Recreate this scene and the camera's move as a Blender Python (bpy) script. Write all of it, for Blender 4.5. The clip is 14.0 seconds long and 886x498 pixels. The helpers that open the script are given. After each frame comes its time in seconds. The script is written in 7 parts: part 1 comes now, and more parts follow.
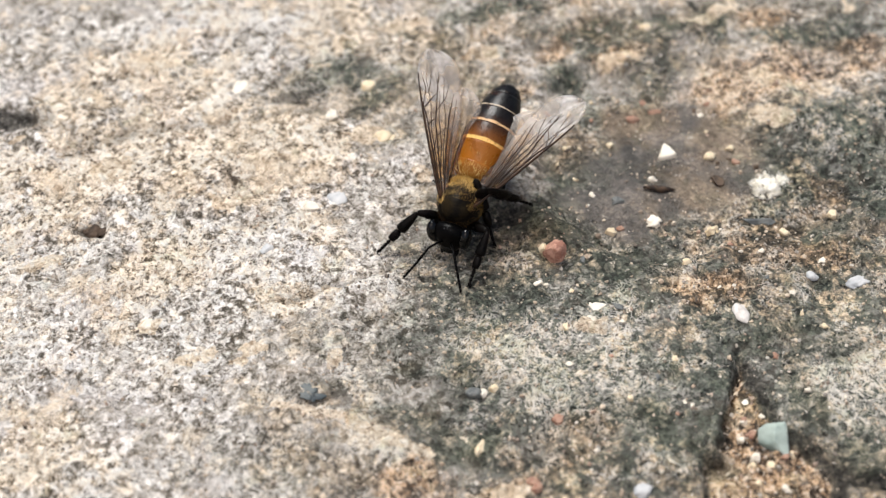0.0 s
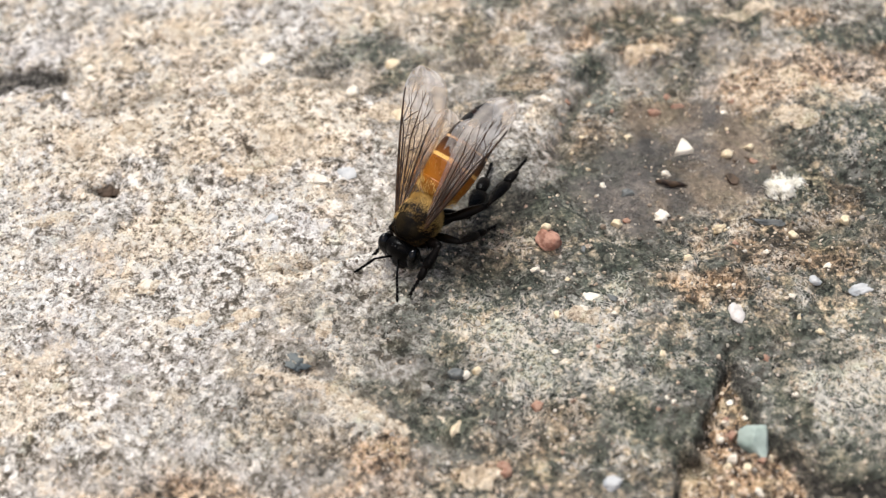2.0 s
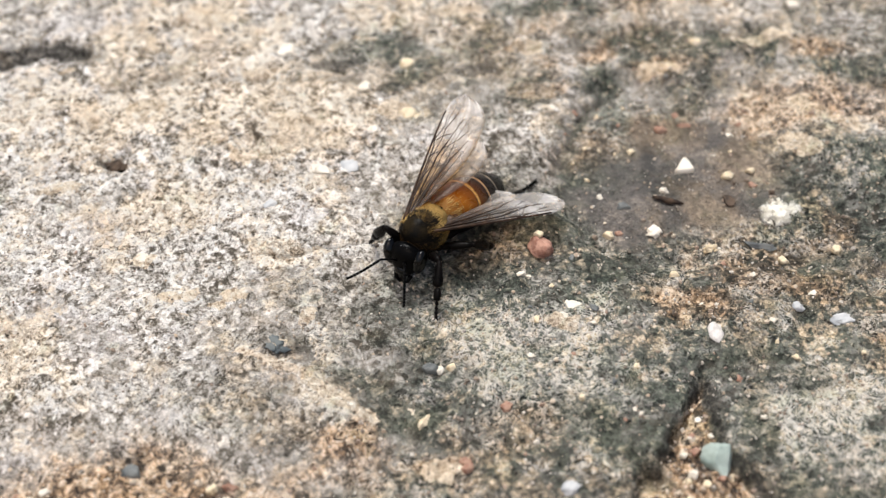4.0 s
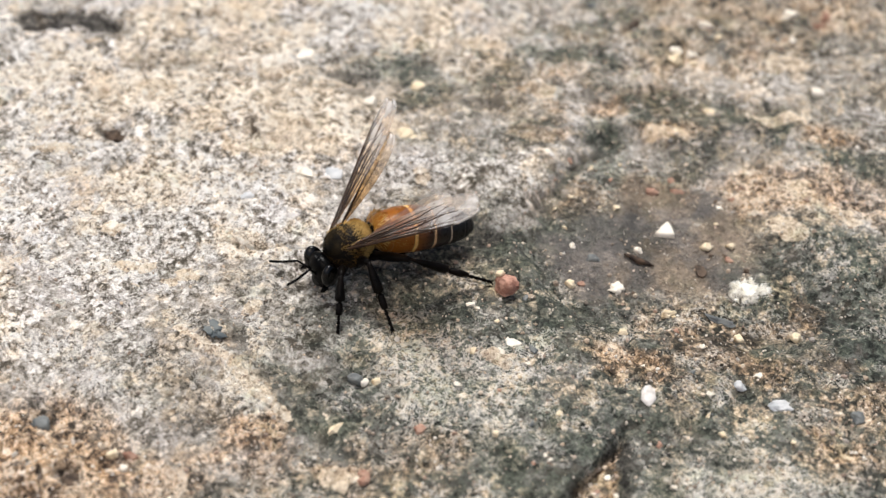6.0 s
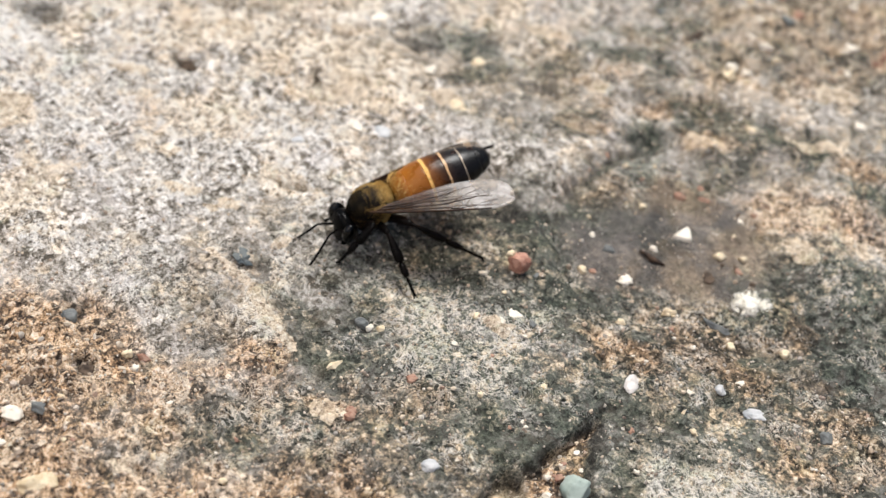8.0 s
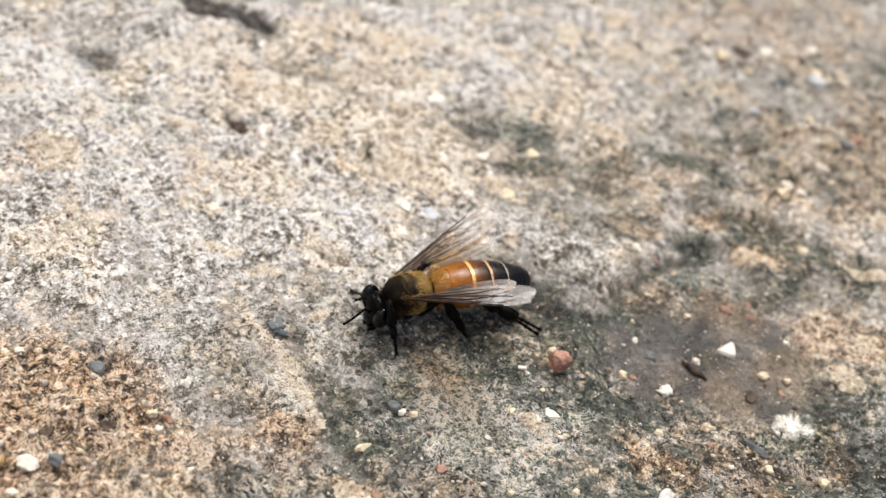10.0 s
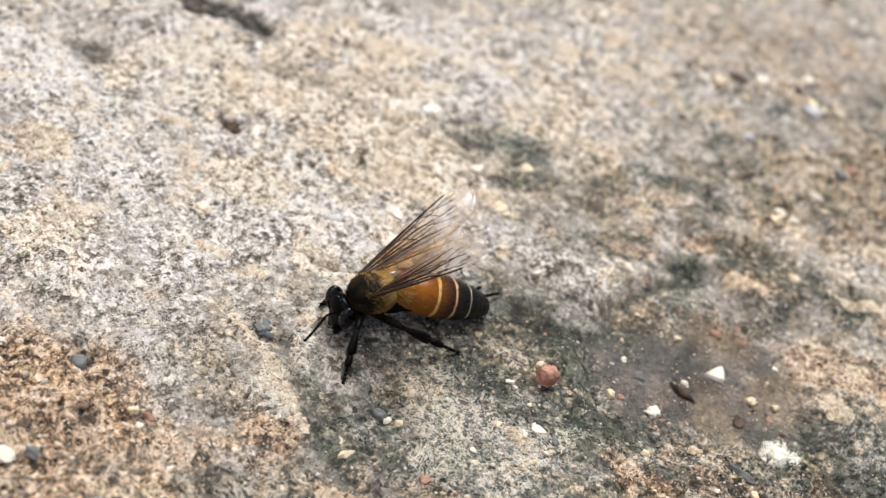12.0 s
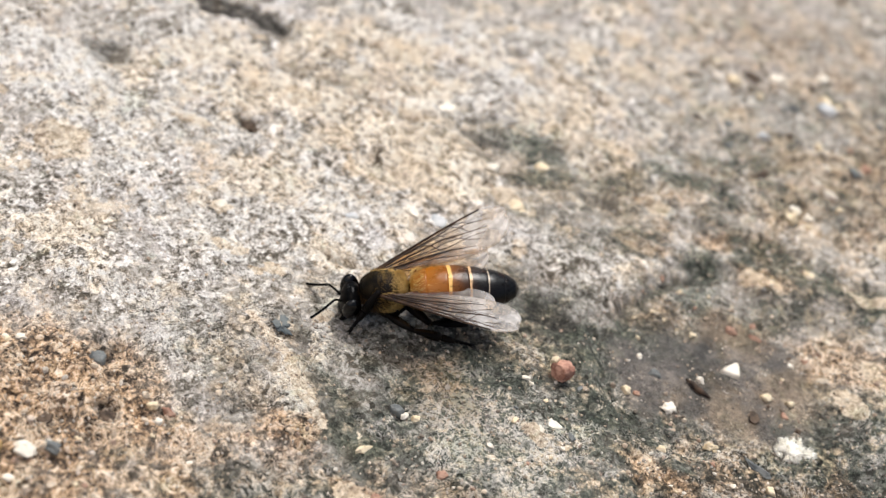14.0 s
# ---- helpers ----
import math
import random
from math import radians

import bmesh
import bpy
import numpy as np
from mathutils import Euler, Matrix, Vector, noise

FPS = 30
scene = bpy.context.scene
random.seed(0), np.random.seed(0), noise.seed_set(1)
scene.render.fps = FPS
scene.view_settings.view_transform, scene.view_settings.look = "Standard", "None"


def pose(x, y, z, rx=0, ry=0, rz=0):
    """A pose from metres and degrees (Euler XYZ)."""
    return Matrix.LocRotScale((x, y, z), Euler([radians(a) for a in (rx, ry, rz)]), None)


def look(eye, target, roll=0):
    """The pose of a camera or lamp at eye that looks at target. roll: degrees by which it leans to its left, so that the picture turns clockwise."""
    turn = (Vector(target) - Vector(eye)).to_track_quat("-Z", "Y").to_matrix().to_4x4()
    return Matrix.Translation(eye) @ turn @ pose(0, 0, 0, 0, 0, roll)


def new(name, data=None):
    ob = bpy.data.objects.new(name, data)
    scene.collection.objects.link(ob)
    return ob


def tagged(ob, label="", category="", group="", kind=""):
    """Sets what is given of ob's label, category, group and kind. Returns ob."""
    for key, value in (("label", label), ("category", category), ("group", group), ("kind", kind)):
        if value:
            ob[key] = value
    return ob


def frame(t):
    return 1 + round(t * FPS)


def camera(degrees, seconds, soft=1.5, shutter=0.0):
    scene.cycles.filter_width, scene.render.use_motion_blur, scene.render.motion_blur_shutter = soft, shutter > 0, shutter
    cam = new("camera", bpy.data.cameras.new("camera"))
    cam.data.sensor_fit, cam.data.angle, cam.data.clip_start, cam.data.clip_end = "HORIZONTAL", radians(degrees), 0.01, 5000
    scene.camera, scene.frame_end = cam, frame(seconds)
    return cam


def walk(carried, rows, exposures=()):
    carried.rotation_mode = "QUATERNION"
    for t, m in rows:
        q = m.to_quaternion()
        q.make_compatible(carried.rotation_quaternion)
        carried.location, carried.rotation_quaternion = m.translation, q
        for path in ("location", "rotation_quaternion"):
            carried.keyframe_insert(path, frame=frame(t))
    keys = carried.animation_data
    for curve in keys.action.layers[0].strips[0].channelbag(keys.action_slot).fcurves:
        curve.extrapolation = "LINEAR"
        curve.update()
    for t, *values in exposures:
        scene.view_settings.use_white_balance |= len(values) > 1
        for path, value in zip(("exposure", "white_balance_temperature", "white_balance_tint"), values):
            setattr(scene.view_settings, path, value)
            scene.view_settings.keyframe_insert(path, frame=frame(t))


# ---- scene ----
MM = 0.001
cam = camera(33.0, 14.0, soft=1.32)
cam.data.dof.use_dof = True
cam.data.dof.focus_distance = 0.129
cam.data.dof.aperture_fstop = 25.0
walk(cam, [
    (0, pose(0.00000, -0.09907, 0.09907, 41.26, 0.60, 0.01)),
    (0.5, pose(0.00420, -0.09925, 0.09797, 40.83, 0.46, 1.84)),
    (0.7, pose(0.00580, -0.10023, 0.09762, 41.17, 0.84, 2.83)),
    (1, pose(0.00650, -0.10107, 0.09745, 40.51, 1.03, 3.87)),
    (1.2, pose(0.00578, -0.10058, 0.09658, 40.87, 1.35, 4.68)),
    (1.5, pose(0.00562, -0.10047, 0.09707, 40.49, 1.87, 5.59)),
    (2, pose(0.01037, -0.09947, 0.09845, 41.05, 1.62, 5.76)),
    (2.5, pose(0.01001, -0.09861, 0.09848, 41.55, 1.74, 6.30)),
    (3, pose(0.01180, -0.09918, 0.09822, 41.76, 1.48, 7.08)),
    (3.2, pose(0.01305, -0.10041, 0.09852, 41.42, 1.16, 7.49)),
    (3.5, pose(0.01334, -0.10052, 0.09919, 41.72, 0.90, 8.53)),
    (3.7, pose(0.01518, -0.10078, 0.09916, 41.63, 0.81, 9.45)),
    (5.8, pose(0.02984, -0.10055, 0.09479, 43.83, -1.35, 21.15)),
    (6, pose(0.03383, -0.09893, 0.09683, 43.94, -2.20, 21.95)),
    (6.5, pose(0.04205, -0.10390, 0.10369, 43.50, -3.70, 24.55)),
    (7, pose(0.04504, -0.10552, 0.10349, 42.87, -4.23, 27.64)),
    (7.2, pose(0.04443, -0.10416, 0.10306, 43.14, -4.81, 28.63)),
    (7.5, pose(0.04530, -0.10282, 0.10256, 42.62, -4.95, 29.97)),
    (7.8, pose(0.04420, -0.10198, 0.10090, 42.73, -5.15, 31.26)),
    (8, pose(0.04342, -0.10118, 0.10249, 42.44, -5.44, 31.55)),
    (8.5, pose(0.04066, -0.10320, 0.10434, 42.51, -5.99, 32.47)),
    (8.7, pose(0.03905, -0.10393, 0.10356, 43.23, -6.36, 32.97)),
    (8.8, pose(0.03766, -0.10424, 0.10512, 42.65, -6.31, 33.06)),
    (9, pose(0.03880, -0.10014, 0.10500, 43.44, -7.60, 32.74)),
    (9.2, pose(0.03911, -0.10059, 0.10380, 44.18, -7.75, 33.52)),
    (11.5, pose(0.03840, -0.10210, 0.09660, 46.31, -11.96, 36.64)),
    (12, pose(0.03795, -0.10243, 0.09656, 46.26, -12.22, 36.82)),
    (12.5, pose(0.03773, -0.10342, 0.09693, 46.24, -12.28, 36.95)),
    (13, pose(0.03820, -0.10367, 0.09687, 46.25, -12.21, 37.03)),
    (13.5, pose(0.03811, -0.10381, 0.09673, 46.35, -12.08, 37.05)),
    (14, pose(0.03827, -0.10352, 0.09645, 46.41, -11.84, 37.09)),
])

# ---- daylight: bright overcast sky, broad soft sun high up ----
world = bpy.data.worlds.new("sky")
scene.world = world
world.use_nodes = True
sky = world.node_tree.nodes.new("ShaderNodeTexSky")
sky.sky_type = "NISHITA"
sky.sun_disc = False
sky.sun_elevation = radians(60)
sky.sun_rotation = radians(200)
sky.air_density, sky.dust_density, sky.ozone_density = 1.0, 4.0, 1.0
backing = world.node_tree.nodes["Background"]
backing.inputs["Strength"].default_value = 0.07
world.node_tree.links.new(sky.outputs["Color"], backing.inputs["Color"])
sun = new("sun", bpy.data.lights.new("sun", "SUN"))
sun.data.energy = 2.82
sun.data.angle = radians(26)
sun.data.color = (1.0, 0.985, 0.955)
sun.matrix_world = look((-0.2, 0.46, 0.86), (0, 0, 0))
scene.view_settings.exposure = 0.5


# ---- materials ----
def rgb(r, g, b):
    """A colour from 0..255 display values."""
    return tuple((v / 255 / 12.92) if v / 255 <= 0.04045 else ((v / 255 + 0.055) / 1.055) ** 2.4 for v in (r, g, b)) + (1.0,)


class Nodes:
    """Short hand for building one node material."""

    def __init__(self, name, roughness=0.7, specular=0.3):
        self.mat = bpy.data.materials.new(name)
        self.mat.use_nodes = True
        self.tree = self.mat.node_tree
        self.bsdf = self.tree.nodes["Principled BSDF"]
        self.bsdf.inputs["Roughness"].default_value = roughness
        self.bsdf.inputs["Specular IOR Level"].default_value = specular
        self.where = self.tree.nodes.new("ShaderNodeTexCoord").outputs["Object"]

    def put(self, socket, value):
        if isinstance(value, bpy.types.NodeSocket):
            self.tree.links.new(value, socket)
        else:
            socket.default_value = value

    def noise(self, scale, detail=4.0, rough=0.6, seed=0.0, warp=0.0):
        n = self.tree.nodes.new("ShaderNodeTexNoise")
        n.noise_dimensions = "4D"
        self.put(n.inputs["Vector"], self.where)
        n.inputs["Scale"].default_value = scale
        n.inputs["Detail"].default_value = detail
        n.inputs["Roughness"].default_value = rough
        n.inputs["W"].default_value = seed
        n.inputs["Distortion"].default_value = warp
        return n.outputs["Fac"]

    def cells(self, scale, out="Color", feature="F1", vector=None):
        n = self.tree.nodes.new("ShaderNodeTexVoronoi")
        n.feature = feature
        self.put(n.inputs["Vector"], vector or self.where)
        n.inputs["Scale"].default_value = scale
        return n.outputs[out]

    def ramp(self, value, lo, hi, a=0.0, b=1.0):
        n = self.tree.nodes.new("ShaderNodeMapRange")
        n.interpolation_type = "SMOOTHSTEP"
        for key, v in (("Value", value), ("From Min", lo), ("From Max", hi), ("To Min", a), ("To Max", b)):
            self.put(n.inputs[key], v)
        return n.outputs["Result"]

    def math(self, op, a, b=0.0):
        n = self.tree.nodes.new("ShaderNodeMath")
        n.operation = op
        n.use_clamp = op in ("ADD", "SUBTRACT")
        self.put(n.inputs[0], a)
        self.put(n.inputs[1], b)
        return n.outputs[0]

    def mix(self, fac, a, b, blend="MIX"):
        n = self.tree.nodes.new("ShaderNodeMix")
        n.data_type = "RGBA"
        n.blend_type = blend
        self.put(n.inputs[0], fac)
        self.put(n.inputs[6], a)
        self.put(n.inputs[7], b)
        return n.outputs[2]

    def field(self, name):
        n = self.tree.nodes.new("ShaderNodeAttribute")
        n.attribute_name = name
        return n.outputs["Fac"]

    def island(self):
        return self.tree.nodes.new("ShaderNodeNewGeometry").outputs["Random Per Island"]

    def bump(self, height, strength, distance, below=None):
        n = self.tree.nodes.new("ShaderNodeBump")
        n.inputs["Strength"].default_value = strength
        n.inputs["Distance"].default_value = distance
        self.put(n.inputs["Height"], height)
        if below is not None:
            self.put(n.inputs["Normal"], below)
        self.put(self.bsdf.inputs["Normal"], n.outputs["Normal"])
        return n.outputs["Normal"]

    def colour(self, value):
        self.put(self.bsdf.inputs["Base Color"], value)
        return self


def concrete():
    m = Nodes("weathered_concrete", 0.85, 0.2)
    damp_shade, sand, mud, crust, stain_shade, slick_shade, peel, cream, lime, rust = (m.field(k) for k in ("damp_shade", "sand", "mud", "crust", "stain_shade", "slick_shade", "peel", "cream", "lime", "rust"))
    speck = m.noise(1850, 5, 0.66, 0.0, 0.7)
    fine = m.noise(4200, 3, 0.7, 3.0)
    patch = m.noise(190, 6, 0.66, 7.0, 0.5)
    wide = m.noise(60, 4, 0.55, 11.0)
    worm = m.noise(1050, 5, 0.62, 15.0, 1.2)
    grain = m.tree.nodes.new("ShaderNodeSeparateColor")
    jitter = m.tree.nodes.new("ShaderNodeTexNoise")
    jitter.inputs["Scale"].default_value = 1500
    jitter.inputs["Detail"].default_value = 3
    m.put(jitter.inputs["Vector"], m.where)
    bent = m.tree.nodes.new("ShaderNodeVectorMath")
    bent.operation = "MULTIPLY_ADD"
    m.put(bent.inputs[0], jitter.outputs["Color"])
    bent.inputs[1].default_value = (0.0007, 0.0007, 0.0007)
    m.put(bent.inputs[2], m.where)
    m.put(grain.inputs[0], m.cells(1700, vector=bent.outputs[0]))
    tone, hue = grain.outputs[0], grain.outputs[1]
    gap = m.ramp(m.cells(1700, "Distance", "DISTANCE_TO_EDGE", bent.outputs[0]), 0.0, 0.16)
    coarse = m.tree.nodes.new("ShaderNodeSeparateColor")
    m.put(coarse.inputs[0], m.cells(620, vector=bent.outputs[0]))

    def shift(value, amount, middle=0.5):
        """value + amount * (x - middle), not clamped."""
        n = m.tree.nodes.new("ShaderNodeMath")
        n.operation = "MULTIPLY_ADD"
        m.put(n.inputs[0], value)
        n.inputs[1].default_value = amount
        n.inputs[2].default_value = -amount * middle
        return n.outputs[0]

    def total(*values):
        out = values[0]
        for v in values[1:]:
            n = m.tree.nodes.new("ShaderNodeMath")
            m.put(n.inputs[0], out)
            m.put(n.inputs[1], v)
            out = n.outputs[0]
        return out

    def scale(value, *stops):
        n = m.tree.nodes.new("ShaderNodeValToRGB")
        e = n.color_ramp.elements
        e[0].position, e[0].color = stops[0]
        e[1].position, e[1].color = stops[-1]
        for p, c in stops[1:-1]:
            e.new(p).color = c
        m.put(n.inputs[0], value)
        return n.outputs[0]

    # pale filigree of lime crust: thin winding threads in loose clusters
    thread = m.noise(560, 2.4, 0.6, 23.0, 1.4)
    away = m.math("ABSOLUTE", total(thread, -0.5))
    cluster = m.ramp(total(m.noise(330, 4, 0.6, 31.0, 0.4), shift(patch, 0.5), shift(crust, 0.2, 0.2)), 0.42, 0.6)
    small = m.math("ABSOLUTE", total(m.noise(980, 2.2, 0.6, 27.0, 1.2), -0.5))
    net = m.math("MAXIMUM", m.ramp(away, 0.042, 0.018), m.ramp(small, 0.042, 0.017, 0.0, 0.85))
    lace = m.math("MULTIPLY", m.math("MULTIPLY", net, cluster), m.ramp(fine, 0.36, 0.56, 0.5, 1.0))
    flake = m.math("MULTIPLY", m.ramp(m.noise(1150, 4, 0.65, 41.0, 0.8), 0.58, 0.66), m.ramp(cluster, 0.0, 1.0, 0.35, 1.0))
    pit = m.ramp(m.noise(1350, 3, 0.6, 47.0, 0.5), 0.42, 0.33)
    blot = m.noise(400, 3, 0.55, 61.0, 0.9)
    tint_a, tint_b, tint_c = m.noise(260, 4, 0.6, 71.0, 0.6), m.noise(300, 4, 0.6, 79.0, 0.6), m.noise(150, 4, 0.6, 83.0, 0.6)
    # the crumb structure: bright grains, cement between them, dark pores
    ridge = m.math("SUBTRACT", 1.0, m.math("MULTIPLY", m.math("ABSOLUTE", total(m.noise(1000, 3, 0.6, 101.0, 1.6), -0.5)), 4.5))
    crumb = total(shift(speck, 0.78, -0.05), shift(worm, 0.4), shift(ridge, 0.11, 0.55), shift(blot, 0.1), shift(tone, 0.17), shift(fine, 0.2), shift(gap, 0.035, 0.75), shift(coarse.outputs[0], 0.05), m.math("MULTIPLY", lace, 0.12), m.math("MULTIPLY", flake, 0.15), m.math("MULTIPLY", pit, -0.15))
    # smooth cement skin and rough crumbly parts take turns
    rough_part = m.ramp(total(m.noise(150, 5, 0.62, 91.0, 0.7), shift(crust, 0.25, 0.15)), 0.42, 0.58, 0.62, 1.38)
    dry_crumb = total(crumb, shift(crust, 0.08, 0.15), shift(patch, 0.16), shift(wide, 0.05))
    dry_crumb = total(m.math("MULTIPLY", total(dry_crumb, -0.475), rough_part), 0.481, shift(blot, 0.12))
    grey = scale(dry_crumb, (0.28, rgb(86, 79, 69)), (0.37, rgb(136, 128, 116)), (0.44, rgb(171, 163, 153)), (0.5, rgb(197, 189, 180)), (0.57, rgb(230, 222, 212)), (0.66, rgb(253, 248, 241)))
    warm = scale(dry_crumb, (0.28, rgb(86, 75, 62)), (0.37, rgb(148, 133, 112)), (0.44, rgb(193, 175, 153)), (0.5, rgb(221, 203, 179)), (0.57, rgb(246, 229, 206)), (0.66, rgb(254, 245, 229)))
    dry = m.mix(m.ramp(total(patch, m.math("MULTIPLY", cream, 0.24), shift(wide, 0.35), shift(blot, 0.45), shift(hue, 0.1), shift(worm, 0.3)), 0.49, 0.67), grey, warm)
    wet_crumb = total(crumb, shift(crust, 0.12, 0.2), shift(patch, 0.42), shift(wide, 0.25), shift(lime, 0.07, 0.42))
    algae = scale(wet_crumb, (0.28, rgb(37, 40, 36)), (0.39, rgb(72, 77, 69)), (0.48, rgb(102, 106, 95)), (0.55, rgb(144, 140, 124)), (0.62, rgb(206, 194, 172)), (0.73, rgb(244, 234, 217)))
    earth = scale(wet_crumb, (0.28, rgb(44, 39, 34)), (0.39, rgb(92, 85, 74)), (0.48, rgb(128, 117, 100)), (0.55, rgb(164, 147, 122)), (0.62, rgb(212, 191, 160)), (0.73, rgb(244, 230, 208)))
    wet = m.mix(m.ramp(total(wide, shift(patch, 0.7), shift(tone, 0.12), shift(worm, 0.5)), 0.44, 0.64), algae, earth)
    # wet colours darken the damp parts and paint the bee's soft shadow
    base = m.mix(m.ramp(total(damp_shade, shift(patch, 1.7), shift(worm, 0.9), shift(speck, 0.5)), 0.1, 0.95), dry, wet)
    sand_crumb = total(crumb, shift(patch, 0.35))
    sandy = scale(sand_crumb, (0.33, rgb(54, 45, 38)), (0.41, rgb(108, 91, 77)), (0.47, rgb(162, 134, 104)), (0.53, rgb(214, 182, 148)), (0.61, rgb(241, 221, 197)), (0.72, rgb(252, 243, 228)))
    base = m.mix(m.ramp(total(sand, shift(patch, 1.7), shift(worm, 0.8), shift(speck, 0.5)), 0.2, 1.0), base, sandy)
    rusty = scale(total(crumb, shift(patch, 0.2)), (0.33, rgb(52, 43, 34)), (0.43, rgb(104, 84, 66)), (0.51, rgb(150, 121, 95)), (0.59, rgb(198, 166, 132)), (0.72, rgb(240, 219, 190)))
    base = m.mix(m.ramp(total(rust, shift(worm, 1.2), shift(speck, 0.9)), 0.3, 0.8, 0.0, 0.45), base, rusty)
    # lace of lime over the damp and the crumbled parts, smooth algae, thin peeling cream skin
    cover = m.math("MULTIPLY", m.math("MULTIPLY", lace, m.math("ADD", m.math("ADD", m.math("ADD", m.math("MULTIPLY", damp_shade, 0.45), m.math("MULTIPLY", lime, 0.36)), 0.22), m.math("MULTIPLY", sand, 0.6))), m.math("SUBTRACT", 0.92, m.math("MULTIPLY", slick_shade, 0.6)))
    base = m.mix(cover, base, m.mix(m.ramp(total(sand, shift(tint_a, 1.2)), 0.1, 0.7), rgb(240, 232, 220), rgb(243, 220, 192)))
    # smooth olive algae, also the painted shade of the hollow's rim
    olive = scale(total(crumb, shift(patch, 0.2)), (0.34, rgb(54, 55, 48)), (0.46, rgb(88, 91, 80)), (0.56, rgb(114, 113, 100)), (0.66, rgb(160, 150, 132)), (0.78, rgb(226, 216, 198)))
    base = m.mix(m.ramp(total(slick_shade, shift(patch, 1.1), shift(worm, 0.9), shift(speck, 0.5)), 0.25, 0.95, 0.0, 0.68), base, olive)
    skin = scale(total(crumb, shift(patch, 0.2)), (0.3, rgb(152, 132, 110)), (0.42, rgb(208, 188, 162)), (0.55, rgb(235, 218, 193)), (0.7, rgb(248, 238, 221)))
    base = m.mix(m.ramp(total(peel, shift(worm, 0.9), shift(speck, 0.8)), 0.46, 0.58, 0.0, 0.9), base, skin)
    silt_crumb = total(patch, shift(fine, 0.3), shift(speck, 0.4), shift(worm, 0.3))
    brown_silt = scale(silt_crumb, (0.34, rgb(88, 77, 65)), (0.48, rgb(126, 112, 96)), (0.6, rgb(154, 137, 118)), (0.72, rgb(196, 177, 152)))
    grey_silt = scale(silt_crumb, (0.34, rgb(66, 64, 61)), (0.48, rgb(98, 93, 88)), (0.6, rgb(124, 116, 109)), (0.72, rgb(164, 153, 140)))
    silt = m.mix(m.ramp(total(m.noise(95, 4, 0.55, 97.0, 0.6), shift(worm, 0.2)), 0.44, 0.56), brown_silt, grey_silt)
    base = m.mix(m.math("MULTIPLY", mud, m.ramp(crumb, 0.86, 0.7)), base, silt)
    # dark dirt, also the painted shade along gully edges and rim
    dirt_shade = scale(crumb, (0.34, rgb(28, 26, 24)), (0.5, rgb(58, 55, 50)), (0.62, rgb(96, 90, 80)), (0.75, rgb(160, 148, 130)))
    base = m.mix(m.ramp(total(stain_shade, shift(patch, 0.5), shift(speck, 0.4)), 0.15, 0.8, 0.0, 0.9), base, dirt_shade)
    # mineral tints: peach lime, grey green algae, lavender cement
    dry_share = m.math("SUBTRACT", 1.0, m.math("MULTIPLY", mud, 0.8))
    base = m.mix(m.math("MULTIPLY", m.ramp(total(tint_a, shift(sand, 0.1, 0.2)), 0.52, 0.66, 0.0, 0.85), dry_share), base, (1.0, 0.935, 0.86, 1.0), "MULTIPLY")
    base = m.mix(m.ramp(total(tint_b, shift(damp_shade, 0.1, 0.4)), 0.54, 0.68, 0.0, 0.8), base, (0.87, 0.92, 0.86, 1.0), "MULTIPLY")
    base = m.mix(m.ramp(tint_c, 0.5, 0.62, 0.0, 0.45), base, (0.97, 0.96, 1.01, 1.0), "MULTIPLY")
    m.colour(base)
    m.put(m.bsdf.inputs["Roughness"], m.ramp(m.math("ADD", mud, m.math("MULTIPLY", damp_shade, 0.4)), 0.0, 1.0, 0.92, 0.55))
    m.bump(total(m.math("MULTIPLY", speck, 0.6), m.math("MULTIPLY", worm, 0.5), m.math("MULTIPLY", fine, 0.25), m.math("MULTIPLY", lace, 0.4), m.math("MULTIPLY", flake, 0.22), m.math("MULTIPLY", tone, 0.06), m.math("MULTIPLY", pit, -0.35)), 0.85, 0.0006)
    return m.mat


def rock(name, a, b, dark, scale=900, rough=0.7, spec=0.35):
    m = Nodes(name, rough, spec)
    n, f = m.noise(scale, 4, 0.6), m.noise(scale * 4, 3, 0.6, 4.0)
    col = m.mix(m.ramp(n, 0.4, 0.62), a, b)
    col = m.mix(m.ramp(f, 0.36, 0.28, 0.0, 0.7), col, dark)
    m.colour(col)
    m.bump(m.math("ADD", n, f), 0.4, 0.0002)
    return m.mat


def loose_grains():
    m = Nodes("loose_mineral_grains", 0.7, 0.35)
    r = m.island()
    ramp = m.tree.nodes.new("ShaderNodeValToRGB")
    stops = [(0.0, rgb(104, 96, 86)), (0.16, rgb(150, 134, 118)), (0.34, rgb(196, 174, 150)), (0.55, rgb(218, 201, 178)),
             (0.72, rgb(164, 156, 146)), (0.84, rgb(236, 227, 212)), (0.93, rgb(176, 148, 128)), (1.0, rgb(128, 126, 120))]
    e = ramp.color_ramp.elements
    e[0].position, e[0].color = stops[0]
    e[1].position, e[1].color = stops[-1]
    for p, c in stops[1:-1]:
        e.new(p).color = c
    m.put(ramp.inputs[0], r)
    n = m.noise(2200, 4, 0.65)
    m.colour(m.mix(m.ramp(n, 0.45, 0.3, 0.0, 0.6), ramp.outputs[0], rgb(80, 70, 60)))
    m.bump(n, 0.6, 0.0002)
    return m.mat


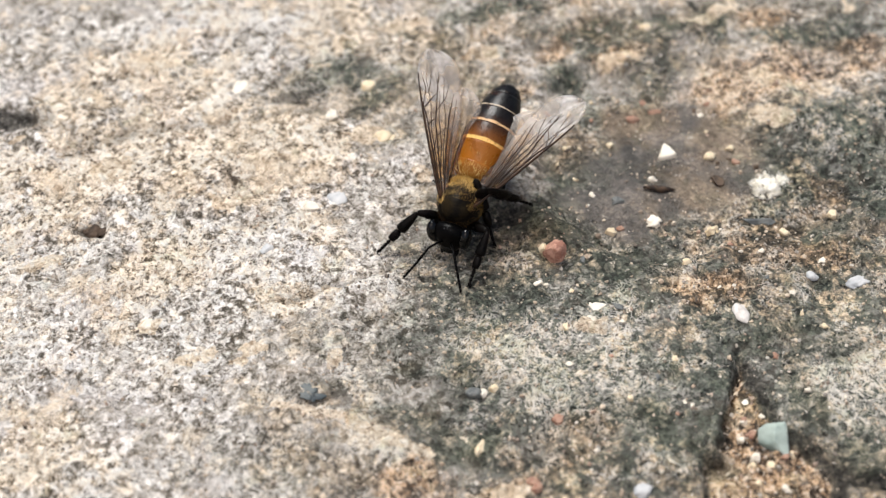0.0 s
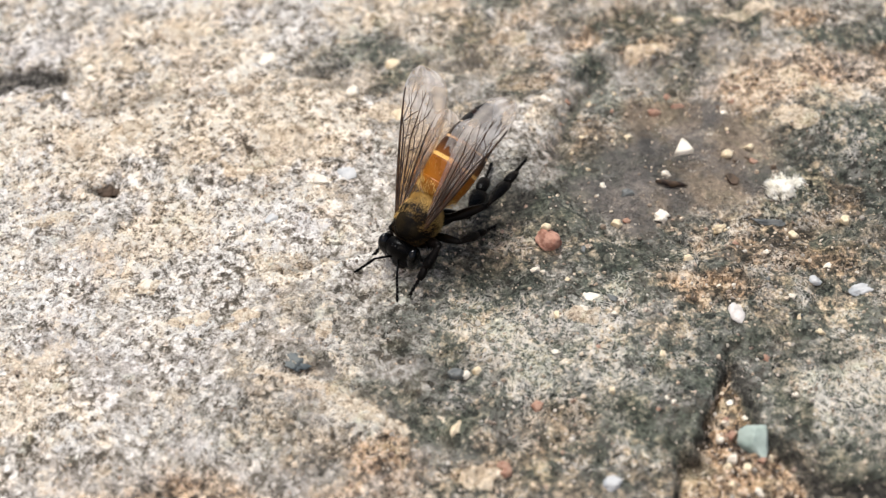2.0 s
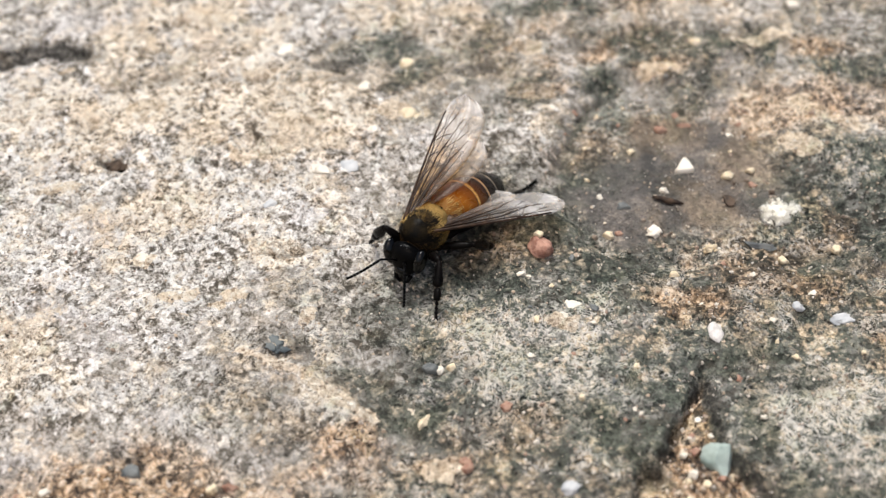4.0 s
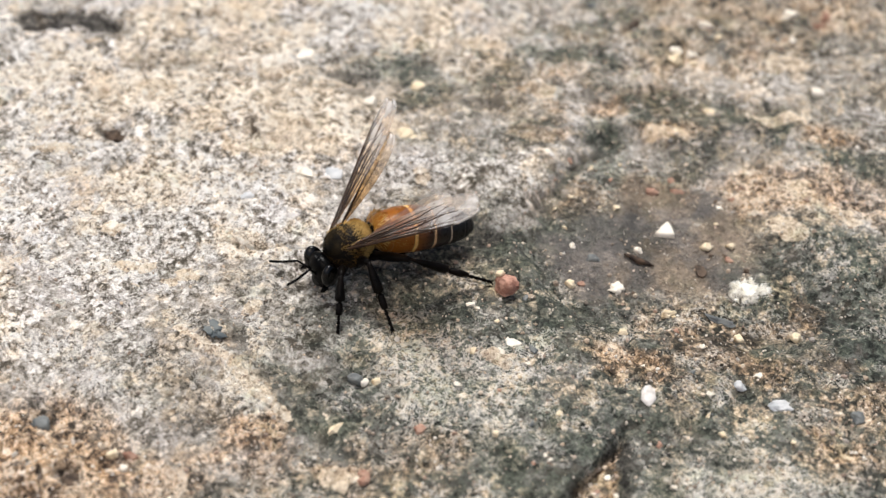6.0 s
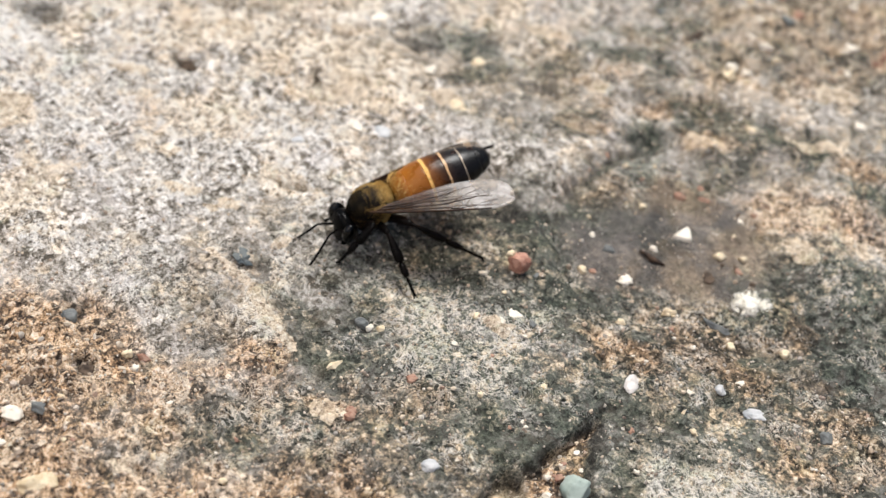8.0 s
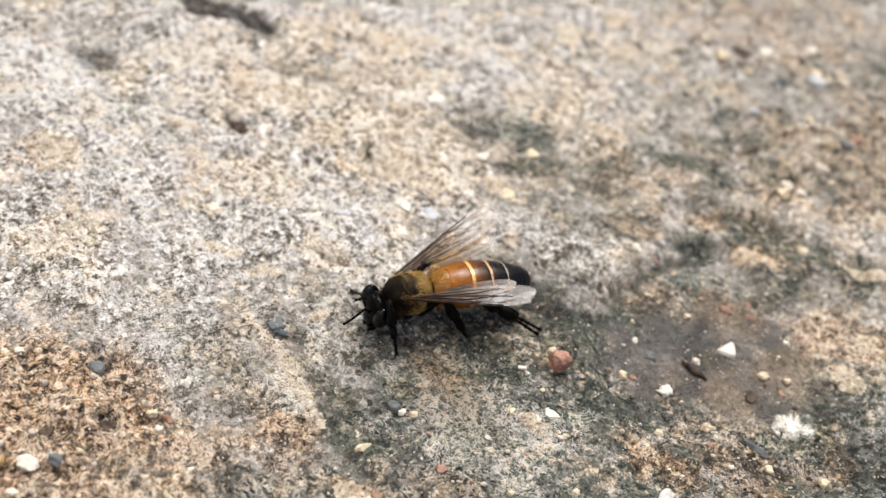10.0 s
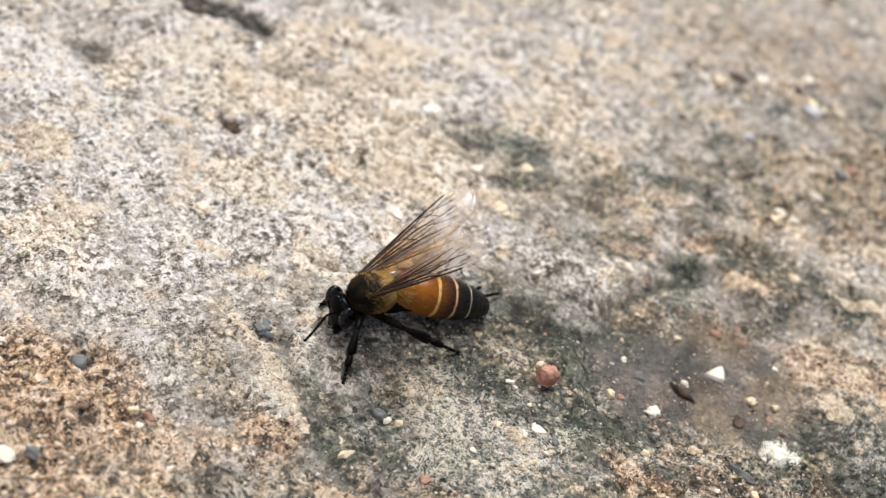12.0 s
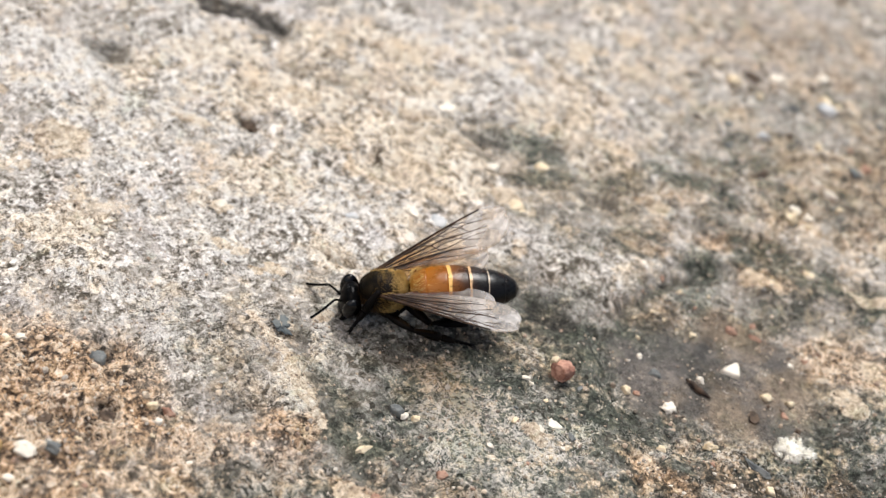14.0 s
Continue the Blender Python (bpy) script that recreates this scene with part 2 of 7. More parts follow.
def chitin(name, a, b, rough=0.28, scale=600, hairy=0.0, spec=0.22):
    m = Nodes(name, rough, spec)
    n, f = m.noise(scale, 4, 0.6), m.noise(9000, 2, 0.5, 2.0)
    m.colour(m.mix(m.ramp(n, 0.38, 0.66), a, b))
    m.put(m.bsdf.inputs["Roughness"], m.ramp(n, 0.3, 0.7, rough - 0.06, rough + 0.14))
    m.bump(f, 0.35 + hairy, 0.00006)
    return m.mat


def tergite(name, front, back, where, width, band=None, band_at=0.0, band_w=0.0003):
    """Body plate whose colour changes along the body (local x runs backwards from the front edge)."""
    m = Nodes(name, 0.3, 0.3)
    sep = m.tree.nodes.new("ShaderNodeSeparateXYZ")
    m.put(sep.inputs[0], m.where)
    n = m.noise(700, 4, 0.6)
    along = m.tree.nodes.new("ShaderNodeMath")
    along.operation = "MULTIPLY_ADD"
    m.put(along.inputs[0], n)
    along.inputs[1].default_value = 0.0005
    m.put(along.inputs[2], m.math("MULTIPLY", sep.outputs[0], -1.0))
    x = along.outputs[0]
    col = m.mix(m.ramp(x, where - width, where + width), front, back)
    col = m.mix(m.ramp(n, 0.5, 0.3, 0.0, 0.35), col, rgb(70, 36, 12))
    if band:
        inside = m.math("MULTIPLY", m.ramp(x, band_at - band_w * 0.4, band_at), m.ramp(x, band_at + band_w * 1.4, band_at + band_w))
        col = m.mix(inside, col, band)
    m.colour(col)
    m.bump(m.noise(8000, 2, 0.5, 2.0), 0.3, 0.00005)
    m.put(m.bsdf.inputs["Roughness"], m.ramp(n, 0.3, 0.7, 0.24, 0.4))
    return m.mat


def membrane():
    """Thin wing skin: brownish where light passes through, sky sheen painted milky white towards the tip."""
    m = Nodes("smoky_wing_membrane", 0.26, 0.9)
    n, w = m.noise(500, 3, 0.6), m.noise(1400, 2, 0.5, 5.0)
    m.colour(m.mix(m.ramp(n, 0.35, 0.65), rgb(234, 231, 230), rgb(252, 251, 251)))
    m.bump(w, 0.6, 0.00015)
    clear = m.tree.nodes.new("ShaderNodeBsdfTransparent")
    blend = m.tree.nodes.new("ShaderNodeMixShader")
    sep = m.tree.nodes.new("ShaderNodeSeparateXYZ")
    m.put(sep.inputs[0], m.where)
    m.put(clear.inputs[0], m.mix(m.ramp(sep.outputs[0], 0.001, 0.011), rgb(218, 194, 156), rgb(244, 236, 224)))
    # painted sky sheen: white share grows along the span
    milky = m.math("MULTIPLY", m.ramp(n, 0.36, 0.64, 0.5, 1.0), m.ramp(sep.outputs[0], 0.003, 0.012, 0.08, 0.42))
    m.put(blend.inputs[0], milky)
    m.put(blend.inputs[1], clear.outputs[0])
    m.put(blend.inputs[2], m.bsdf.outputs[0])
    m.put(m.tree.nodes["Material Output"].inputs[0], blend.outputs[0])
    return m.mat


CONCRETE = concrete()
GRAINS = loose_grains()
MILKY = rock("milky_quartz", rgb(190, 182, 174), rgb(220, 213, 206), rgb(150, 140, 130), 1200, 0.5)
WHITE = rock("white_quartz", rgb(214, 202, 182), rgb(238, 228, 211), rgb(164, 148, 126), 900, 0.55)
CREAM = rock("cream_limestone", rgb(206, 184, 148), rgb(232, 214, 182), rgb(140, 116, 86))
CHALK = rock("crumbly_white_lime", rgb(226, 220, 204), rgb(250, 246, 236), rgb(150, 140, 120), 1600, 0.9, 0.1)
RED = rock("red_brick_grit", rgb(152, 108, 92), rgb(196, 152, 132), rgb(100, 74, 64), 1300, 0.85, 0.2)
PINK = rock("dull_pink_grit", rgb(148, 110, 92), rgb(176, 142, 122), rgb(90, 72, 62), 1300, 0.85, 0.2)
TEAL = rock("pale_green_stone", rgb(138, 152, 143), rgb(176, 188, 178), rgb(104, 116, 108), 300, 0.45)
BLUE = rock("bluish_quartz", rgb(168, 170, 171), rgb(200, 199, 197), rgb(148, 146, 142), 500, 0.5)
SLATE = rock("dark_blue_slate", rgb(82, 85, 85), rgb(118, 120, 117), rgb(54, 54, 53), 800, 0.55)
BLUE_GREY = rock("blue_grey_slate", rgb(84, 90, 92), rgb(116, 120, 118), rgb(62, 62, 60), 900, 0.9, 0.1)
UMBER = rock("dark_brown_grit", rgb(62, 52, 44), rgb(98, 82, 68), rgb(38, 32, 28), 1200, 0.85)
OCHRE = rock("ochre_grit", rgb(176, 140, 84), rgb(204, 172, 116), rgb(118, 86, 52))
TWIG = rock("dark_twig_bark", rgb(46, 36, 30), rgb(84, 66, 52), rgb(30, 24, 20), 1500, 0.8)
BLACK = chitin("black_chitin", rgb(4, 4, 4), rgb(8, 7, 7), 0.26, 600, -0.15, 0.06)
LEGS = chitin("dark_leg_chitin", rgb(6, 5, 4), rgb(16, 11, 9), 0.3, 900, 0.2, 0.07)
EYE = chitin("glossy_black_eye", rgb(3, 3, 3), rgb(6, 5, 5), 0.12, 1500, -0.33, 0.32)
GOLD_FUZZ = chitin("golden_brown_hair", rgb(138, 104, 48), rgb(204, 168, 102), 0.6, 500, 0.0, 0.15)
BROWN_FUZZ = chitin("brown_flank_hair", rgb(58, 42, 24), rgb(112, 88, 54), 0.7, 500, 0.0, 0.08)
DUSK_FUZZ = chitin("dusky_back_hair", rgb(12, 10, 8), rgb(38, 31, 22), 0.75, 600, 0.0, 0.05)
SCUTUM = chitin("dull_black_shield", rgb(9, 8, 6), rgb(46, 37, 20), 0.4, 700, 0.1, 0.1)
SHIELD = chitin("olive_brown_shield", rgb(58, 42, 14), rgb(116, 88, 34), 0.45, 700, 0.1, 0.2)
BLACK_FUZZ = chitin("black_hair", rgb(9, 8, 6), rgb(24, 19, 14), 0.8, 500, 0.0, 0.02)
THORAX = chitin("thorax_chitin", rgb(8, 6, 5), rgb(24, 18, 12), 0.45, 500, 0.4, 0.08)
TAN = tergite("tan_plate", rgb(152, 108, 44), rgb(150, 88, 20), 0.001, 0.001)
AMBER = tergite("amber_plate", rgb(156, 92, 16), rgb(138, 80, 18), 0.0012, 0.001)
AMBER_BAND = tergite("banded_brown_plate", rgb(126, 74, 26), rgb(54, 32, 17), 0.0013, 0.0009, rgb(236, 186, 108), 0.00022, 0.0004)
BROWN_BAND = tergite("banded_dark_plate", rgb(60, 38, 26), rgb(22, 18, 17), 0.0008, 0.0006, rgb(212, 172, 128), 0.00026, 0.0003)
BLACK_BAND = tergite("banded_black_plate", rgb(24, 20, 19), rgb(14, 13, 13), 0.0008, 0.0006, rgb(186, 168, 146), 0.00028, 0.0002)
DARK_PLATE = tergite("black_plate", rgb(18, 16, 16), rgb(12, 11, 12), 0.0008, 0.0006)
MEMBRANE = membrane()
VEIN = chitin("brown_wing_vein", rgb(40, 27, 18), rgb(76, 54, 38), 0.4, 900)


# ---- helpers of this scene ----
def part(name, bm, material, parent=None, label="", at=None, smooth=True):
    """One mesh object from a bmesh, under a thing or a part."""
    me = bpy.data.meshes.new(name)
    for f in bm.faces:
        f.smooth = smooth
    bm.to_mesh(me)
    bm.free()
    me.materials.append(material)
    ob = new(name, me)
    if at is not None:
        ob.matrix_basis = at
    if parent is not None:
        ob.parent = parent
    return tagged(ob, label)


def ellipsoid(bm, centre, radii, sub=3, turn=None):
    m = Matrix.Translation(centre) @ (turn or Matrix()) @ Matrix.Diagonal((*radii, 1))
    return bmesh.ops.create_icosphere(bm, subdivisions=sub, radius=1.0, matrix=m)["verts"]


def tube(bm, points, radii, sides=8, flat=1.0):
    """A closed tube along points; flat squeezes it along the second cross axis."""
    rings = []
    pts = [Vector(p) for p in points]
    for i, p in enumerate(pts):
        d = (pts[min(i + 1, len(pts) - 1)] - pts[max(i - 1, 0)]).normalized()
        ref = Vector((0, 1, 0)) if abs(d.y) < 0.9 else Vector((0, 0, 1))
        a = d.cross(ref).normalized()
        b = d.cross(a).normalized()
        rings.append([bm.verts.new(p + (a * math.cos(k * math.tau / sides) + b * flat * math.sin(k * math.tau / sides)) * radii[i]) for k in range(sides)])
    for r, s in zip(rings, rings[1:]):
        for k in range(sides):
            bm.faces.new((r[k], r[(k + 1) % sides], s[(k + 1) % sides], s[k]))
    bm.faces.new(rings[0][::-1])
    bm.faces.new(rings[-1])


def strands(bm, rng, count, centre, radii, keep, length, lean, width=0.03):
    """Short tapered hairs standing on an ellipsoid."""
    made = 0
    while made < count:
        n = Vector((rng.gauss(0, 1), rng.gauss(0, 1), rng.gauss(0, 1))).normalized()
        if not keep(n):
            continue
        made += 1
        p = Vector([c + r * v for c, r, v in zip(centre, radii, n)])
        way = (n + Vector(lean) + Vector((rng.gauss(0, .25), rng.gauss(0, .25), rng.gauss(0, .25)))).normalized()
        l = length * rng.uniform(0.6, 1.25)
        side = way.orthogonal().normalized()
        other = way.cross(side)
        a = [bm.verts.new((p + (side * math.cos(k * 2.094) + other * math.sin(k * 2.094)) * width) * MM) for k in range(3)]
        tip = bm.verts.new((p + way * l + Vector((0, 0, -0.12 * l))) * MM)
        for k in range(3):
            bm.faces.new((a[k], a[(k + 1) % 3], tip))


# ---- ground ----
def lattice(ix, iy, seed):
    h = (ix.astype(np.int64) * 374761393 + iy.astype(np.int64) * 668265263 + seed * 974634777) & 0x7FFFFFFF
    h = ((h ^ (h >> 13)) * 1274126177) & 0x7FFFFFFF
    h = ((h ^ (h >> 16)) * 69069 + 12345) & 0x7FFFFFFF
    return (h & 0xFFFF) / 65535.0


def grain_noise(x, y, size, seed, octaves=4, rough=0.55):
    """Fractal value noise in -1..1 with the given cell size in mm."""
    total, amp, norm = 0.0, 1.0, 0.0
    for o in range(octaves):
        u, v = x / size + 17.3 * o, y / size - 9.1 * o
        iu, iv = np.floor(u), np.floor(v)
        fu, fv = u - iu, v - iv
        fu, fv = fu * fu * (3 - 2 * fu), fv * fv * (3 - 2 * fv)
        s = seed * 31 + o
        a = lattice(iu, iv, s) * (1 - fu) + lattice(iu + 1, iv, s) * fu
        b = lattice(iu, iv + 1, s) * (1 - fu) + lattice(iu + 1, iv + 1, s) * fu
        total = total + amp * ((a * (1 - fv) + b * fv) * 2 - 1)
        norm += amp
        amp *= rough
        size *= 0.5
    return total / norm


def step(v, lo, hi):
    t = np.clip((v - lo) / (hi - lo), 0, 1)
    return t * t * (3 - 2 * t)


def most(*fields):
    return np.maximum.reduce(fields)


class Ground:
    """Height, surface condition and painted shade of the concrete, in mm."""

    def __init__(self, x, y):
        wx = x + 1.6 * grain_noise(x, y, 5, 3, 4) + 0.5 * grain_noise(x, y, 1.2, 5, 3)
        wy = y + 1.6 * grain_noise(x, y, 5, 4, 4) + 0.5 * grain_noise(x, y, 1.2, 6, 3)
        self.x, self.y, self.wx, self.wy = x, y, wx, wy
        self.sway = 5.0 * grain_noise(x, y, 14, 9, 3)

    def blob(self, cx, cy, rx, ry, turn=0.0, soft=0.5):
        c, s = math.cos(radians(turn)), math.sin(radians(turn))
        u = ((self.wx - cx) * c + (self.wy - cy) * s) / rx
        v = (-(self.wx - cx) * s + (self.wy - cy) * c) / ry
        return 1 - step(np.sqrt(u * u + v * v), 1 - soft, 1 + soft)

    def line(self, ax, ay, bx, by, width, soft=1.0):
        dx, dy = bx - ax, by - ay
        k = np.clip(((self.wx - ax) * dx + (self.wy - ay) * dy) / (dx * dx + dy * dy), 0, 1)
        return 1 - step(np.hypot(self.wx - ax - k * dx, self.wy - ay - k * dy), width * (1 - 0.5 * soft), width * (1 + soft))

    def side(self, ax, ay, bx, by, soft):
        """1 to the right of the line from a to b."""
        d = ((self.wx - ax) * (by - ay) - (self.wy - ay) * (bx - ax)) / math.hypot(bx - ax, by - ay) + (self.sway if soft > 2 else 0)
        return step(d, -soft, soft)

    def fields(self):
        b, ln, sd = self.blob, self.line, self.side
        hollow = most(b(20, 1, 12.5, 12, 20, 0.16), b(17, -7, 9, 6, -20, 0.2), b(28, -4, 9, 7, 0, 0.3), b(15.5, 8, 5, 5, 0, 0.2))
        gully = sd(19.4, -39.5, 23.3, -24.0, 0.4) * sd(23.2, -24.0, 29.2, -37.6, 0.4)
        damp_shade = most(
            sd(4, -45, 9, -2, 5) * sd(9, -2, 12, 14, 5) * (0.85 - 0.35 * step(self.y, 6, 14)),
            sd(-11, -27, 7, -14, 6) * sd(0, -40, -5, -27, 5) * 0.8,
            # Blobs beneath and right of the bee mix real damp with its painted shadow.
            b(17, 17, 9, 4, 10) * 0.9, b(12.5, 3, 4, 9, -15, 0.7) * 0.8, b(9, -9, 6, 4, 60, 0.5) * 0.9, b(27, -12, 12, 5, 0, 0.5) * 0.9, b(16, -14, 9, 4, 20, 0.5) * 0.85, b(3, -13, 8, 6, 20, 0.9) * 0.9, b(4, -18, 7, 4.5, 20, 0.8), b(1, -8, 5, 5, 20, 0.9) * 0.7, b(0, -31, 9, 6, 20, 0.9) * 0.75, b(-7, -28, 10, 6, 10, 0.9) * 0.55, b(-13, -33, 9, 6, 10, 0.95) * 0.5, b(-9, -22, 7, 4, 20, 0.95) * 0.45, b(7, -10, 6, 5, 0, 0.9) * 0.8, b(-1, -22, 8, 5, 20, 0.9) * 0.75, b(4, -5, 5, 4, 40, 0.9) * 0.75, b(36, 16, 9, 3, 10) * 0.9, b(0, 10, 10, 4.5, 15, 0.9) * 0.6, b(-12, 9.5, 7, 3.6, 10, 0.9) * 0.6,
            b(-4, 4, 5, 3, 60) * 0.5, b(2, 6, 9, 3, 40) * 0.55, b(5, 24, 9, 4, 20) * 0.4, b(22, 30, 12, 4, 20) * 0.5, b(12, 42, 8, 3, 30) * 0.4, b(22, 36, 16, 11, 40, 0.9) * 0.8, b(10, 27, 9, 6, 40, 0.9) * 0.45, b(5, 37, 15, 9, 40, 0.95) * 0.5, b(16, 50, 14, 10, 40, 0.95) * 0.6, b(-2, 54, 12, 5, 40, 0.9) * 0.4)
        damp_shade = damp_shade * (1 - 0.75 * np.maximum(b(31, 10, 11, 3.6, 8), b(20, 23, 8, 3, 15)))
        sand = most(
            sd(-34, -44, -20, -39.5, 4) * sd(-20, -39.5, -11, -41.5, 4) * 0.95, sd(-11, -41.5, -5, -36.5, 4) * sd(-5, -36.5, 10, -39, 4) * 0.8, b(-17, -46, 14, 5, 10, 0.5) * 0.9, b(-4, -36.5, 3.4, 2.2, 20, 0.4) * 0.9, b(4.4, -37, 3, 2, 20, 0.5) * 0.8, b(9, -33, 6, 3, 10, 0.6) * 0.5, gully * 0.9,
            b(27, -11, 8, 3.5, -10) * 0.35, b(22, -17, 4, 2, 20) * 0.7, b(18, 6, 4, 3) * 0.6, b(16, 30, 16, 10, 40, 0.9) * 0.5, b(0, 30, 12, 9, 40, 0.9) * 0.3, b(6, 16, 8, 5, 20, 0.9) * 0.45, b(0, 52, 18, 12, 30, 0.9) * 0.5,
            b(42, -16, 6, 6) * 0.5, b(22, 38, 16, 11, 40, 0.9) * 0.6, b(30, 10, 10, 3, 8) * 0.75, b(36, 12, 9, 2.5, 10) * 0.7, b(16, 18, 4, 2) * 0.6, b(5, 8, 4, 1.6, 10) * 0.6)
        mud = hollow * most(b(20.5, -1, 8.5, 6.5, 20, 0.25), b(15, -6, 5, 3.5, 0, 0.3), b(17, 16, 3.5, 1.5, 5, 0.4) * 0.7, b(20.5, 4, 6, 4, 0, 0.3)) * 0.9
        crust = most(
            b(-34, 4, 32, 16, 15, 0.8) * 0.32, b(-30, -27, 14, 10, 20, 0.9) * 0.45, b(-28, -12, 18, 8, 20, 0.8) * 0.4, b(-32, -2, 15, 5, 12) * 0.5, b(-24, 1, 12, 5, 20) * 0.5, b(-20, 14, 9, 4, 15) * 0.4, b(-5, -1, 6, 3, 20) * 0.4, b(-42, -8, 9, 5, 20) * 0.4, b(-24, -14, 15, 9, 10, 0.9) * 0.6, b(0, 28, 22, 12, 20, 0.9) * 0.35, b(-20, -36, 6, 4, 10, 0.9) * 0.4, b(-9.5, -30.5, 2.2, 1.0, -30, 0.5) * 1.2, b(-5.5, -33.2, 4.0, 1.2, -32, 0.5) * 1.2,
            b(-8, -27, 3, 1, -40, 0.4), ln(-16, -19.5, -5, -15, 0.7), b(9, -22, 6, 3, 10, 0.9) * 0.8, b(12, -27, 5, 3, 0, 0.9) * 0.7, b(32, -26, 5, 3.5, 20), b(36, -31, 5, 2.5, 20),
            b(38, -24, 3, 2), b(-3.5, 8.8, 1.2, 1.5, 0, 0.3) * 1.6, b(4, 8, 3, 1.2, 10) * 1.2, b(-18, 18, 3.5, 1.6) * 1.2, b(-50, -18, 8, 6), b(-38, -20, 10, 6, 20) * 0.6,
            b(-26, 20, 10, 4, 20) * 0.7, b(1, -40, 5, 2) * 0.6, b(18.5, 17.5, 3, 1.2), b(8, -24, 6, 4) * 0.7)
        stain_shade = most(
            # Gully edge and ridge lines paint the shade of the relief as dark colour.
            ln(-49, 2, -45, 5.2, 0.9), ln(-45, 5.2, -41, 5.2, 0.8), ln(23.3, -23.6, 22.2, -30, 0.36, 1.2) * 0.65, ln(22.2, -30, 19.6, -38, 0.4, 1.2) * 0.6, ln(23.6, -24.0, 26.9, -31, 0.42, 1.2) * 0.75, ln(26.9, -31, 30, -38.4, 0.5, 1.2) * 0.85, ln(-15.6, -18.3, -10, -16.3, 0.25) * 0.5, ln(-10, -16.3, -5.4, -14, 0.25) * 0.5,
            ln(28.6, -35.6, 36, -36.5, 0.6) * 0.8, b(-35, 1, 3.2, 1.4, 20) * 0.4, b(-42, 5, 3, 1.5) * 0.6, b(-18, -8.8, 2.0, 1.3, 10, 0.8) * 0.4, b(-31, 3, 3, 1.2, 25) * 0.5,
            # The spot at 4.5, -7.2 is moss plus the painted shade of its hollow.
            b(-15, 8, 2.5, 1.2, 20) * 0.6, b(-2, 9.5, 3, 1, 10) * 0.6, b(4.5, -7.2, 3.2, 1.6, 10) * 0.75, b(15, -30.5, 3.2, 1.1, -15) * 0.4, b(19, -33, 2, 1.0, -30) * 0.4, b(-20.6, 23.5, 1.6, 1.1) * 0.6,
            # Lines from 7, -10 up to 12.5, 9 paint shade on the hollow's rim.
            ln(-28, 3, -12, 6, 0.35) * 0.45, ln(8.6, -1, 9, 4, 0.4) * 0.35, ln(9, 4, 12.5, 9, 0.4) * 0.35, ln(8.6, -2, 7, -10, 0.4) * 0.3, b(-49, -12, 3, 2, 20) * 0.6, b(-32.2, -9.6, 1.1, 0.8) * 0.8,
            b(-15, -45.5, 1.4, 1) * 0.7, b(-21, -41, 1.6, 1) * 0.5, b(3.5, -35, 2.2, 1.4, 20) * 0.4, b(-2, -40, 2, 1) * 0.5, b(1, -26.5, 4, 1.5, 15) * 0.45)
        slick_shade = most(
            b(17.4, -31.8, 4.6, 1.8, -25, 0.5) * 0.75, b(13.8, -29.8, 3.2, 1.5, -15, 0.5) * 0.7, b(20.4, -34.6, 2.4, 1.4, -30, 0.5) * 0.8, b(30.7, -23.6, 4, 1.5, 10, 0.6), b(28.2, -28.5, 1.2, 3.6, 25, 0.5), b(33, -34, 4.5, 3, 10, 0.7) * 0.8,
            # The patch at 3.4, -17.6 holds olive algae and painted bee shadow together.
            b(0.6, -33.2, 3.2, 2.1, 20, 0.4), b(-2.6, -30.6, 3.4, 1.2, -25, 0.5) * 0.8, b(27.7, -21.3, 3, 1.2, 0, 0.6) * 0.8, b(16, -13, 5, 2.2, 15, 0.6) * 0.8, b(3.4, -17.6, 5, 2.4, 20, 0.8) * 0.5, b(5.4, -7.6, 3.2, 2.2, -20, 0.5), b(8.6, -11, 3, 1.6, 20, 0.5) * 0.7,
            b(14.5, 17, 4.5, 1.7, 25, 0.5), b(20, 17.5, 3.4, 1.5, 10, 0.5), b(1.6, 6.6, 3.4, 1.5, 35, 0.5) * 0.8, b(34.3, -9.9, 4, 2, 0, 0.6) * 0.7, b(25, -22.4, 2.4, 1.4, 0, 0.5) * 0.7,
            # These lines paint the shaded face of the hollow's rim in algae colour.
            ln(9.6, -4.5, 8.8, 0, 0.5, 0.9) * 0.75, ln(8.8, 0, 10, 5.6, 0.5, 0.9) * 0.75, ln(10, 5.6, 13.5, 10.6, 0.4, 0.9) * 0.7, b(12.6, -2.5, 3, 4, 0, 0.5) * 0.7)
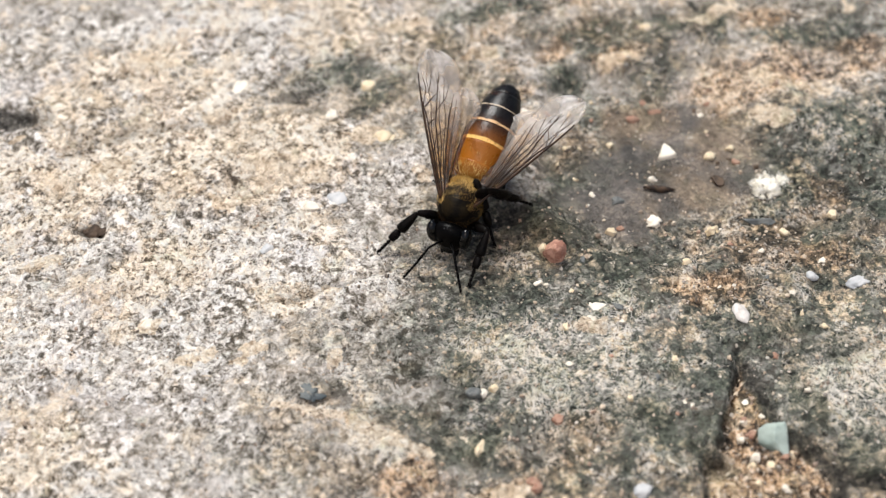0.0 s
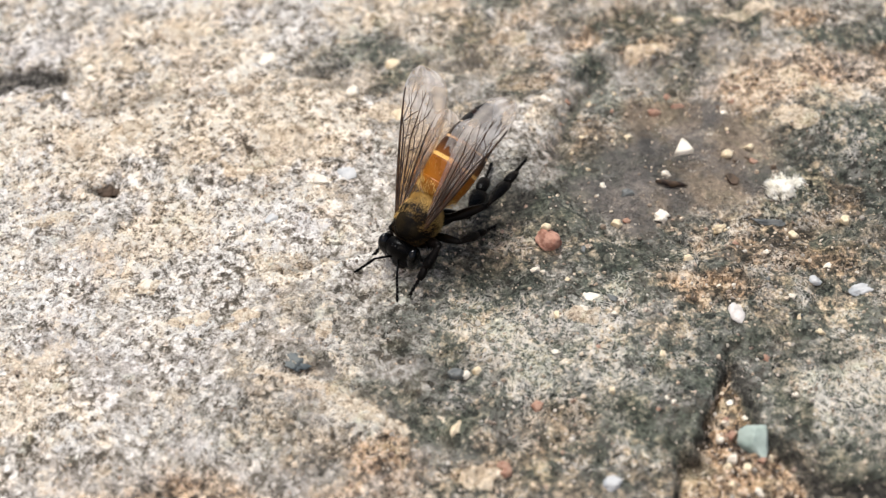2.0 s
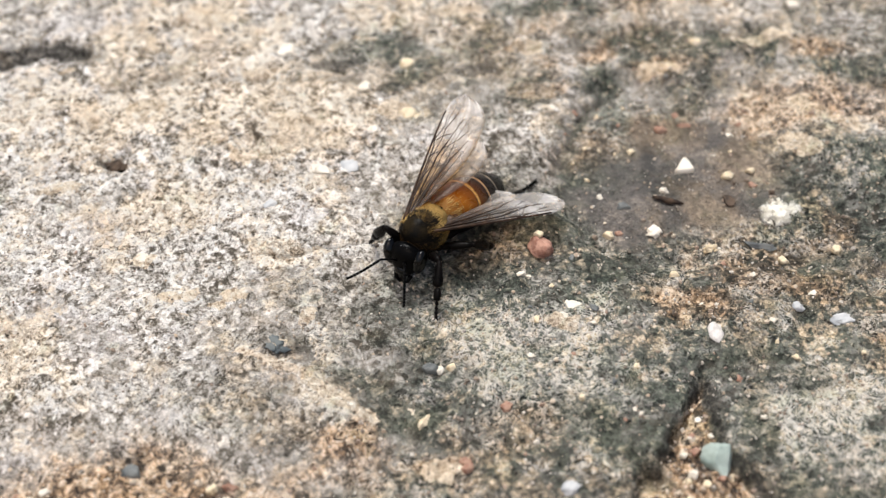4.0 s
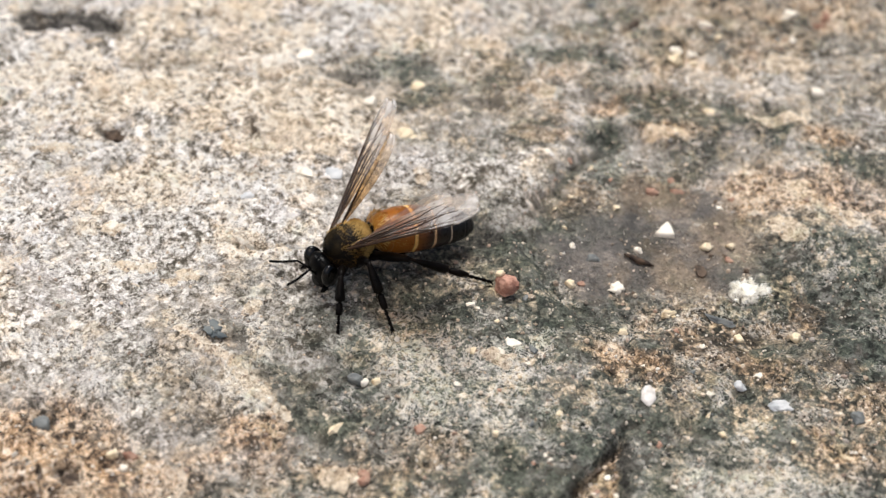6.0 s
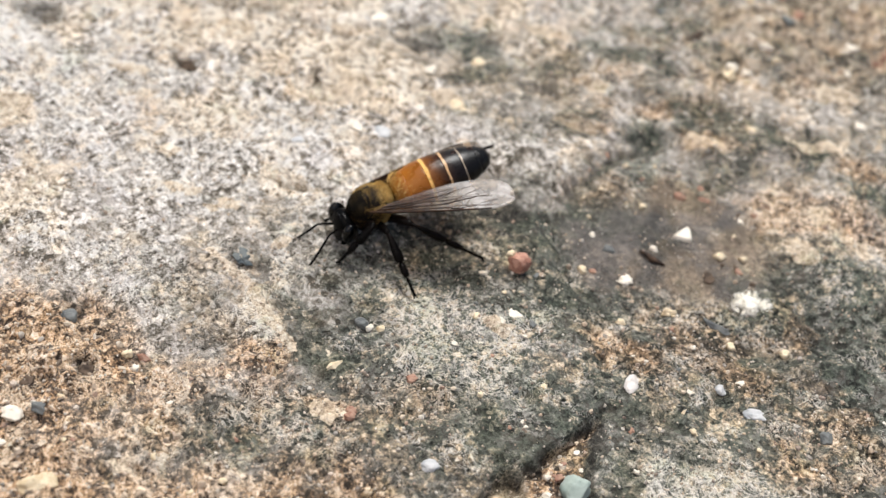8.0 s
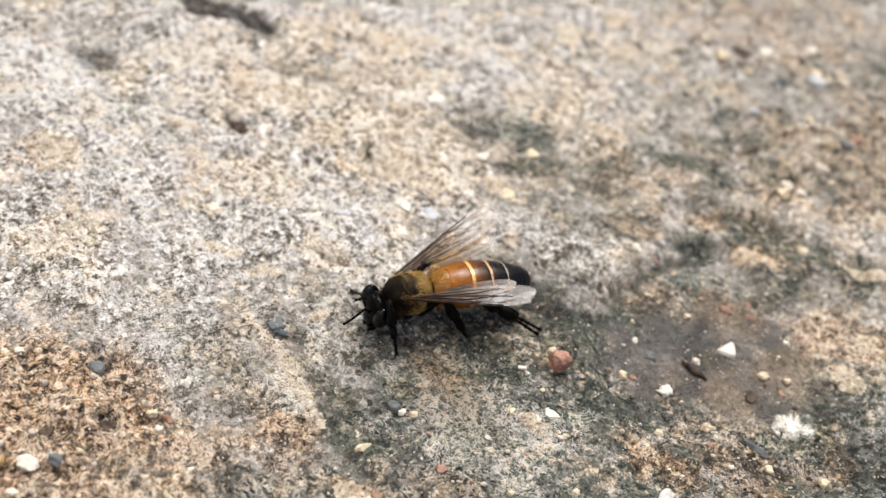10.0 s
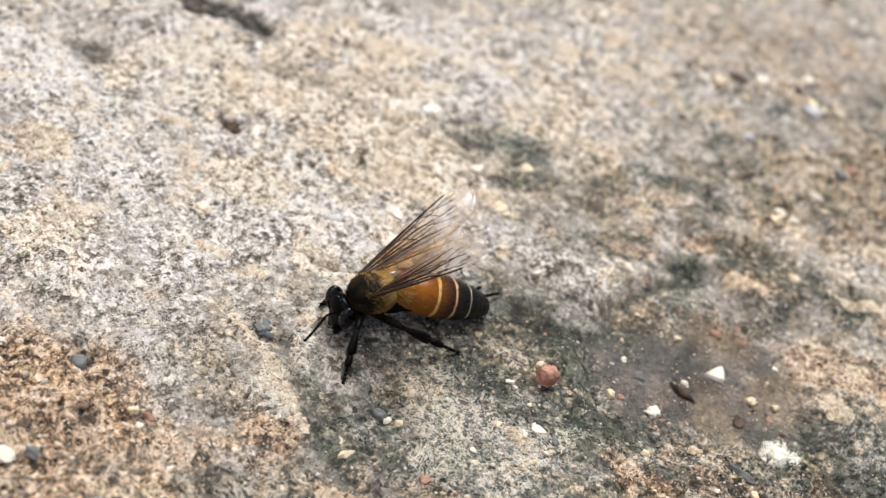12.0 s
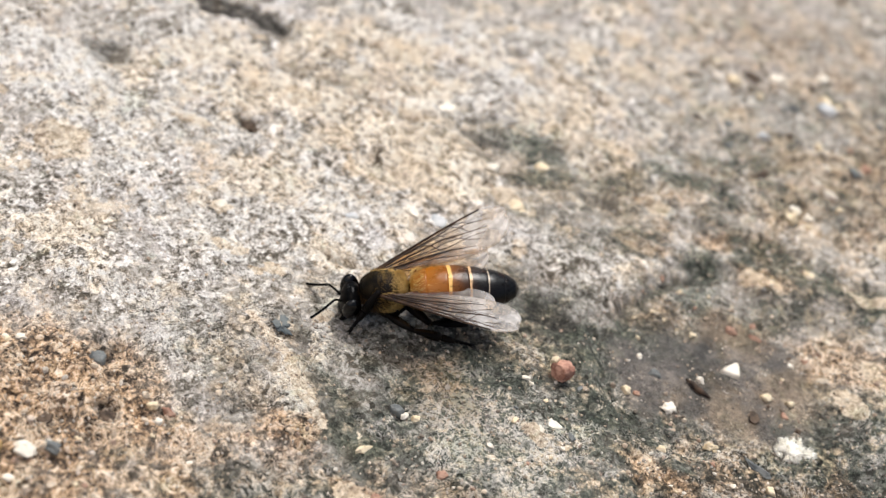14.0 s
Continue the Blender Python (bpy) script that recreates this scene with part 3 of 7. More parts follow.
        peel = most(
            ln(-14.4, -28.5, -10.7, -30.2, 0.4, 0.6), ln(-10.7, -30.2, -7, -31.9, 0.55, 0.6), b(-4.9, -32.9, 2.3, 0.85, -22, 0.3), b(-2.8, -33.8, 1.2, 0.6, -20, 0.3), b(-7.8, 1.7, 1.6, 1.4, 20, 0.2), b(-17.3, -1, 2.6, 1.1, 20, 0.2),
            b(-43.2, -25.3, 2.8, 2, 40, 0.2), b(-12.6, -3.8, 1.3, 1, 0, 0.2), b(31.1, 4.8, 2.2, 1.1, -10, 0.2), b(24.7, 27.4, 3, 1.1, 30, 0.2), b(16, 13.8, 1.9, 1, 20, 0.2), b(25.8, 19.5, 3, 0.8, 10, 0.2), b(-31.3, -1.9, 2.6, 1.1, 30, 0.2),
            b(4.4, -37, 1.7, 0.9, 10, 0.2), b(33, 9, 4.4, 1.1, -12, 0.2), b(-26.1, -20.4, 0.9, 0.8, 0, 0.2), b(-22, 5, 2.6, 0.8, 20, 0.2), b(-36, -14, 1.8, 0.9, 30, 0.2), b(12, -21, 1.6, 0.6, 0, 0.2), b(-30, 12, 3, 1.2, 15, 0.2), b(3, 14, 2.4, 0.9, 30, 0.2), b(-5, 18, 2.4, 1, 20, 0.2))
        cream = most(
            b(-21.1, 0.1, 10.6, 7.0, 0, 0.8), b(-35.5, -4.2, 6.2, 5.2, 0, 0.8) * 0.9, b(-13.2, 20.9, 2.9, 1.8, 0, 0.6), b(-27.5, -13.8, 4.5, 2.0, 20, 0.7), b(-15.3, -18.4, 2.9, 1.9, 30, 0.7), b(-32.9, -33.2, 4.0, 3.9, 0, 0.8) * 0.8, b(-42.6, -25.3, 2.4, 2.8, 41, 0.5),
            b(-30.3, 3.3, 9.9, 8.7, 42, 0.9) * 0.9, b(-25.7, -15.0, 5.6, 3.2, 41, 0.7) * 0.9, b(-45.6, -11.0, 2.9, 2.3, 42, 0.6), b(-9.4, 18.1, 5.2, 8.9, 42, 0.9) * 0.9, b(12.3, 26.2, 13.3, 9.8, 41, 0.9) * 0.4, b(18.3, 41.4, 5.6, 4.2, 41, 0.7), b(-8, -31.5, 5, 1.8, -28, 0.8) * 0.5)
        lime = most(b(16.4, -22.2, 4.1, 4.0, 28, 0.7), b(33.7, -21.1, 4.0, 5.7, 27, 0.7), b(29.6, -28.5, 2.9, 2.4, 27, 0.7), b(40.5, -16.2, 3.6, 3.2, 27, 0.7), b(5.7, -27.9, 4.0, 2.0, 28, 0.7), b(9.0, -36.5, 2.9, 3.0, 27, 0.7), b(14.5, -32.4, 1.9, 3.6, 27, 0.7), b(37.2, 5.5, 4.0, 3.2, 28, 0.7), b(32.8, 15.0, 3.6, 2.6, 28, 0.7), b(20.1, -20.4, 4.6, 2.4, 46, 0.7), b(13.9, -23.5, 4.0, 3.1, 46, 0.7), b(3.0, -25.3, 3.5, 3.9, 47, 0.7))
        rust = most(b(31.6, -8.2, 4.8, 1.6, 28, 0.7), b(22.0, -17.1, 2.6, 1.4, 28, 0.7), b(36.7, -10.5, 3.2, 1.4, 28, 0.7), b(10.6, 1.1, 4.0, 2.1, 28, 0.7), b(34.3, -4.4, 1.6, 2.2, 28, 0.7), b(22.7, -16.0, 2.6, 1.2, 46, 0.7), b(-2.1, -37.2, 2.9, 2.5, 27, 0.7), b(41.8, -11.2, 2.6, 1.0, 27, 0.7), b(28.6, -12.4, 5.9, 1.7, -1, 0.7))
        tan = most(b(29.2, 8.8, 5.9, 2.3, 28, 0.5), b(32.2, 19.1, 3.0, 1.8, 29, 0.5), b(16.2, 14.4, 2.7, 1.6, 29, 0.5), b(40.6, 14.5, 3.6, 1.7, 28, 0.5), b(9.8, 14.4, 2.4, 1.9, 29, 0.5))
        moss = most(b(20.2, 12.0, 4.2, 2.7, 29, 0.7), b(37.5, 17.6, 3.6, 2.2, 28, 0.7), b(11.4, 10.2, 3.6, 2.2, 29, 0.7), b(9.4, -10.2, 3.3, 2.3, 28, 0.7), b(10.7, -3.4, 2.3, 3.2, 28, 0.7), b(25.0, 3.4, 2.3, 1.6, 28, 0.7), b(29.7, 1.5, 2.3, 1.6, 28, 0.7), b(-1.1, 13.6, 3.9, 1.8, 50, 0.7), b(-7.6, 7.0, 4.4, 1.8, 50, 0.7), b(3.5, 8.5, 3.7, 2.2, 50, 0.7), b(3.9, 20.9, 4.0, 1.9, 50, 0.7), b(3.9, -7.9, 2.8, 2.2, 48, 0.7), b(3.1, -11.4, 2.8, 2.2, 48, 0.7), b(1.4, -9.4, 2.6, 1.6, 40, 0.7), b(-9.8, 11.0, 3.1, 3.7, 41, 0.7), b(4.4, 6.9, 3.6, 2.5, 40, 0.7))
        seep = most(b(-2, -44, 10, 4.5, 36, 0.9), b(3, -39.5, 4, 2.5, 30, 0.8), b(-10, -38.5, 5, 2.2, 30, 0.9) * 0.7)
        sand = sand * (1 - 0.6 * seep)
        mottle = most(b(8, 27, 19, 12, 40, 0.7), b(14, 46, 16, 12, 40, 0.8), b(24, 18, 10, 6, 30, 0.7)) * step(grain_noise(self.wx, self.wy, 4.2, 57, 4), 0.02, 0.3)
        damp_shade = most(damp_shade, 0.85 * moss, 0.85 * seep, 0.95 * mottle)
        slick_shade = np.maximum(slick_shade, 0.4 * mottle)
        slick_shade = np.maximum(slick_shade, 0.6 * moss)
        sand = np.maximum(sand, 0.75 * tan)
        lime = lime * (1 - moss)
        chips = step(grain_noise(self.wx, self.wy, 3.4, 51, 3), 0.5, 0.56) * (1 - 0.6 * damp_shade)
        peel = np.maximum(peel, 0.9 * chips * (1 - hollow))
        fade = 1 - step(np.hypot(self.x, self.y), 95, 170)
        damp_shade, sand, crust, stain_shade, slick_shade, peel, cream, lime, rust = (v * fade for v in (damp_shade, sand, crust, stain_shade, slick_shade, peel, cream, lime, rust))
        return dict(damp_shade=damp_shade, sand=sand, mud=mud, crust=crust, stain_shade=stain_shade, slick_shade=slick_shade, peel=peel, cream=cream, lime=lime, rust=rust), hollow, gully

    def height(self):
        x, y = self.x, self.y
        f, hollow, gully = self.fields()
        near = 1 - 0.5 * np.exp(-((x + 3) ** 2 + (y + 14) ** 2) / 300)
        z = 0.7 * near * grain_noise(x, y, 17, 21, 2) + 0.42 * grain_noise(x, y, 4.5, 22, 3)
        rough = (0.6 + 0.5 * f["damp_shade"] + 2.1 * f["sand"]) * (1 - 0.5 * f["slick_shade"])
        z = z + rough * (1 - 0.75 * f["mud"]) * (0.3 * grain_noise(x, y, 1.6, 23, 3) + 0.12 * grain_noise(x, y, 0.6, 24, 2))
        z = z - 1.25 * hollow - 0.8 * gully - 0.75 * f["stain_shade"] + 0.15 * np.minimum(f["crust"], 1) - 0.25 * f["sand"] - 0.22 * f["slick_shade"] + 0.14 * f["peel"]
        bite = step(grain_noise(x, y, 2.4, 27, 2), 0.42, 0.6)
        return z - 0.3 * bite * (1 - f["mud"]), f


def spread(lo, hi, pitch):
    """Even lines in the middle, ever wider ones out to the horizon."""
    core = np.arange(lo, hi + pitch * 0.5, pitch)
    out = pitch * np.cumsum(1.36 ** np.arange(1, 38))
    return np.concatenate([(core[0] - out)[::-1], core, core[-1] + out])


def build_ground():
    xs, ys = spread(-68, 60, 0.28), spread(-68, 82, 0.28)
    x, y = (a.ravel() for a in np.meshgrid(xs, ys))
    z, fields = Ground(x, y).height()
    far = np.hypot(np.clip(np.abs(x) - 80, 0, None), np.clip(np.abs(y) - 90, 0, None))
    z = z * (1 - step(far, 0, 400))
    nx, ny = len(xs), len(ys)
    me = bpy.data.meshes.new("ground")
    k = (np.arange(ny - 1)[:, None] * nx + np.arange(nx - 1)[None, :]).ravel()
    quads = np.stack([k, k + 1, k + nx + 1, k + nx], 1)
    me.vertices.add(nx * ny)
    me.vertices.foreach_set("co", (np.stack([x, y, z], 1) * MM).ravel())
    me.loops.add(quads.size)
    me.loops.foreach_set("vertex_index", quads.ravel().astype(np.int32))
    me.polygons.add(len(quads))
    me.polygons.foreach_set("loop_start", (np.arange(len(quads)) * 4).astype(np.int32))
    me.polygons.foreach_set("use_smooth", np.ones(len(quads), dtype=bool))
    me.update(calc_edges=True)
    for key, v in fields.items():
        me.attributes.new(key, "FLOAT", "POINT").data.foreach_set("value", np.clip(v, 0, 1).astype(np.float32))
    me.materials.append(CONCRETE)
    return tagged(new("ground", me), "weathered grey concrete slab with damp algae stains, crusts and pores", "ground", kind="structure")


build_ground()


def level(x, y):
    """Height of the ground in mm at one place."""
    return float(Ground(np.array([float(x)]), np.array([float(y)])).height()[0][0])


# ---- loose stones ----
def pebble_mesh(bm, rng, lx, ly, lz, sub=3, bite=0.18, corners=0):
    """A worn stone of the given lengths in mm, with its base at z = 0; corners cuts flat faces."""
    vs = bmesh.ops.create_icosphere(bm, subdivisions=sub, radius=1.0)["verts"]
    off = Vector((rng.uniform(0, 50), rng.uniform(0, 50), rng.uniform(0, 50)))
    cuts = [(Vector((rng.gauss(0, 1), rng.gauss(0, 1), rng.gauss(0, 0.8))).normalized(), rng.uniform(0.38, 0.7)) for _ in range(corners)]
    for v in vs:
        p = v.co.copy()
        for n, d in cuts:
            over = p.dot(n) - d
            if over > 0:
                p -= n * over * 0.92
        p *= 1 + bite * noise.noise(p * 1.3 + off) + bite * 0.5 * noise.noise(p * 3.5 + off) + 0.3 * bite * noise.noise(p * 8 + off) + 0.06 * noise.noise(p * 16 + off)
        v.co = Vector((p.x * lx / 2, p.y * ly / 2, max(p.z, -0.75) * lz / 2 + 0.75 * lz / 2)) * MM


def stone(name, x, y, lx, ly, lz, turn, material, label, category="stone", sunk=0.25, corners=0, bite=0.18, seed=1, group="", sub=4):
    rng = random.Random(seed * 7919 + int(x * 10) * 31 + int(y * 10))
    bm = bmesh.new()
    pebble_mesh(bm, rng, lx * 1.05, ly * 1.05, lz, sub, bite * 1.4, corners or 3)
    ob = part(name, bm, material, None, label, pose(x * MM, y * MM, (level(x, y) - sunk * lz) * MM, 0, 0, turn))
    return tagged(ob, "", category, group)


def shard(x, y, lx, ly, lz, turn, material, label, sunk=0.1):
    """A three-cornered chip with slightly rounded edges."""
    bm = bmesh.new()
    foot = [bm.verts.new(Vector(p)) for p in ((-0.55, -0.4, 0), (0.6, -0.32, 0), (0.1, 0.55, 0))]
    peak = [bm.verts.new(Vector(p)) for p in ((-0.46, -0.3, 0.62), (0.5, -0.22, 0.7), (0.1, 0.48, 0.85))]
    bmesh.ops.convex_hull(bm, input=foot + peak)
    bmesh.ops.bevel(bm, geom=list(bm.edges), offset=0.13, segments=2, affect="EDGES", profile=0.6)
    bmesh.ops.triangulate(bm, faces=list(bm.faces))
    bmesh.ops.subdivide_edges(bm, edges=list(bm.edges), cuts=2, use_grid_fill=True)
    for v in bm.verts:
        v.co *= 1 + 0.07 * noise.noise(v.co * 3.0 + Vector((x, y, 0)))
        v.co = Vector((v.co.x * lx, v.co.y * ly, v.co.z * lz)) * MM
    ob = part("stone_chip", bm, material, None, label, pose(x * MM, y * MM, (level(x, y) - sunk * lz) * MM, 0, 0, turn))
    return tagged(ob, "", "stone chip")


stone("stone_chip", -11.5, 4.6, 1.7, 1.3, 0.9, 60, WHITE, "small angular white quartz chip lying on the concrete", "stone chip", corners=5)
stone("stone_chip", -12.8, -7.4, 1.7, 1.0, 0.9, -20, WHITE, "bright white wedge-shaped stone chip on the concrete", "stone chip", corners=5)
stone("quartz_fragment", -10.6, -6.0, 2.2, 2.2, 0.9, 0, BLUE, "pale bluish quartz fragment set flush in the concrete", "stone", sunk=0.62, bite=0.1)
stone("quartz_fragment", -16.7, -12.3, 1.7, 1.5, 0.8, 30, BLUE, "pale bluish quartz fragment set flush in the concrete", "stone", sunk=0.66, bite=0.1)
stone("limestone_fragment", -6.1, 1.8, 1.5, 2.2, 0.8, 10, CREAM, "cream limestone fragment set in the concrete", "stone", sunk=0.6)
stone("limestone_fragment", -20.9, 9.0, 1.9, 2.0, 0.9, 10, WHITE, "whitish stone fragment embedded in the concrete", "stone", sunk=0.6)
stone("grit_lump", -32.4, -9.4, 2.4, 1.5, 0.9, 25, UMBER, "dark brown rough grit lump on pale concrete", "stone", bite=0.4)
stone("slate_fragment", -12.4, -27.5, 2.8, 1.5, 0.36, -15, BLUE_GREY, "dark blue-grey slate fragment set flush in the concrete", "stone", sunk=0.8, bite=0.7)
stone("quartz_fragment", -26.2, -20.3, 1.5, 1.0, 0.7, 40, WHITE, "whitish quartz fragment embedded in the concrete", "stone", sunk=0.5)
shard(19.9, 0.9, 2.0, 2.3, 0.85, 12, WHITE, "cream-white three-cornered stone chip lying in brown silt")
stone("pebble", 14.0, -9.3, 0.9, 1.1, 0.7, -30, CREAM, "tiny yellowish pebble at the rim of the silt", "pebble", sunk=0.15)
stone("pebble", 14.9, -5.5, 1.5, 1.0, 0.9, -15, SLATE, "dark grey pebble half sunk in wet silt", "pebble", sunk=0.45)
stone("lime_crumb", 18.0, -8.0, 1.3, 1.2, 0.6, 10, WHITE, "pale crumb of lime in the silt", "crumb", bite=0.45)
stone("lime_crumb", 18.4, -2.6, 0.9, 0.7, 0.6, 10, WHITE, "small pale crumb beside a dark twig", "crumb")
stone("pebble", 24.3, -3.0, 1.1, 1.3, 0.9, 40, UMBER, "small brown pebble in the silt", "pebble", sunk=0.2)
stone("lime_crumb", 24.0, 0.4, 1.0, 0.9, 0.8, 0, CREAM, "cream crumb in the silt", "crumb", sunk=0.2)
stone("lime_crumb", 23.2, -9.1, 1.5, 1.0, 0.8, 15, CREAM, "cream crumb at the rim of the silt", "crumb", bite=0.4)
stone("slate_chip", 27.6, -8.0, 2.8, 0.9, 0.5, -8, SLATE, "long dark bluish slate chip", "stone chip", sunk=0.3)
stone("quartz_pebble", 24.2, -19.6, 1.4, 2.4, 1.1, 8, MILKY, "smooth milky white oval pebble in dark concrete", "pebble", sunk=0.55, corners=2, bite=0.1)
stone("green_stone", 25.5, -32.3, 3.3, 3.2, 2.2, 25, TEAL, "pale green angular stone in a sandy crack", "stone", sunk=0.15, corners=7, bite=0.08, seed=4)
stone("pebble", 23.6, -33.8, 1.0, 0.9, 0.7, 25, WHITE, "small white pebble beside the green stone", "pebble", sunk=0.2)
stone("red_crumb", 17.2, 5.9, 1.2, 0.9, 0.7, 10, PINK, "small pinkish red brick crumb", "crumb")
stone("red_crumb", 19.4, 7.0, 1.5, 0.8, 0.6, -10, PINK, "small pinkish red brick crumb", "crumb")
stone("red_crumb", 26.4, -0.2, 0.8, 0.7, 0.5, -10, PINK, "tiny red brick crumb in the silt", "crumb")
stone("pebble", 20.2, -13.8, 0.9, 0.7, 0.6, 10, CREAM, "tiny cream pebble on dark concrete", "pebble", sunk=0.15)
stone("limestone_fragment", 12.0, -19.0, 2.7, 1.3, 0.8, -14, WHITE, "long cream limestone fragment in dark concrete", "stone", sunk=0.66, bite=0.2)
stone("red_crumb", 8.3, -30.2, 1.2, 1.0, 0.6, 10, PINK, "flat orange red brick crumb", "crumb", sunk=0.45)
stone("red_crumb", 5.8, -36.4, 1.2, 0.9, 0.7, 0, PINK, "red brick crumb on the concrete", "crumb", sunk=0.3)
stone("limestone_fragment", 1.9, -32.9, 0.8, 1.7, 0.6, -15, CREAM, "narrow cream limestone fragment", "stone", sunk=0.4)
stone("quartz_fragment", 34.9, -16.2, 2.2, 1.5, 0.8, 20, BLUE, "pale bluish stone set in the concrete", "stone", sunk=0.66, bite=0.3)
stone("pebble", 31.0, -15.2, 1.1, 1.0, 0.8, 0, BLUE, "grey rounded pebble on dark concrete", "pebble")
stone("angular_stone", -10.5, -56.3, 3.0, 2.4, 1.5, 35, CREAM, "angular pinkish cream stone on crumbled sand", "stone", sunk=0.2, corners=6)
stone("pebble", 1.4, -28.2, 1.4, 1.3, 1.1, 10, SLATE, "dark grey pebble with a pale top", "pebble", sunk=0.2)
stone("pebble", 2.1, -27.9, 0.8, 0.9, 0.7, 10, WHITE, "small pale pebble beside a dark one", "pebble", sunk=0.1)
stone("quartz_fragment", 14.2, -37.1, 1.6, 1.3, 0.8, 10, BLUE, "pale grey fragment set in the concrete", "stone", sunk=0.35)
stone("red_crumb", 6.2, -36.9, 1.0, 0.8, 0.7, 50, PINK, "red brick crumb on the concrete", "crumb")
stone("quartz_fragment", 28.9, 25.2, 1.8, 1.4, 0.9, 10, WHITE, "whitish stone fragment in the concrete", "stone", sunk=0.35)
stone("pebble", 40.8, -14.8, 1.4, 1.2, 0.9, 30, SLATE, "dark slate pebble on damp concrete", "pebble")
stone("pebble", 1.4, 45.3, 1.9, 1.7, 1.2, 10, WHITE, "whitish pebble on sandy concrete", "pebble", group="row of pale pebbles")
stone("pebble", -2.2, 40.6, 1.7, 1.6, 1.2, 40, CREAM, "cream pebble on sandy concrete", "pebble", group="row of pale pebbles")
stone("pebble", 5.1, 49.5, 1.8, 1.5, 1.2, 70, WHITE, "whitish pebble on sandy concrete", "pebble", group="row of pale pebbles")
stone("quartz_fragment", 8.6, 44.9, 2.8, 2.2, 1.2, 10, BLUE, "pale bluish quartz fragment on sandy concrete", "stone", sunk=0.4)
stone("quartz_fragment", 5.3, 34.1, 1.5, 1.3, 0.9, 20, BLUE, "small pale bluish quartz fragment", "stone", sunk=0.35)
stone("limestone_fragment", 19.4, 18.3, 1.6, 1.4, 0.8, 20, CREAM, "cream stone fragment in the damp concrete", "stone", sunk=0.4)
stone("limestone_fragment", -8.2, 8.9, 2.0, 1.4, 0.8, 10, CREAM, "cream stone fragment in the concrete", "stone", sunk=0.5)
stone("limestone_fragment", -6.8, 1.7, 1.8, 1.3, 0.8, 30, CREAM, "cream stone fragment in the concrete", "stone", sunk=0.5)
stone("quartz_fragment", -16.6, -52.6, 2.2, 1.8, 1.1, 10, WHITE, "pale pinkish quartz fragment in crumbled sand", "stone", corners=4)
stone("pebble", -15.3, -50.9, 1.3, 1.1, 0.9, 10, SLATE, "dark bluish pebble in crumbled sand", "pebble")
stone("pebble", -15.8, -55.1, 1.0, 0.7, 0.6, 30, WHITE, "small white pebble in crumbled sand", "pebble")
stone("pebble", -18.8, -54.0, 1.6, 1.5, 1.1, 30, OCHRE, "yellow ochre pebble in crumbled sand", "pebble")
stone("pebble", -15.2, -45.6, 1.9, 1.5, 1.0, 10, UMBER, "dark brown grit lump in crumbled sand", "pebble", bite=0.35)
stone("pebble", -19.6, -42.0, 1.6, 1.2, 0.9, 10, SLATE, "dark grey pebble in crumbled sand", "pebble")
stone("pebble", 3.2, -27.4, 0.9, 0.7, 0.6, 10, CREAM, "tiny cream pebble on dark concrete", "pebble")
stone("pebble", 29.6, -9.3, 0.9, 0.9, 0.8, 10, CREAM, "small cream pebble beside the white lump", "pebble", sunk=0.1)
stone("pebble", 34.2, -7.6, 1.0, 0.9, 0.8, 10, CREAM, "small cream pebble on damp concrete", "pebble", sunk=0.1)
stone("pebble", 26.0, 1.4, 0.9, 0.8, 0.7, 10, CREAM, "small cream pebble in the silt", "pebble", sunk=0.1)


def lime_lump():
    """Crumbly white lump: knobs grown together, with a fibrous edge."""
    bm = bmesh.new()
    rng = random.Random(5)
    knobs = [(0, 0, 0.95), (0.7, 0.15, 0.75), (-0.75, 0.05, 0.7), (0.15, -0.6, 0.6), (-0.2, 0.5, 0.5)]
    knobs += [(1.55 * math.cos(a) * q, 1.15 * math.sin(a) * q, 0.2 + 0.2 * rng.random()) for a, q in ((i * 0.37, rng.uniform(0.75, 1.25)) for i in range(17))]
    for cx, cy, r in knobs:
        shape = bmesh.ops.create_icosphere(bm, subdivisions=3, radius=1.0)["verts"]
        for v in shape:
            q = v.co + Vector((cx, cy, r)) * 3
            k = r * (0.9 + 0.5 * noise.noise(q * 1.6) + 0.4 * noise.noise(q * 3.7) + 0.2 * noise.noise(q * 8))
            v.co = Vector((cx + v.co.x * k, cy + v.co.y * k, max(-0.15, 0.05 + v.co.z * k * 0.5))) * MM
        strands(bm, rng, int(120 * r), (cx, cy, 0.05), (r * 0.8, r * 0.8, r * 0.4), lambda n: n.z > -0.1, 0.5, (cx * 0.5, cy * 0.5, -0.2), 0.06)
    ob = part("lime_lump", bm, CHALK, None, "crumbly bright white lime lump on damp concrete", pose(29.1 * MM, -3.7 * MM, level(29.1, -3.7) * MM, 0, 0, 12))
    return tagged(ob, "", "lump")


def twig():
    bm = bmesh.new()
    pts = [(-1.5, 0.1, 0.25), (-0.7, 0, 0.35), (0.1, -0.1, 0.32), (0.8, 0.05, 0.25), (1.4, 0.0, 0.22)]
    tube(bm, [Vector(p) * MM for p in pts], [v * MM for v in (0.1, 0.26, 0.3, 0.2, 0.06)], 9)
    for v in bm.verts:
        v.co += Vector((0, 0, 0.08 * MM * noise.noise(v.co / MM * 2)))
    ob = part("twig", bm, TWIG, None, "short dark brown twig splinter lying in silt", pose(18.9 * MM, -4.1 * MM, level(18.9, -4.1) * MM, 0, 0, -4))
    return tagged(ob, "", "twig")


lime_lump()
twig()


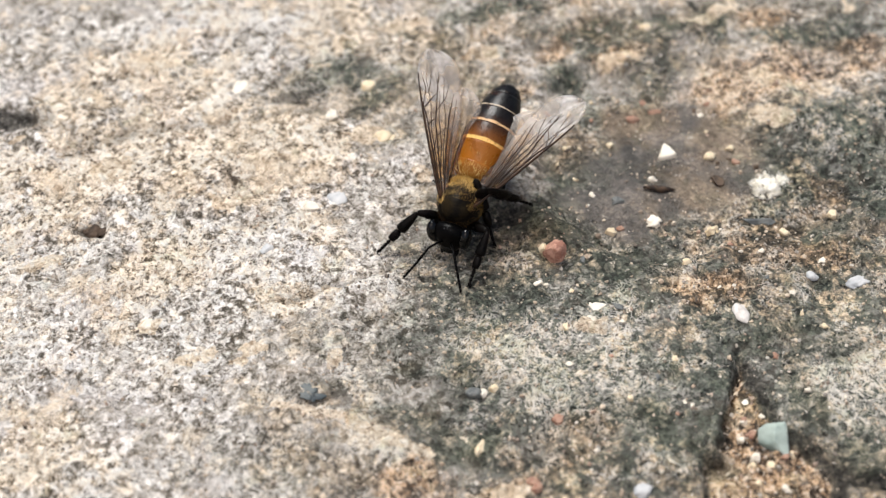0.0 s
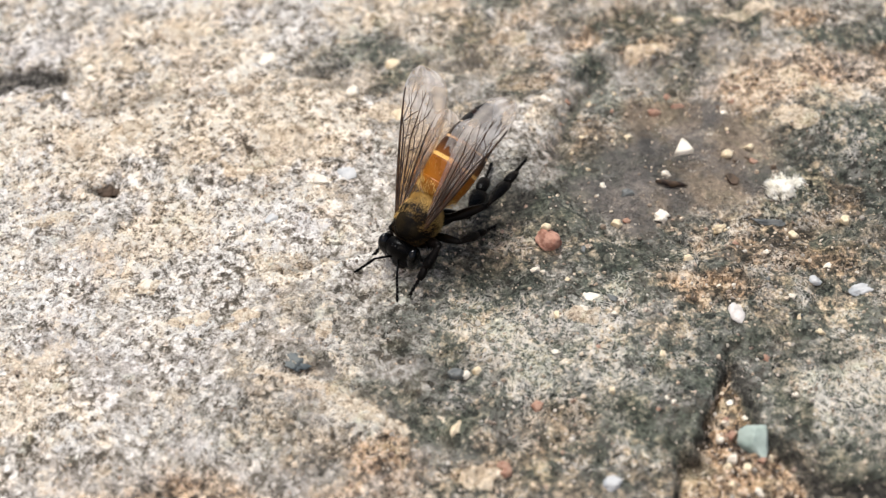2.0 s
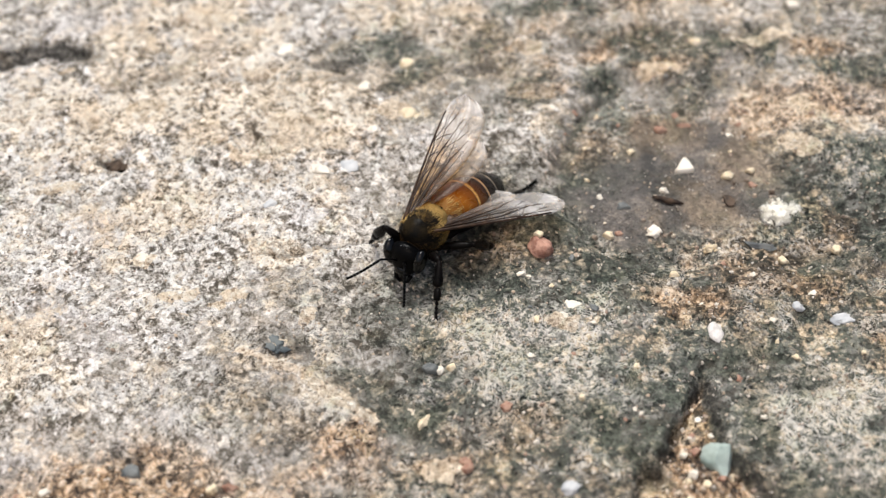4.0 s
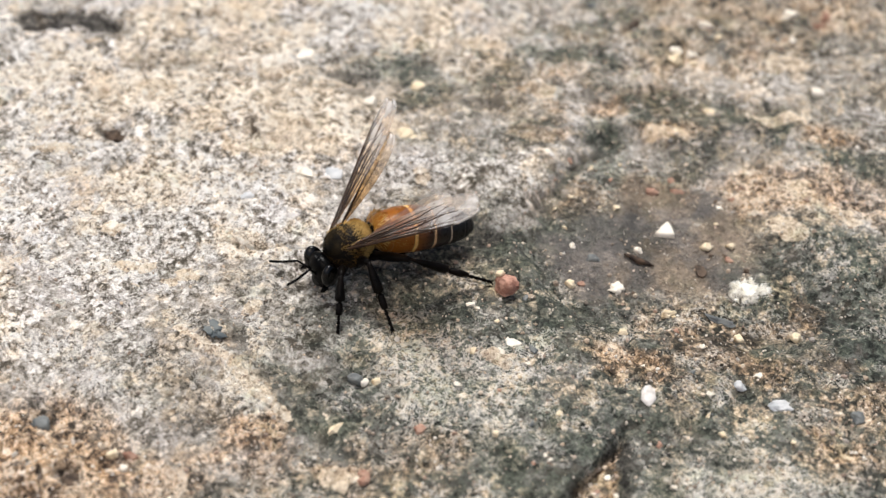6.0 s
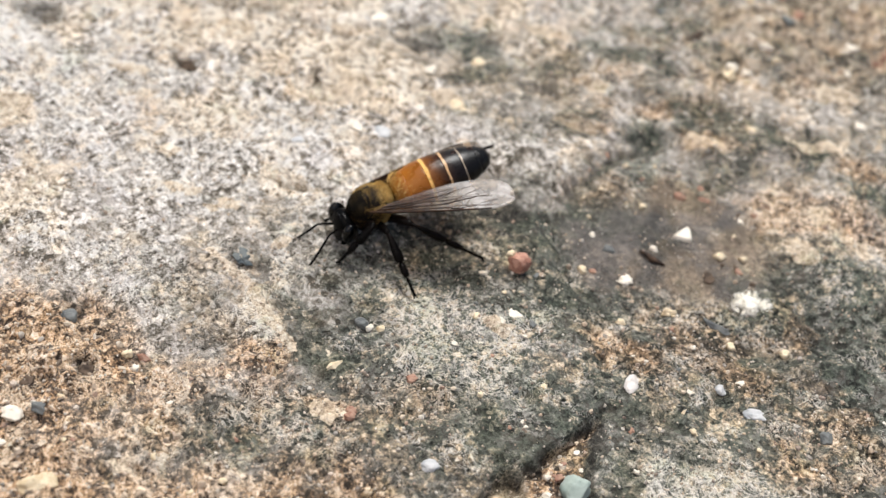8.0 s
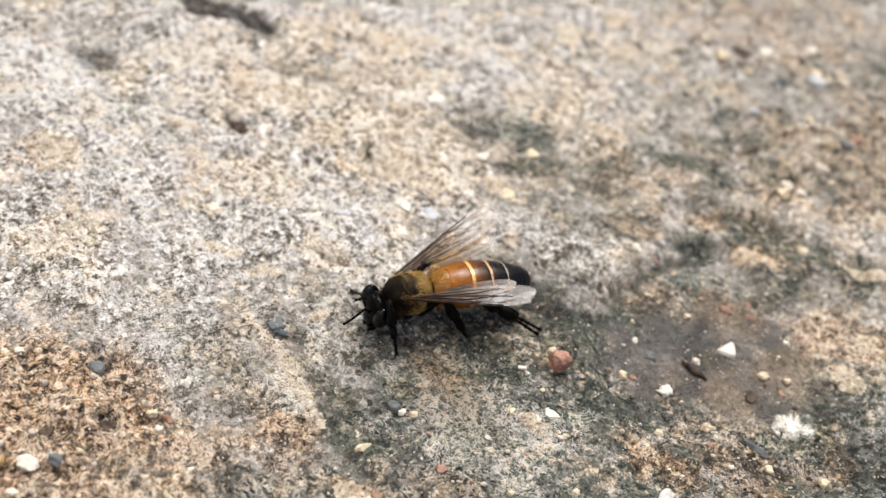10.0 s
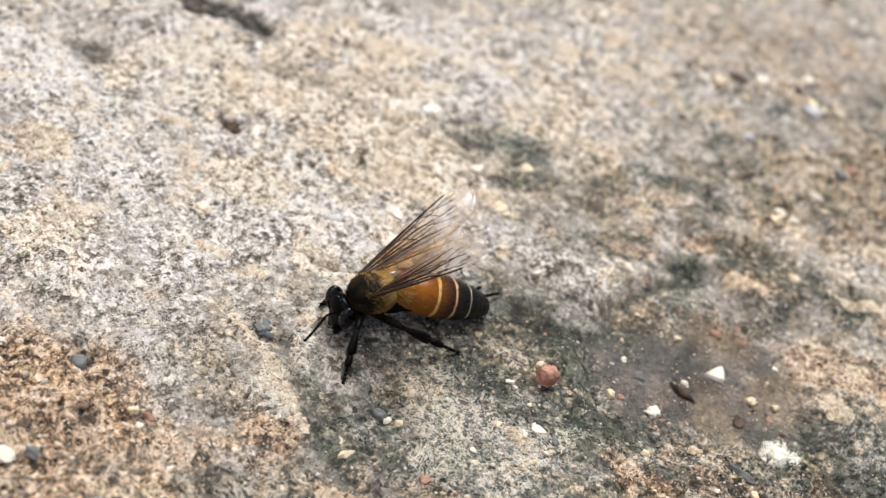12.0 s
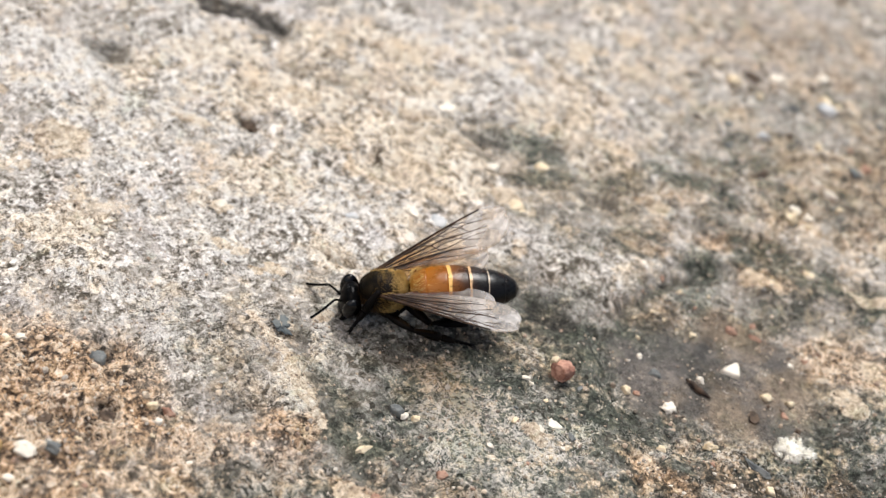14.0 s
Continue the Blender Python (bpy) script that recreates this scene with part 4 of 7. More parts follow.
def strewn_crumbs():
    """Single crumbs round the silt hollow, in the crack and on the crumbled corner."""
    rng = random.Random(21)
    kinds = ((WHITE, "small pale stone crumb"), (CREAM, "small cream limestone crumb"), (PINK, "small reddish brick crumb"), (UMBER, "small dark brown crumb"), (SLATE, "small dark slate crumb"))
    zones = (("silt", 20, 1, 12, 12, 30, 0.35, 0.8, "at the rim of the damp silt", (0, 1, 1, 2, 2, 3)),
             ("crack", 24.6, -32.5, 2.6, 4.6, 12, 0.5, 0.9, "in the sandy crack", (0, 1, 1, 2)),
             ("corner", -14, -48, 17, 7, 20, 0.5, 1.1, "on crumbled sandy concrete", (1, 1, 2, 2, 0, 3)),
             ("slab", 20, -20, 18, 10, 30, 0.4, 0.8, "on damp dark concrete", (0, 0, 1, 2, 4)),
             ("mottle", 12, 38, 16, 15, 46, 0.7, 1.5, "on mottled weathered concrete", (0, 1, 1, 2, 3, 3, 4)))
    for name, cx, cy, rx, ry, count, lo, hi, place, choice in zones:
        for i in range(count):
            a, r = rng.uniform(0, math.tau), math.sqrt(rng.uniform(0.15 if name == "silt" else 0.0, 1.0))
            size = lo + (hi - lo) * rng.random() ** 2
            material, text = kinds[rng.choice(choice)]
            stone("crumb", cx + rx * r * math.cos(a), cy + ry * r * math.sin(a), size * rng.uniform(0.9, 1.5), size, size * 0.75, rng.uniform(0, 180), material, text + " " + place, "crumb", sunk=0.38, corners=6, bite=0.42, seed=i, group="crumbs " + place, sub=3)


strewn_crumbs()


def scatter_grains():
    """Loose sand and grit that nobody could count, thicker on the crumbled parts."""
    rng = np.random.default_rng(3)
    base_v, base_f = [], []
    bm = bmesh.new()
    bmesh.ops.create_icosphere(bm, subdivisions=1, radius=1.0)
    shape = np.array([v.co[:] for v in bm.verts])
    faces = np.array([[v.index for v in f.verts] for f in bm.faces])
    bm.free()
    n = 110000
    x, y = rng.uniform(-64, 56, n), rng.uniform(-64, 78, n)
    z, f = Ground(x, y).height()
    chance = 0.05 + 0.45 * f["sand"] + 0.14 * f["damp_shade"] + 0.12 * np.minimum(f["crust"], 1) - 0.01 * f["mud"] - 0.1 * f["stain_shade"] - 0.06 * f["slick_shade"]
    keep = rng.random(n) < chance
    x, y, z, sand = x[keep], y[keep], z[keep], f["sand"][keep]
    size = 0.06 + 0.11 * rng.random(len(x)) ** 2 + (0.13 + 0.14 * sand) * rng.random(len(x)) ** 8
    for i in range(len(x)):
        q = Euler(rng.uniform(0, 6.28, 3)).to_matrix()
        s = shape * (1 + 0.22 * rng.standard_normal((len(shape), 1))) * size[i] * rng.uniform(0.6, 1.2, 3)
        base_v.append(s @ np.array(q).T + (x[i], y[i], z[i] + size[i] * 0.12))
        base_f.append(faces + i * len(shape))
    me = bpy.data.meshes.new("grit")
    me.from_pydata((np.concatenate(base_v) * MM).tolist(), [], np.concatenate(base_f).tolist())
    me.materials.append(GRAINS)
    return tagged(new("grit", me), "loose sand and mineral grit strewn over the concrete", "grit", kind="stuff")


scatter_grains()


def brick_grit():
    """The red pebble that the bee kicks over."""
    bm = bmesh.new()
    pebble_mesh(bm, random.Random(31), 2.6, 2.3, 1.9, 4, 0.18, 5)
    for v in bm.verts:
        v.co.z -= 0.95 * MM
    ob = tagged(part("red_pebble", bm, RED, None, "rough brick-red pebble lying on damp concrete"), "", "pebble")
    crust = bmesh.new()
    pebble_mesh(crust, random.Random(8), 1.3, 0.9, 0.7, 3, 0.3, 4)
    for v in crust.verts:
        v.co += Vector((-0.55, 0.45, 0.32)) * MM
    part("crust", crust, CREAM, ob, "cream mortar crust on the pebble")
    return ob


red_pebble = brick_grit()

# ---- the bee (local x forward, y to its left, z up) ----
bee = tagged(new("bee"), "giant honey bee with amber and black banded abdomen and smoky wings", "bee")
bee.empty_display_size = 0.005
limb = {}
chance = random.Random(9)


def build_thorax():
    bm = bmesh.new()
    ellipsoid(bm, (0, 0, 0), (2.25 * MM, 2.0 * MM, 1.75 * MM), 4)
    for v in bm.verts:
        p = v.co / MM
        v.co *= 1 + 0.02 * noise.noise(p * 1.5)
        if p.x > 0.8:
            v.co.z -= 0.16 * (p.x - 0.8) * MM
    body = part("thorax", bm, THORAX, bee, "dark thorax with golden brown hair")
    # smooth dark back shield in front, rounded rear shield behind it
    bm = bmesh.new()
    ellipsoid(bm, (0.45 * MM, 0, 0.35 * MM), (1.62 * MM, 1.62 * MM, 1.46 * MM), 4)
    for v in bm.verts:
        p = v.co / MM
        for y in (-0.7, 0.7):
            v.co.z -= 0.05 * MM * math.exp(-((p.y - y) / 0.1) ** 2) * max(0.0, p.z)
    part("scutum", bm, SCUTUM, body, "dark back shield with a dull sheen")
    bm = bmesh.new()
    ellipsoid(bm, (-1.3 * MM, 0, 0.95 * MM), (0.66 * MM, 1.2 * MM, 0.52 * MM), 3)
    part("scutellum", bm, SHIELD, body, "olive brown rounded rear shield")
    bm = bmesh.new()
    strands(bm, chance, 1500, (-1.3, 0, 0.9), (0.7, 1.28, 0.52), lambda n: n.x < 0.1 and n.z > -0.4, 0.34, (-0.8, 0, 0.1), 0.017)
    strands(bm, chance, 6500, (0, 0, 0), (2.2, 1.95, 1.7), lambda n: n.x < chance.uniform(-0.62, -0.1) or (abs(n.y) > 0.72 and n.z > -0.5 and n.x < chance.uniform(-0.3, 0.35)), 0.36, (-0.75, 0, 0.0), 0.017)
    strands(bm, chance, 3200, (0.45, 0, 0.35), (1.6, 1.6, 1.44), lambda n: n.x < chance.uniform(-0.7, 0.15) or (abs(n.y) > chance.uniform(0.6, 0.9) and n.x < 0.4), 0.3, (-0.8, 0, 0.05), 0.016)
    part("golden_hair", bm, GOLD_FUZZ, body, "golden brown hair")
    bm = bmesh.new()
    strands(bm, chance, 3200, (0.45, 0, 0.35), (1.6, 1.6, 1.44), lambda n: n.z > -0.2, 0.26, (-0.8, 0, 0.0), 0.014)
    part("dark_hair", bm, DUSK_FUZZ, body, "short black hair")
    bm = bmesh.new()
    strands(bm, chance, 1500, (0, 0, 0), (2.2, 1.95, 1.7), lambda n: n.z < 0.25 and n.x > -0.5, 0.32, (-0.3, 0, -0.4), 0.016)
    part("side_hair", bm, BROWN_FUZZ, body, "dull brown hair on the flanks")
    bm = bmesh.new()
    tube(bm, [Vector(p) * MM for p in ((-1.5, 0, -0.1), (-2.0, 0, -0.15), (-2.7, 0, -0.1))], [v * MM for v in (1.2, 0.65, 0.9)], 14)
    part("waist", bm, BLACK, body)


def build_head():
    at = pose(2.8 * MM, 0, -0.95 * MM)
    bm = bmesh.new()
    ellipsoid(bm, (0, 0, 0), (0.98 * MM, 1.75 * MM, 1.6 * MM), 4)
    for v in bm.verts:
        p = v.co / MM
        low = max(0.0, -p.z) / 1.75
        v.co.y *= 1 - 0.46 * low
        v.co.x += 0.5 * low * MM - 0.12 * MM * (abs(p.y) / 1.75) ** 2
    head = part("head", bm, BLACK, bee, "black head", at)
    for s in (-1, 1):
        bm = bmesh.new()
        ellipsoid(bm, (0.05 * MM, s * 1.38 * MM, 0.22 * MM), (0.86 * MM, 0.62 * MM, 1.3 * MM), 4, Euler((s * radians(-12), 0, s * radians(14))).to_matrix().to_4x4())
        part("compound_eye", bm, EYE, head, "glossy black compound eye")
        bm = bmesh.new()
        tube(bm, [Vector(p) * MM for p in ((0.55, s * 0.72, -1.4), (0.85, s * 0.6, -1.85), (0.9, s * 0.12, -2.2))], [v * MM for v in (0.32, 0.28, 0.12)], 8, 0.6)
        part("mandible", bm, BLACK, head)
        bm = bmesh.new()
        tube(bm, [Vector(p) * MM for p in ((-0.05, 0, 0), (0.5, s * 0.06, 0.34), (1.25, s * 0.1, 0.66), (1.5, s * 0.08, 0.62))], [v * MM for v in (0.12, 0.1, 0.1, 0.09)], 8)
        links = 10
        for i in range(links):
            a, b = i / links, (i + 0.97) / links
            f = lambda k: Vector((1.45 + 3.1 * k, s * 0.08 * (1 - k), 0.62 * (1 - k) ** 1.6)) * MM
            tube(bm, [f(a), f((a + b) / 2), f(b)], [v * MM for v in (0.105, 0.125, 0.11)], 8)
        limb["antenna_left" if s > 0 else "antenna_right"] = part("antenna", bm, BLACK, head, "black elbowed antenna")
    bm = bmesh.new()
    ellipsoid(bm, (0.82 * MM, 0, -0.85 * MM), (0.42 * MM, 0.72 * MM, 0.62 * MM), 3)
    part("face_plate", bm, EYE, head, "glossy black face plate")
    bm = bmesh.new()
    for y, z in ((0, 1.52), (-0.3, 1.42), (0.3, 1.42)):
        ellipsoid(bm, (0.22 * MM, y * MM, z * MM), (0.14 * MM,) * 3, 2)
    part("ocelli", bm, EYE, head, "three tiny glossy ocelli")
    bm = bmesh.new()
    tube(bm, [Vector(p) * MM for p in ((0.6, 0, -1.6), (0.75, 0, -2.1), (0.55, 0, -2.5))], [v * MM for v in (0.3, 0.2, 0.08)], 8)
    part("tongue", bm, LEGS, head)
    bm = bmesh.new()
    strands(bm, chance, 420, (0, 0, 0), (0.9, 1.5, 1.52), lambda n: abs(n.y) < 0.6 or n.x < -0.3, 0.22, (0.1, 0, 0.2), 0.014)
    part("face_hair", bm, BLACK_FUZZ, head)


def girth(x):
    """Half width of the abdomen in mm, x mm behind the waist."""
    keys = ((0, 0.7), (0.5, 1.55), (1.2, 2.05), (2.6, 2.32), (4.2, 2.38), (6.0, 2.2), (7.6, 1.92), (8.9, 1.48), (9.7, 0.98), (10.2, 0.08))
    for (a, ra), (b, rb) in zip(keys, keys[1:]):
        if a <= x <= b:
            t = (x - a) / (b - a)
            t = t * t * (3 - 2 * t) * 0.35 + t * 0.65
            return (ra + (rb - ra) * t) * 0.94
    return 0.05


def build_abdomen():
    sides = 40

    def shell(x0, x1, lift, rings, offset=0.0, droop=0.0):
        bm = bmesh.new()
        loops = []
        for i in range(rings + 1):
            k = i / rings
            x = x0 + (x1 - x0) * k
            r = girth(x) * (1 + lift * (0.35 + 0.65 * k)) + 0.02
            if k > 0.93:
                r *= 0.985
            loops.append([bm.verts.new(Vector((-(x - offset), r * math.cos(a), r * 0.86 * math.sin(a) + 0.14 * math.sin(math.pi * x / 10.2))) * MM)
                          for a in (math.tau * j / sides for j in range(sides))])
        for a, b in zip(loops, loops[1:]):
            for j in range(sides):
                bm.faces.new((a[j], b[j], b[(j + 1) % sides], a[(j + 1) % sides]))
        inner = [bm.verts.new(v.co * 1.0 + Vector((0.1, -v.co.y / MM * 0.05, -v.co.z / MM * 0.05)) * MM) for v in loops[-1]]
        for j in range(sides):
            bm.faces.new((loops[-1][j], inner[j], inner[(j + 1) % sides], loops[-1][(j + 1) % sides]))
        if x1 > 10:
            bm.faces.new(loops[-1][::-1])
        return bm

    core = part("abdomen", shell(0, 10.15, -0.03, 30), BLACK, bee, "abdomen with amber front and black tip", pose(-2.1 * MM, 0, -0.1 * MM))
    limb["abdomen"] = core
    plates = ((0.0, 1.7, TAN, "tan hairy plate"), (1.5, 3.6, AMBER, "amber plate"), (3.4, 5.5, AMBER_BAND, "brown plate with a broad pale yellow band"),
              (5.3, 7.2, BROWN_BAND, "dark plate with a thin pale band"), (7.0, 8.8, BLACK_BAND, "black plate with a hairline grey band"), (8.65, 10.18, DARK_PLATE, "glossy black tail plate"))
    for i, (a, b, mat, label) in enumerate(plates):
        part("plate", shell(a, b, 0.02, 10, a), mat, core, label, pose(-a * MM, 0, 0))
    bm = bmesh.new()
    strands(bm, chance, 420, (-0.9, 0, 0.1), (0.9, 1.9, 1.65), lambda n: n.z > -0.3, 0.5, (-0.9, 0, 0.0))
    strands(bm, chance, 260, (-2.2, 0, 0.1), (2.2, 2.25, 1.95), lambda n: n.z > 0 and abs(n.x) < 0.8, 0.34, (-1.2, 0, 0.0), 0.018)
    part("front_hair", bm, GOLD_FUZZ, core, "golden hair")
    bm = bmesh.new()
    for _ in range(700):
        x, a = chance.uniform(3, 9.8), chance.uniform(0, math.tau)
        r = girth(x) * 1.02
        p = Vector((-x, r * math.cos(a), r * 0.86 * math.sin(a) + 0.14 * math.sin(math.pi * x / 10.2)))
        q = p + Vector((-0.32, 0.09 * math.cos(a), 0.09 * math.sin(a)))
        side = Vector((0, -math.sin(a), math.cos(a))) * 0.014
        bm.faces.new([bm.verts.new(v * MM) for v in (p + side, p - side, q)])
    part("short_hair", bm, BLACK_FUZZ, core)


def wing_edge(u, span, chord, lead):
    """Front and rear edge of a wing at the share u of its span."""
    tip = math.sqrt(max(0.0, 1 - ((u - 0.8) / 0.2) ** 2)) if u > 0.8 else 1.0
    grow = 0.16 + 0.84 * math.sin(min(u / 0.8, 1.0) * math.pi / 2) ** 1.3
    front = -lead * math.sin(math.pi * min(1, u)) ** 0.8
    rear = chord * grow
    mid = 0.32 * chord if u > 0.8 else 0.0
    return (mid + (front - mid) * tip, mid + (rear - mid) * tip) if u > 0.8 else (front, rear)


def build_wing(name, key, span, chord, veins, label):
    bm = bmesh.new()
    nu, nv = 40, 14
    rows = []

    def spot(u, v):
        a, b = wing_edge(min(u, 0.999), span, chord, 0.25)
        y = a + (b - a) * v
        z = 0.17 * math.sin(v * 19) * (0.3 + 0.7 * u) * (1 - v * 0.5) + 0.35 * v * v * math.sin(u * 2.4) - 0.22 * u * u
        return Vector((span * u, y, z))

    for i in range(nu + 1):
        rows.append([bm.verts.new(spot(i / nu, j / nv) * MM) for j in range(nv + 1)])
    for a, b in zip(rows, rows[1:]):
        for j in range(nv):
            bm.faces.new((a[j], b[j], b[j + 1], a[j + 1]))
    wing = part(name, bm, MEMBRANE, bee, label)
    thick = wing.modifiers.new("thickness", "SOLIDIFY")
    thick.thickness = 0.012 * MM
    for r0, r1, *pts in veins:
        bm = bmesh.new()
        line = []
        for (ua, va), (ub, vb) in zip(pts, pts[1:]):
            line += [spot(ua + (ub - ua) * k / 6, va + (vb - va) * k / 6) for k in range(6)]
        line.append(spot(*pts[-1]))
        n = len(line) - 1
        tube(bm, [p * MM for p in line], [(r0 + (r1 - r0) * i / n) * 0.85 * MM for i in range(n + 1)], 5)
        part("vein", bm, VEIN, wing)
    limb[key] = wing


FORE_VEINS = (
    (0.17, 0.08, (0, 0.05), (0.3, 0.03), (0.62, 0.02), (0.85, 0.02)),
    (0.13, 0.07, (0, 0.25), (0.25, 0.14), (0.55, 0.1), (0.66, 0.03)),
    (0.10, 0.05, (0.02, 0.45), (0.25, 0.34), (0.5, 0.3), (0.72, 0.42), (0.82, 0.5)),
    (0.09, 0.04, (0.05, 0.7), (0.3, 0.62), (0.52, 0.66), (0.68, 0.8)),
    (0.08, 0.04, (0.3, 0.14), (0.42, 0.3)), (0.07, 0.04, (0.5, 0.11), (0.54, 0.32)), (0.07, 0.04, (0.62, 0.08), (0.7, 0.4)), (0.07, 0.04, (0.42, 0.31), (0.46, 0.64)),
    (0.07, 0.04, (0.64, 0.06), (0.74, 0.16), (0.86, 0.1)), (0.06, 0.03, (0.57, 0.32), (0.66, 0.6), (0.76, 0.72)), (0.05, 0.03, (0.7, 0.2), (0.8, 0.3), (0.88, 0.34)),
    (0.07, 0.03, (0.1, 0.17), (0.28, 0.22), (0.46, 0.17), (0.64, 0.23), (0.8, 0.19), (0.9, 0.24)), (0.07, 0.03, (0.2, 0.42), (0.36, 0.46), (0.52, 0.4), (0.68, 0.47), (0.84, 0.42)),
    (0.06, 0.03, (0.15, 0.56), (0.34, 0.52), (0.5, 0.58), (0.66, 0.54), (0.8, 0.61)), (0.06, 0.03, (0.12, 0.84), (0.32, 0.76), (0.5, 0.8), (0.64, 0.86)))
HIND_VEINS = (
    (0.12, 0.06, (0, 0.06), (0.4, 0.03), (0.75, 0.03)), (0.09, 0.04, (0.02, 0.35), (0.35, 0.28), (0.6, 0.12)),
    (0.07, 0.03, (0.05, 0.6), (0.35, 0.5), (0.7, 0.6)), (0.06, 0.03, (0.38, 0.28), (0.42, 0.5)), (0.06, 0.03, (0.5, 0.2), (0.78, 0.32)))


def build_leg(kind, side, hip, femur, lower, broad):
    """Upper leg with its hip, and the shin with foot that hinges on its end."""
    s = 1 if side == "left" else -1
    bm = bmesh.new()
    n = 7
    tube(bm, [Vector((femur * (i / n) - 0.5 * (i == 0), 0, 0.12 * math.sin(math.pi * i / n))) * MM for i in range(n + 1)],
         [v * MM * (1.2 if broad > 1.3 else 1.05) for v in (0.5, 0.5, 0.36, 0.42, 0.44, 0.4, 0.32, 0.24)], 10, 0.85)
    strands(bm, chance, 90, (femur / 2, 0, 0), (femur / 2, 0.35, 0.35), lambda d: abs(d.x) < 0.9, 0.35, (0.5, 0, 0), 0.018)
    upper = part(kind + "_leg", bm, LEGS, bee, "black jointed leg", pose(hip[0] * MM, s * hip[1] * MM, hip[2] * MM))
    bm = bmesh.new()
    shin = lower * 0.46
    tube(bm, [Vector((shin * k, 0, 0)) * MM for k in (0, 0.12, 0.4, 0.7, 0.92, 1.0)], [v * MM for v in (0.2, 0.26, 0.36 * broad, 0.46 * broad, 0.48 * broad, 0.27)], 10, 0.55 if broad > 1.3 else 0.85)
    base = lower * 0.24
    tube(bm, [Vector((shin + base * k, 0, 0)) * MM for k in (0, 0.15, 0.6, 0.95, 1.0)], [v * MM for v in (0.16, 0.33 * broad, 0.38 * broad, 0.31 * broad, 0.13)], 10, 0.55 if broad > 1.3 else 0.8)
    x = shin + base
    rest = (lower - x) / 4
    for i in range(4):
        tube(bm, [Vector((x + rest * (i + k), 0, 0)) * MM for k in (0, 0.5, 0.92, 1.0)], [v * MM for v in (0.1, 0.15, 0.19, 0.1)], 7)
    for c in (-1, 1):
        tube(bm, [Vector(p) * MM for p in ((lower - 0.08, 0, 0), (lower + 0.14, c * 0.16, 0.05), (lower + 0.2, c * 0.22, -0.12))], [v * MM for v in (0.08, 0.06, 0.02)], 6)
    strands(bm, chance, 160, (shin * 0.75, 0, 0), (shin * 0.75, 0.3 * broad, 0.3 * broad), lambda d: abs(d.x) < 0.95, 0.32, (0.7, 0, 0), 0.016)
    lower_part = part("shin_and_foot", bm, LEGS, upper, "black bristly shin and foot", pose(femur * MM, 0, 0))
    limb["leg_%s_%s" % (kind, side)] = upper
    limb["shin_%s_%s" % (kind, side)] = lower_part


build_thorax()
build_head()
build_abdomen()
for flank in ("left", "right"):
    build_wing("forewing", "forewing_" + flank, 13.2, 3.7, FORE_VEINS, "smoky translucent forewing")
    build_wing("hindwing", "hindwing_" + flank, 9.4, 2.7, HIND_VEINS, "smoky translucent hindwing")
    build_leg("fore", flank, (1.3, 0.9, -1.2), 2.9, 4.9, 1.12)
    build_leg("middle", flank, (0.1, 1.1, -1.4), 3.6, 6.2, 1.15)
    build_leg("hind", flank, (-1.2, 1.1, -1.3), 4.5, 8.4, 1.6)


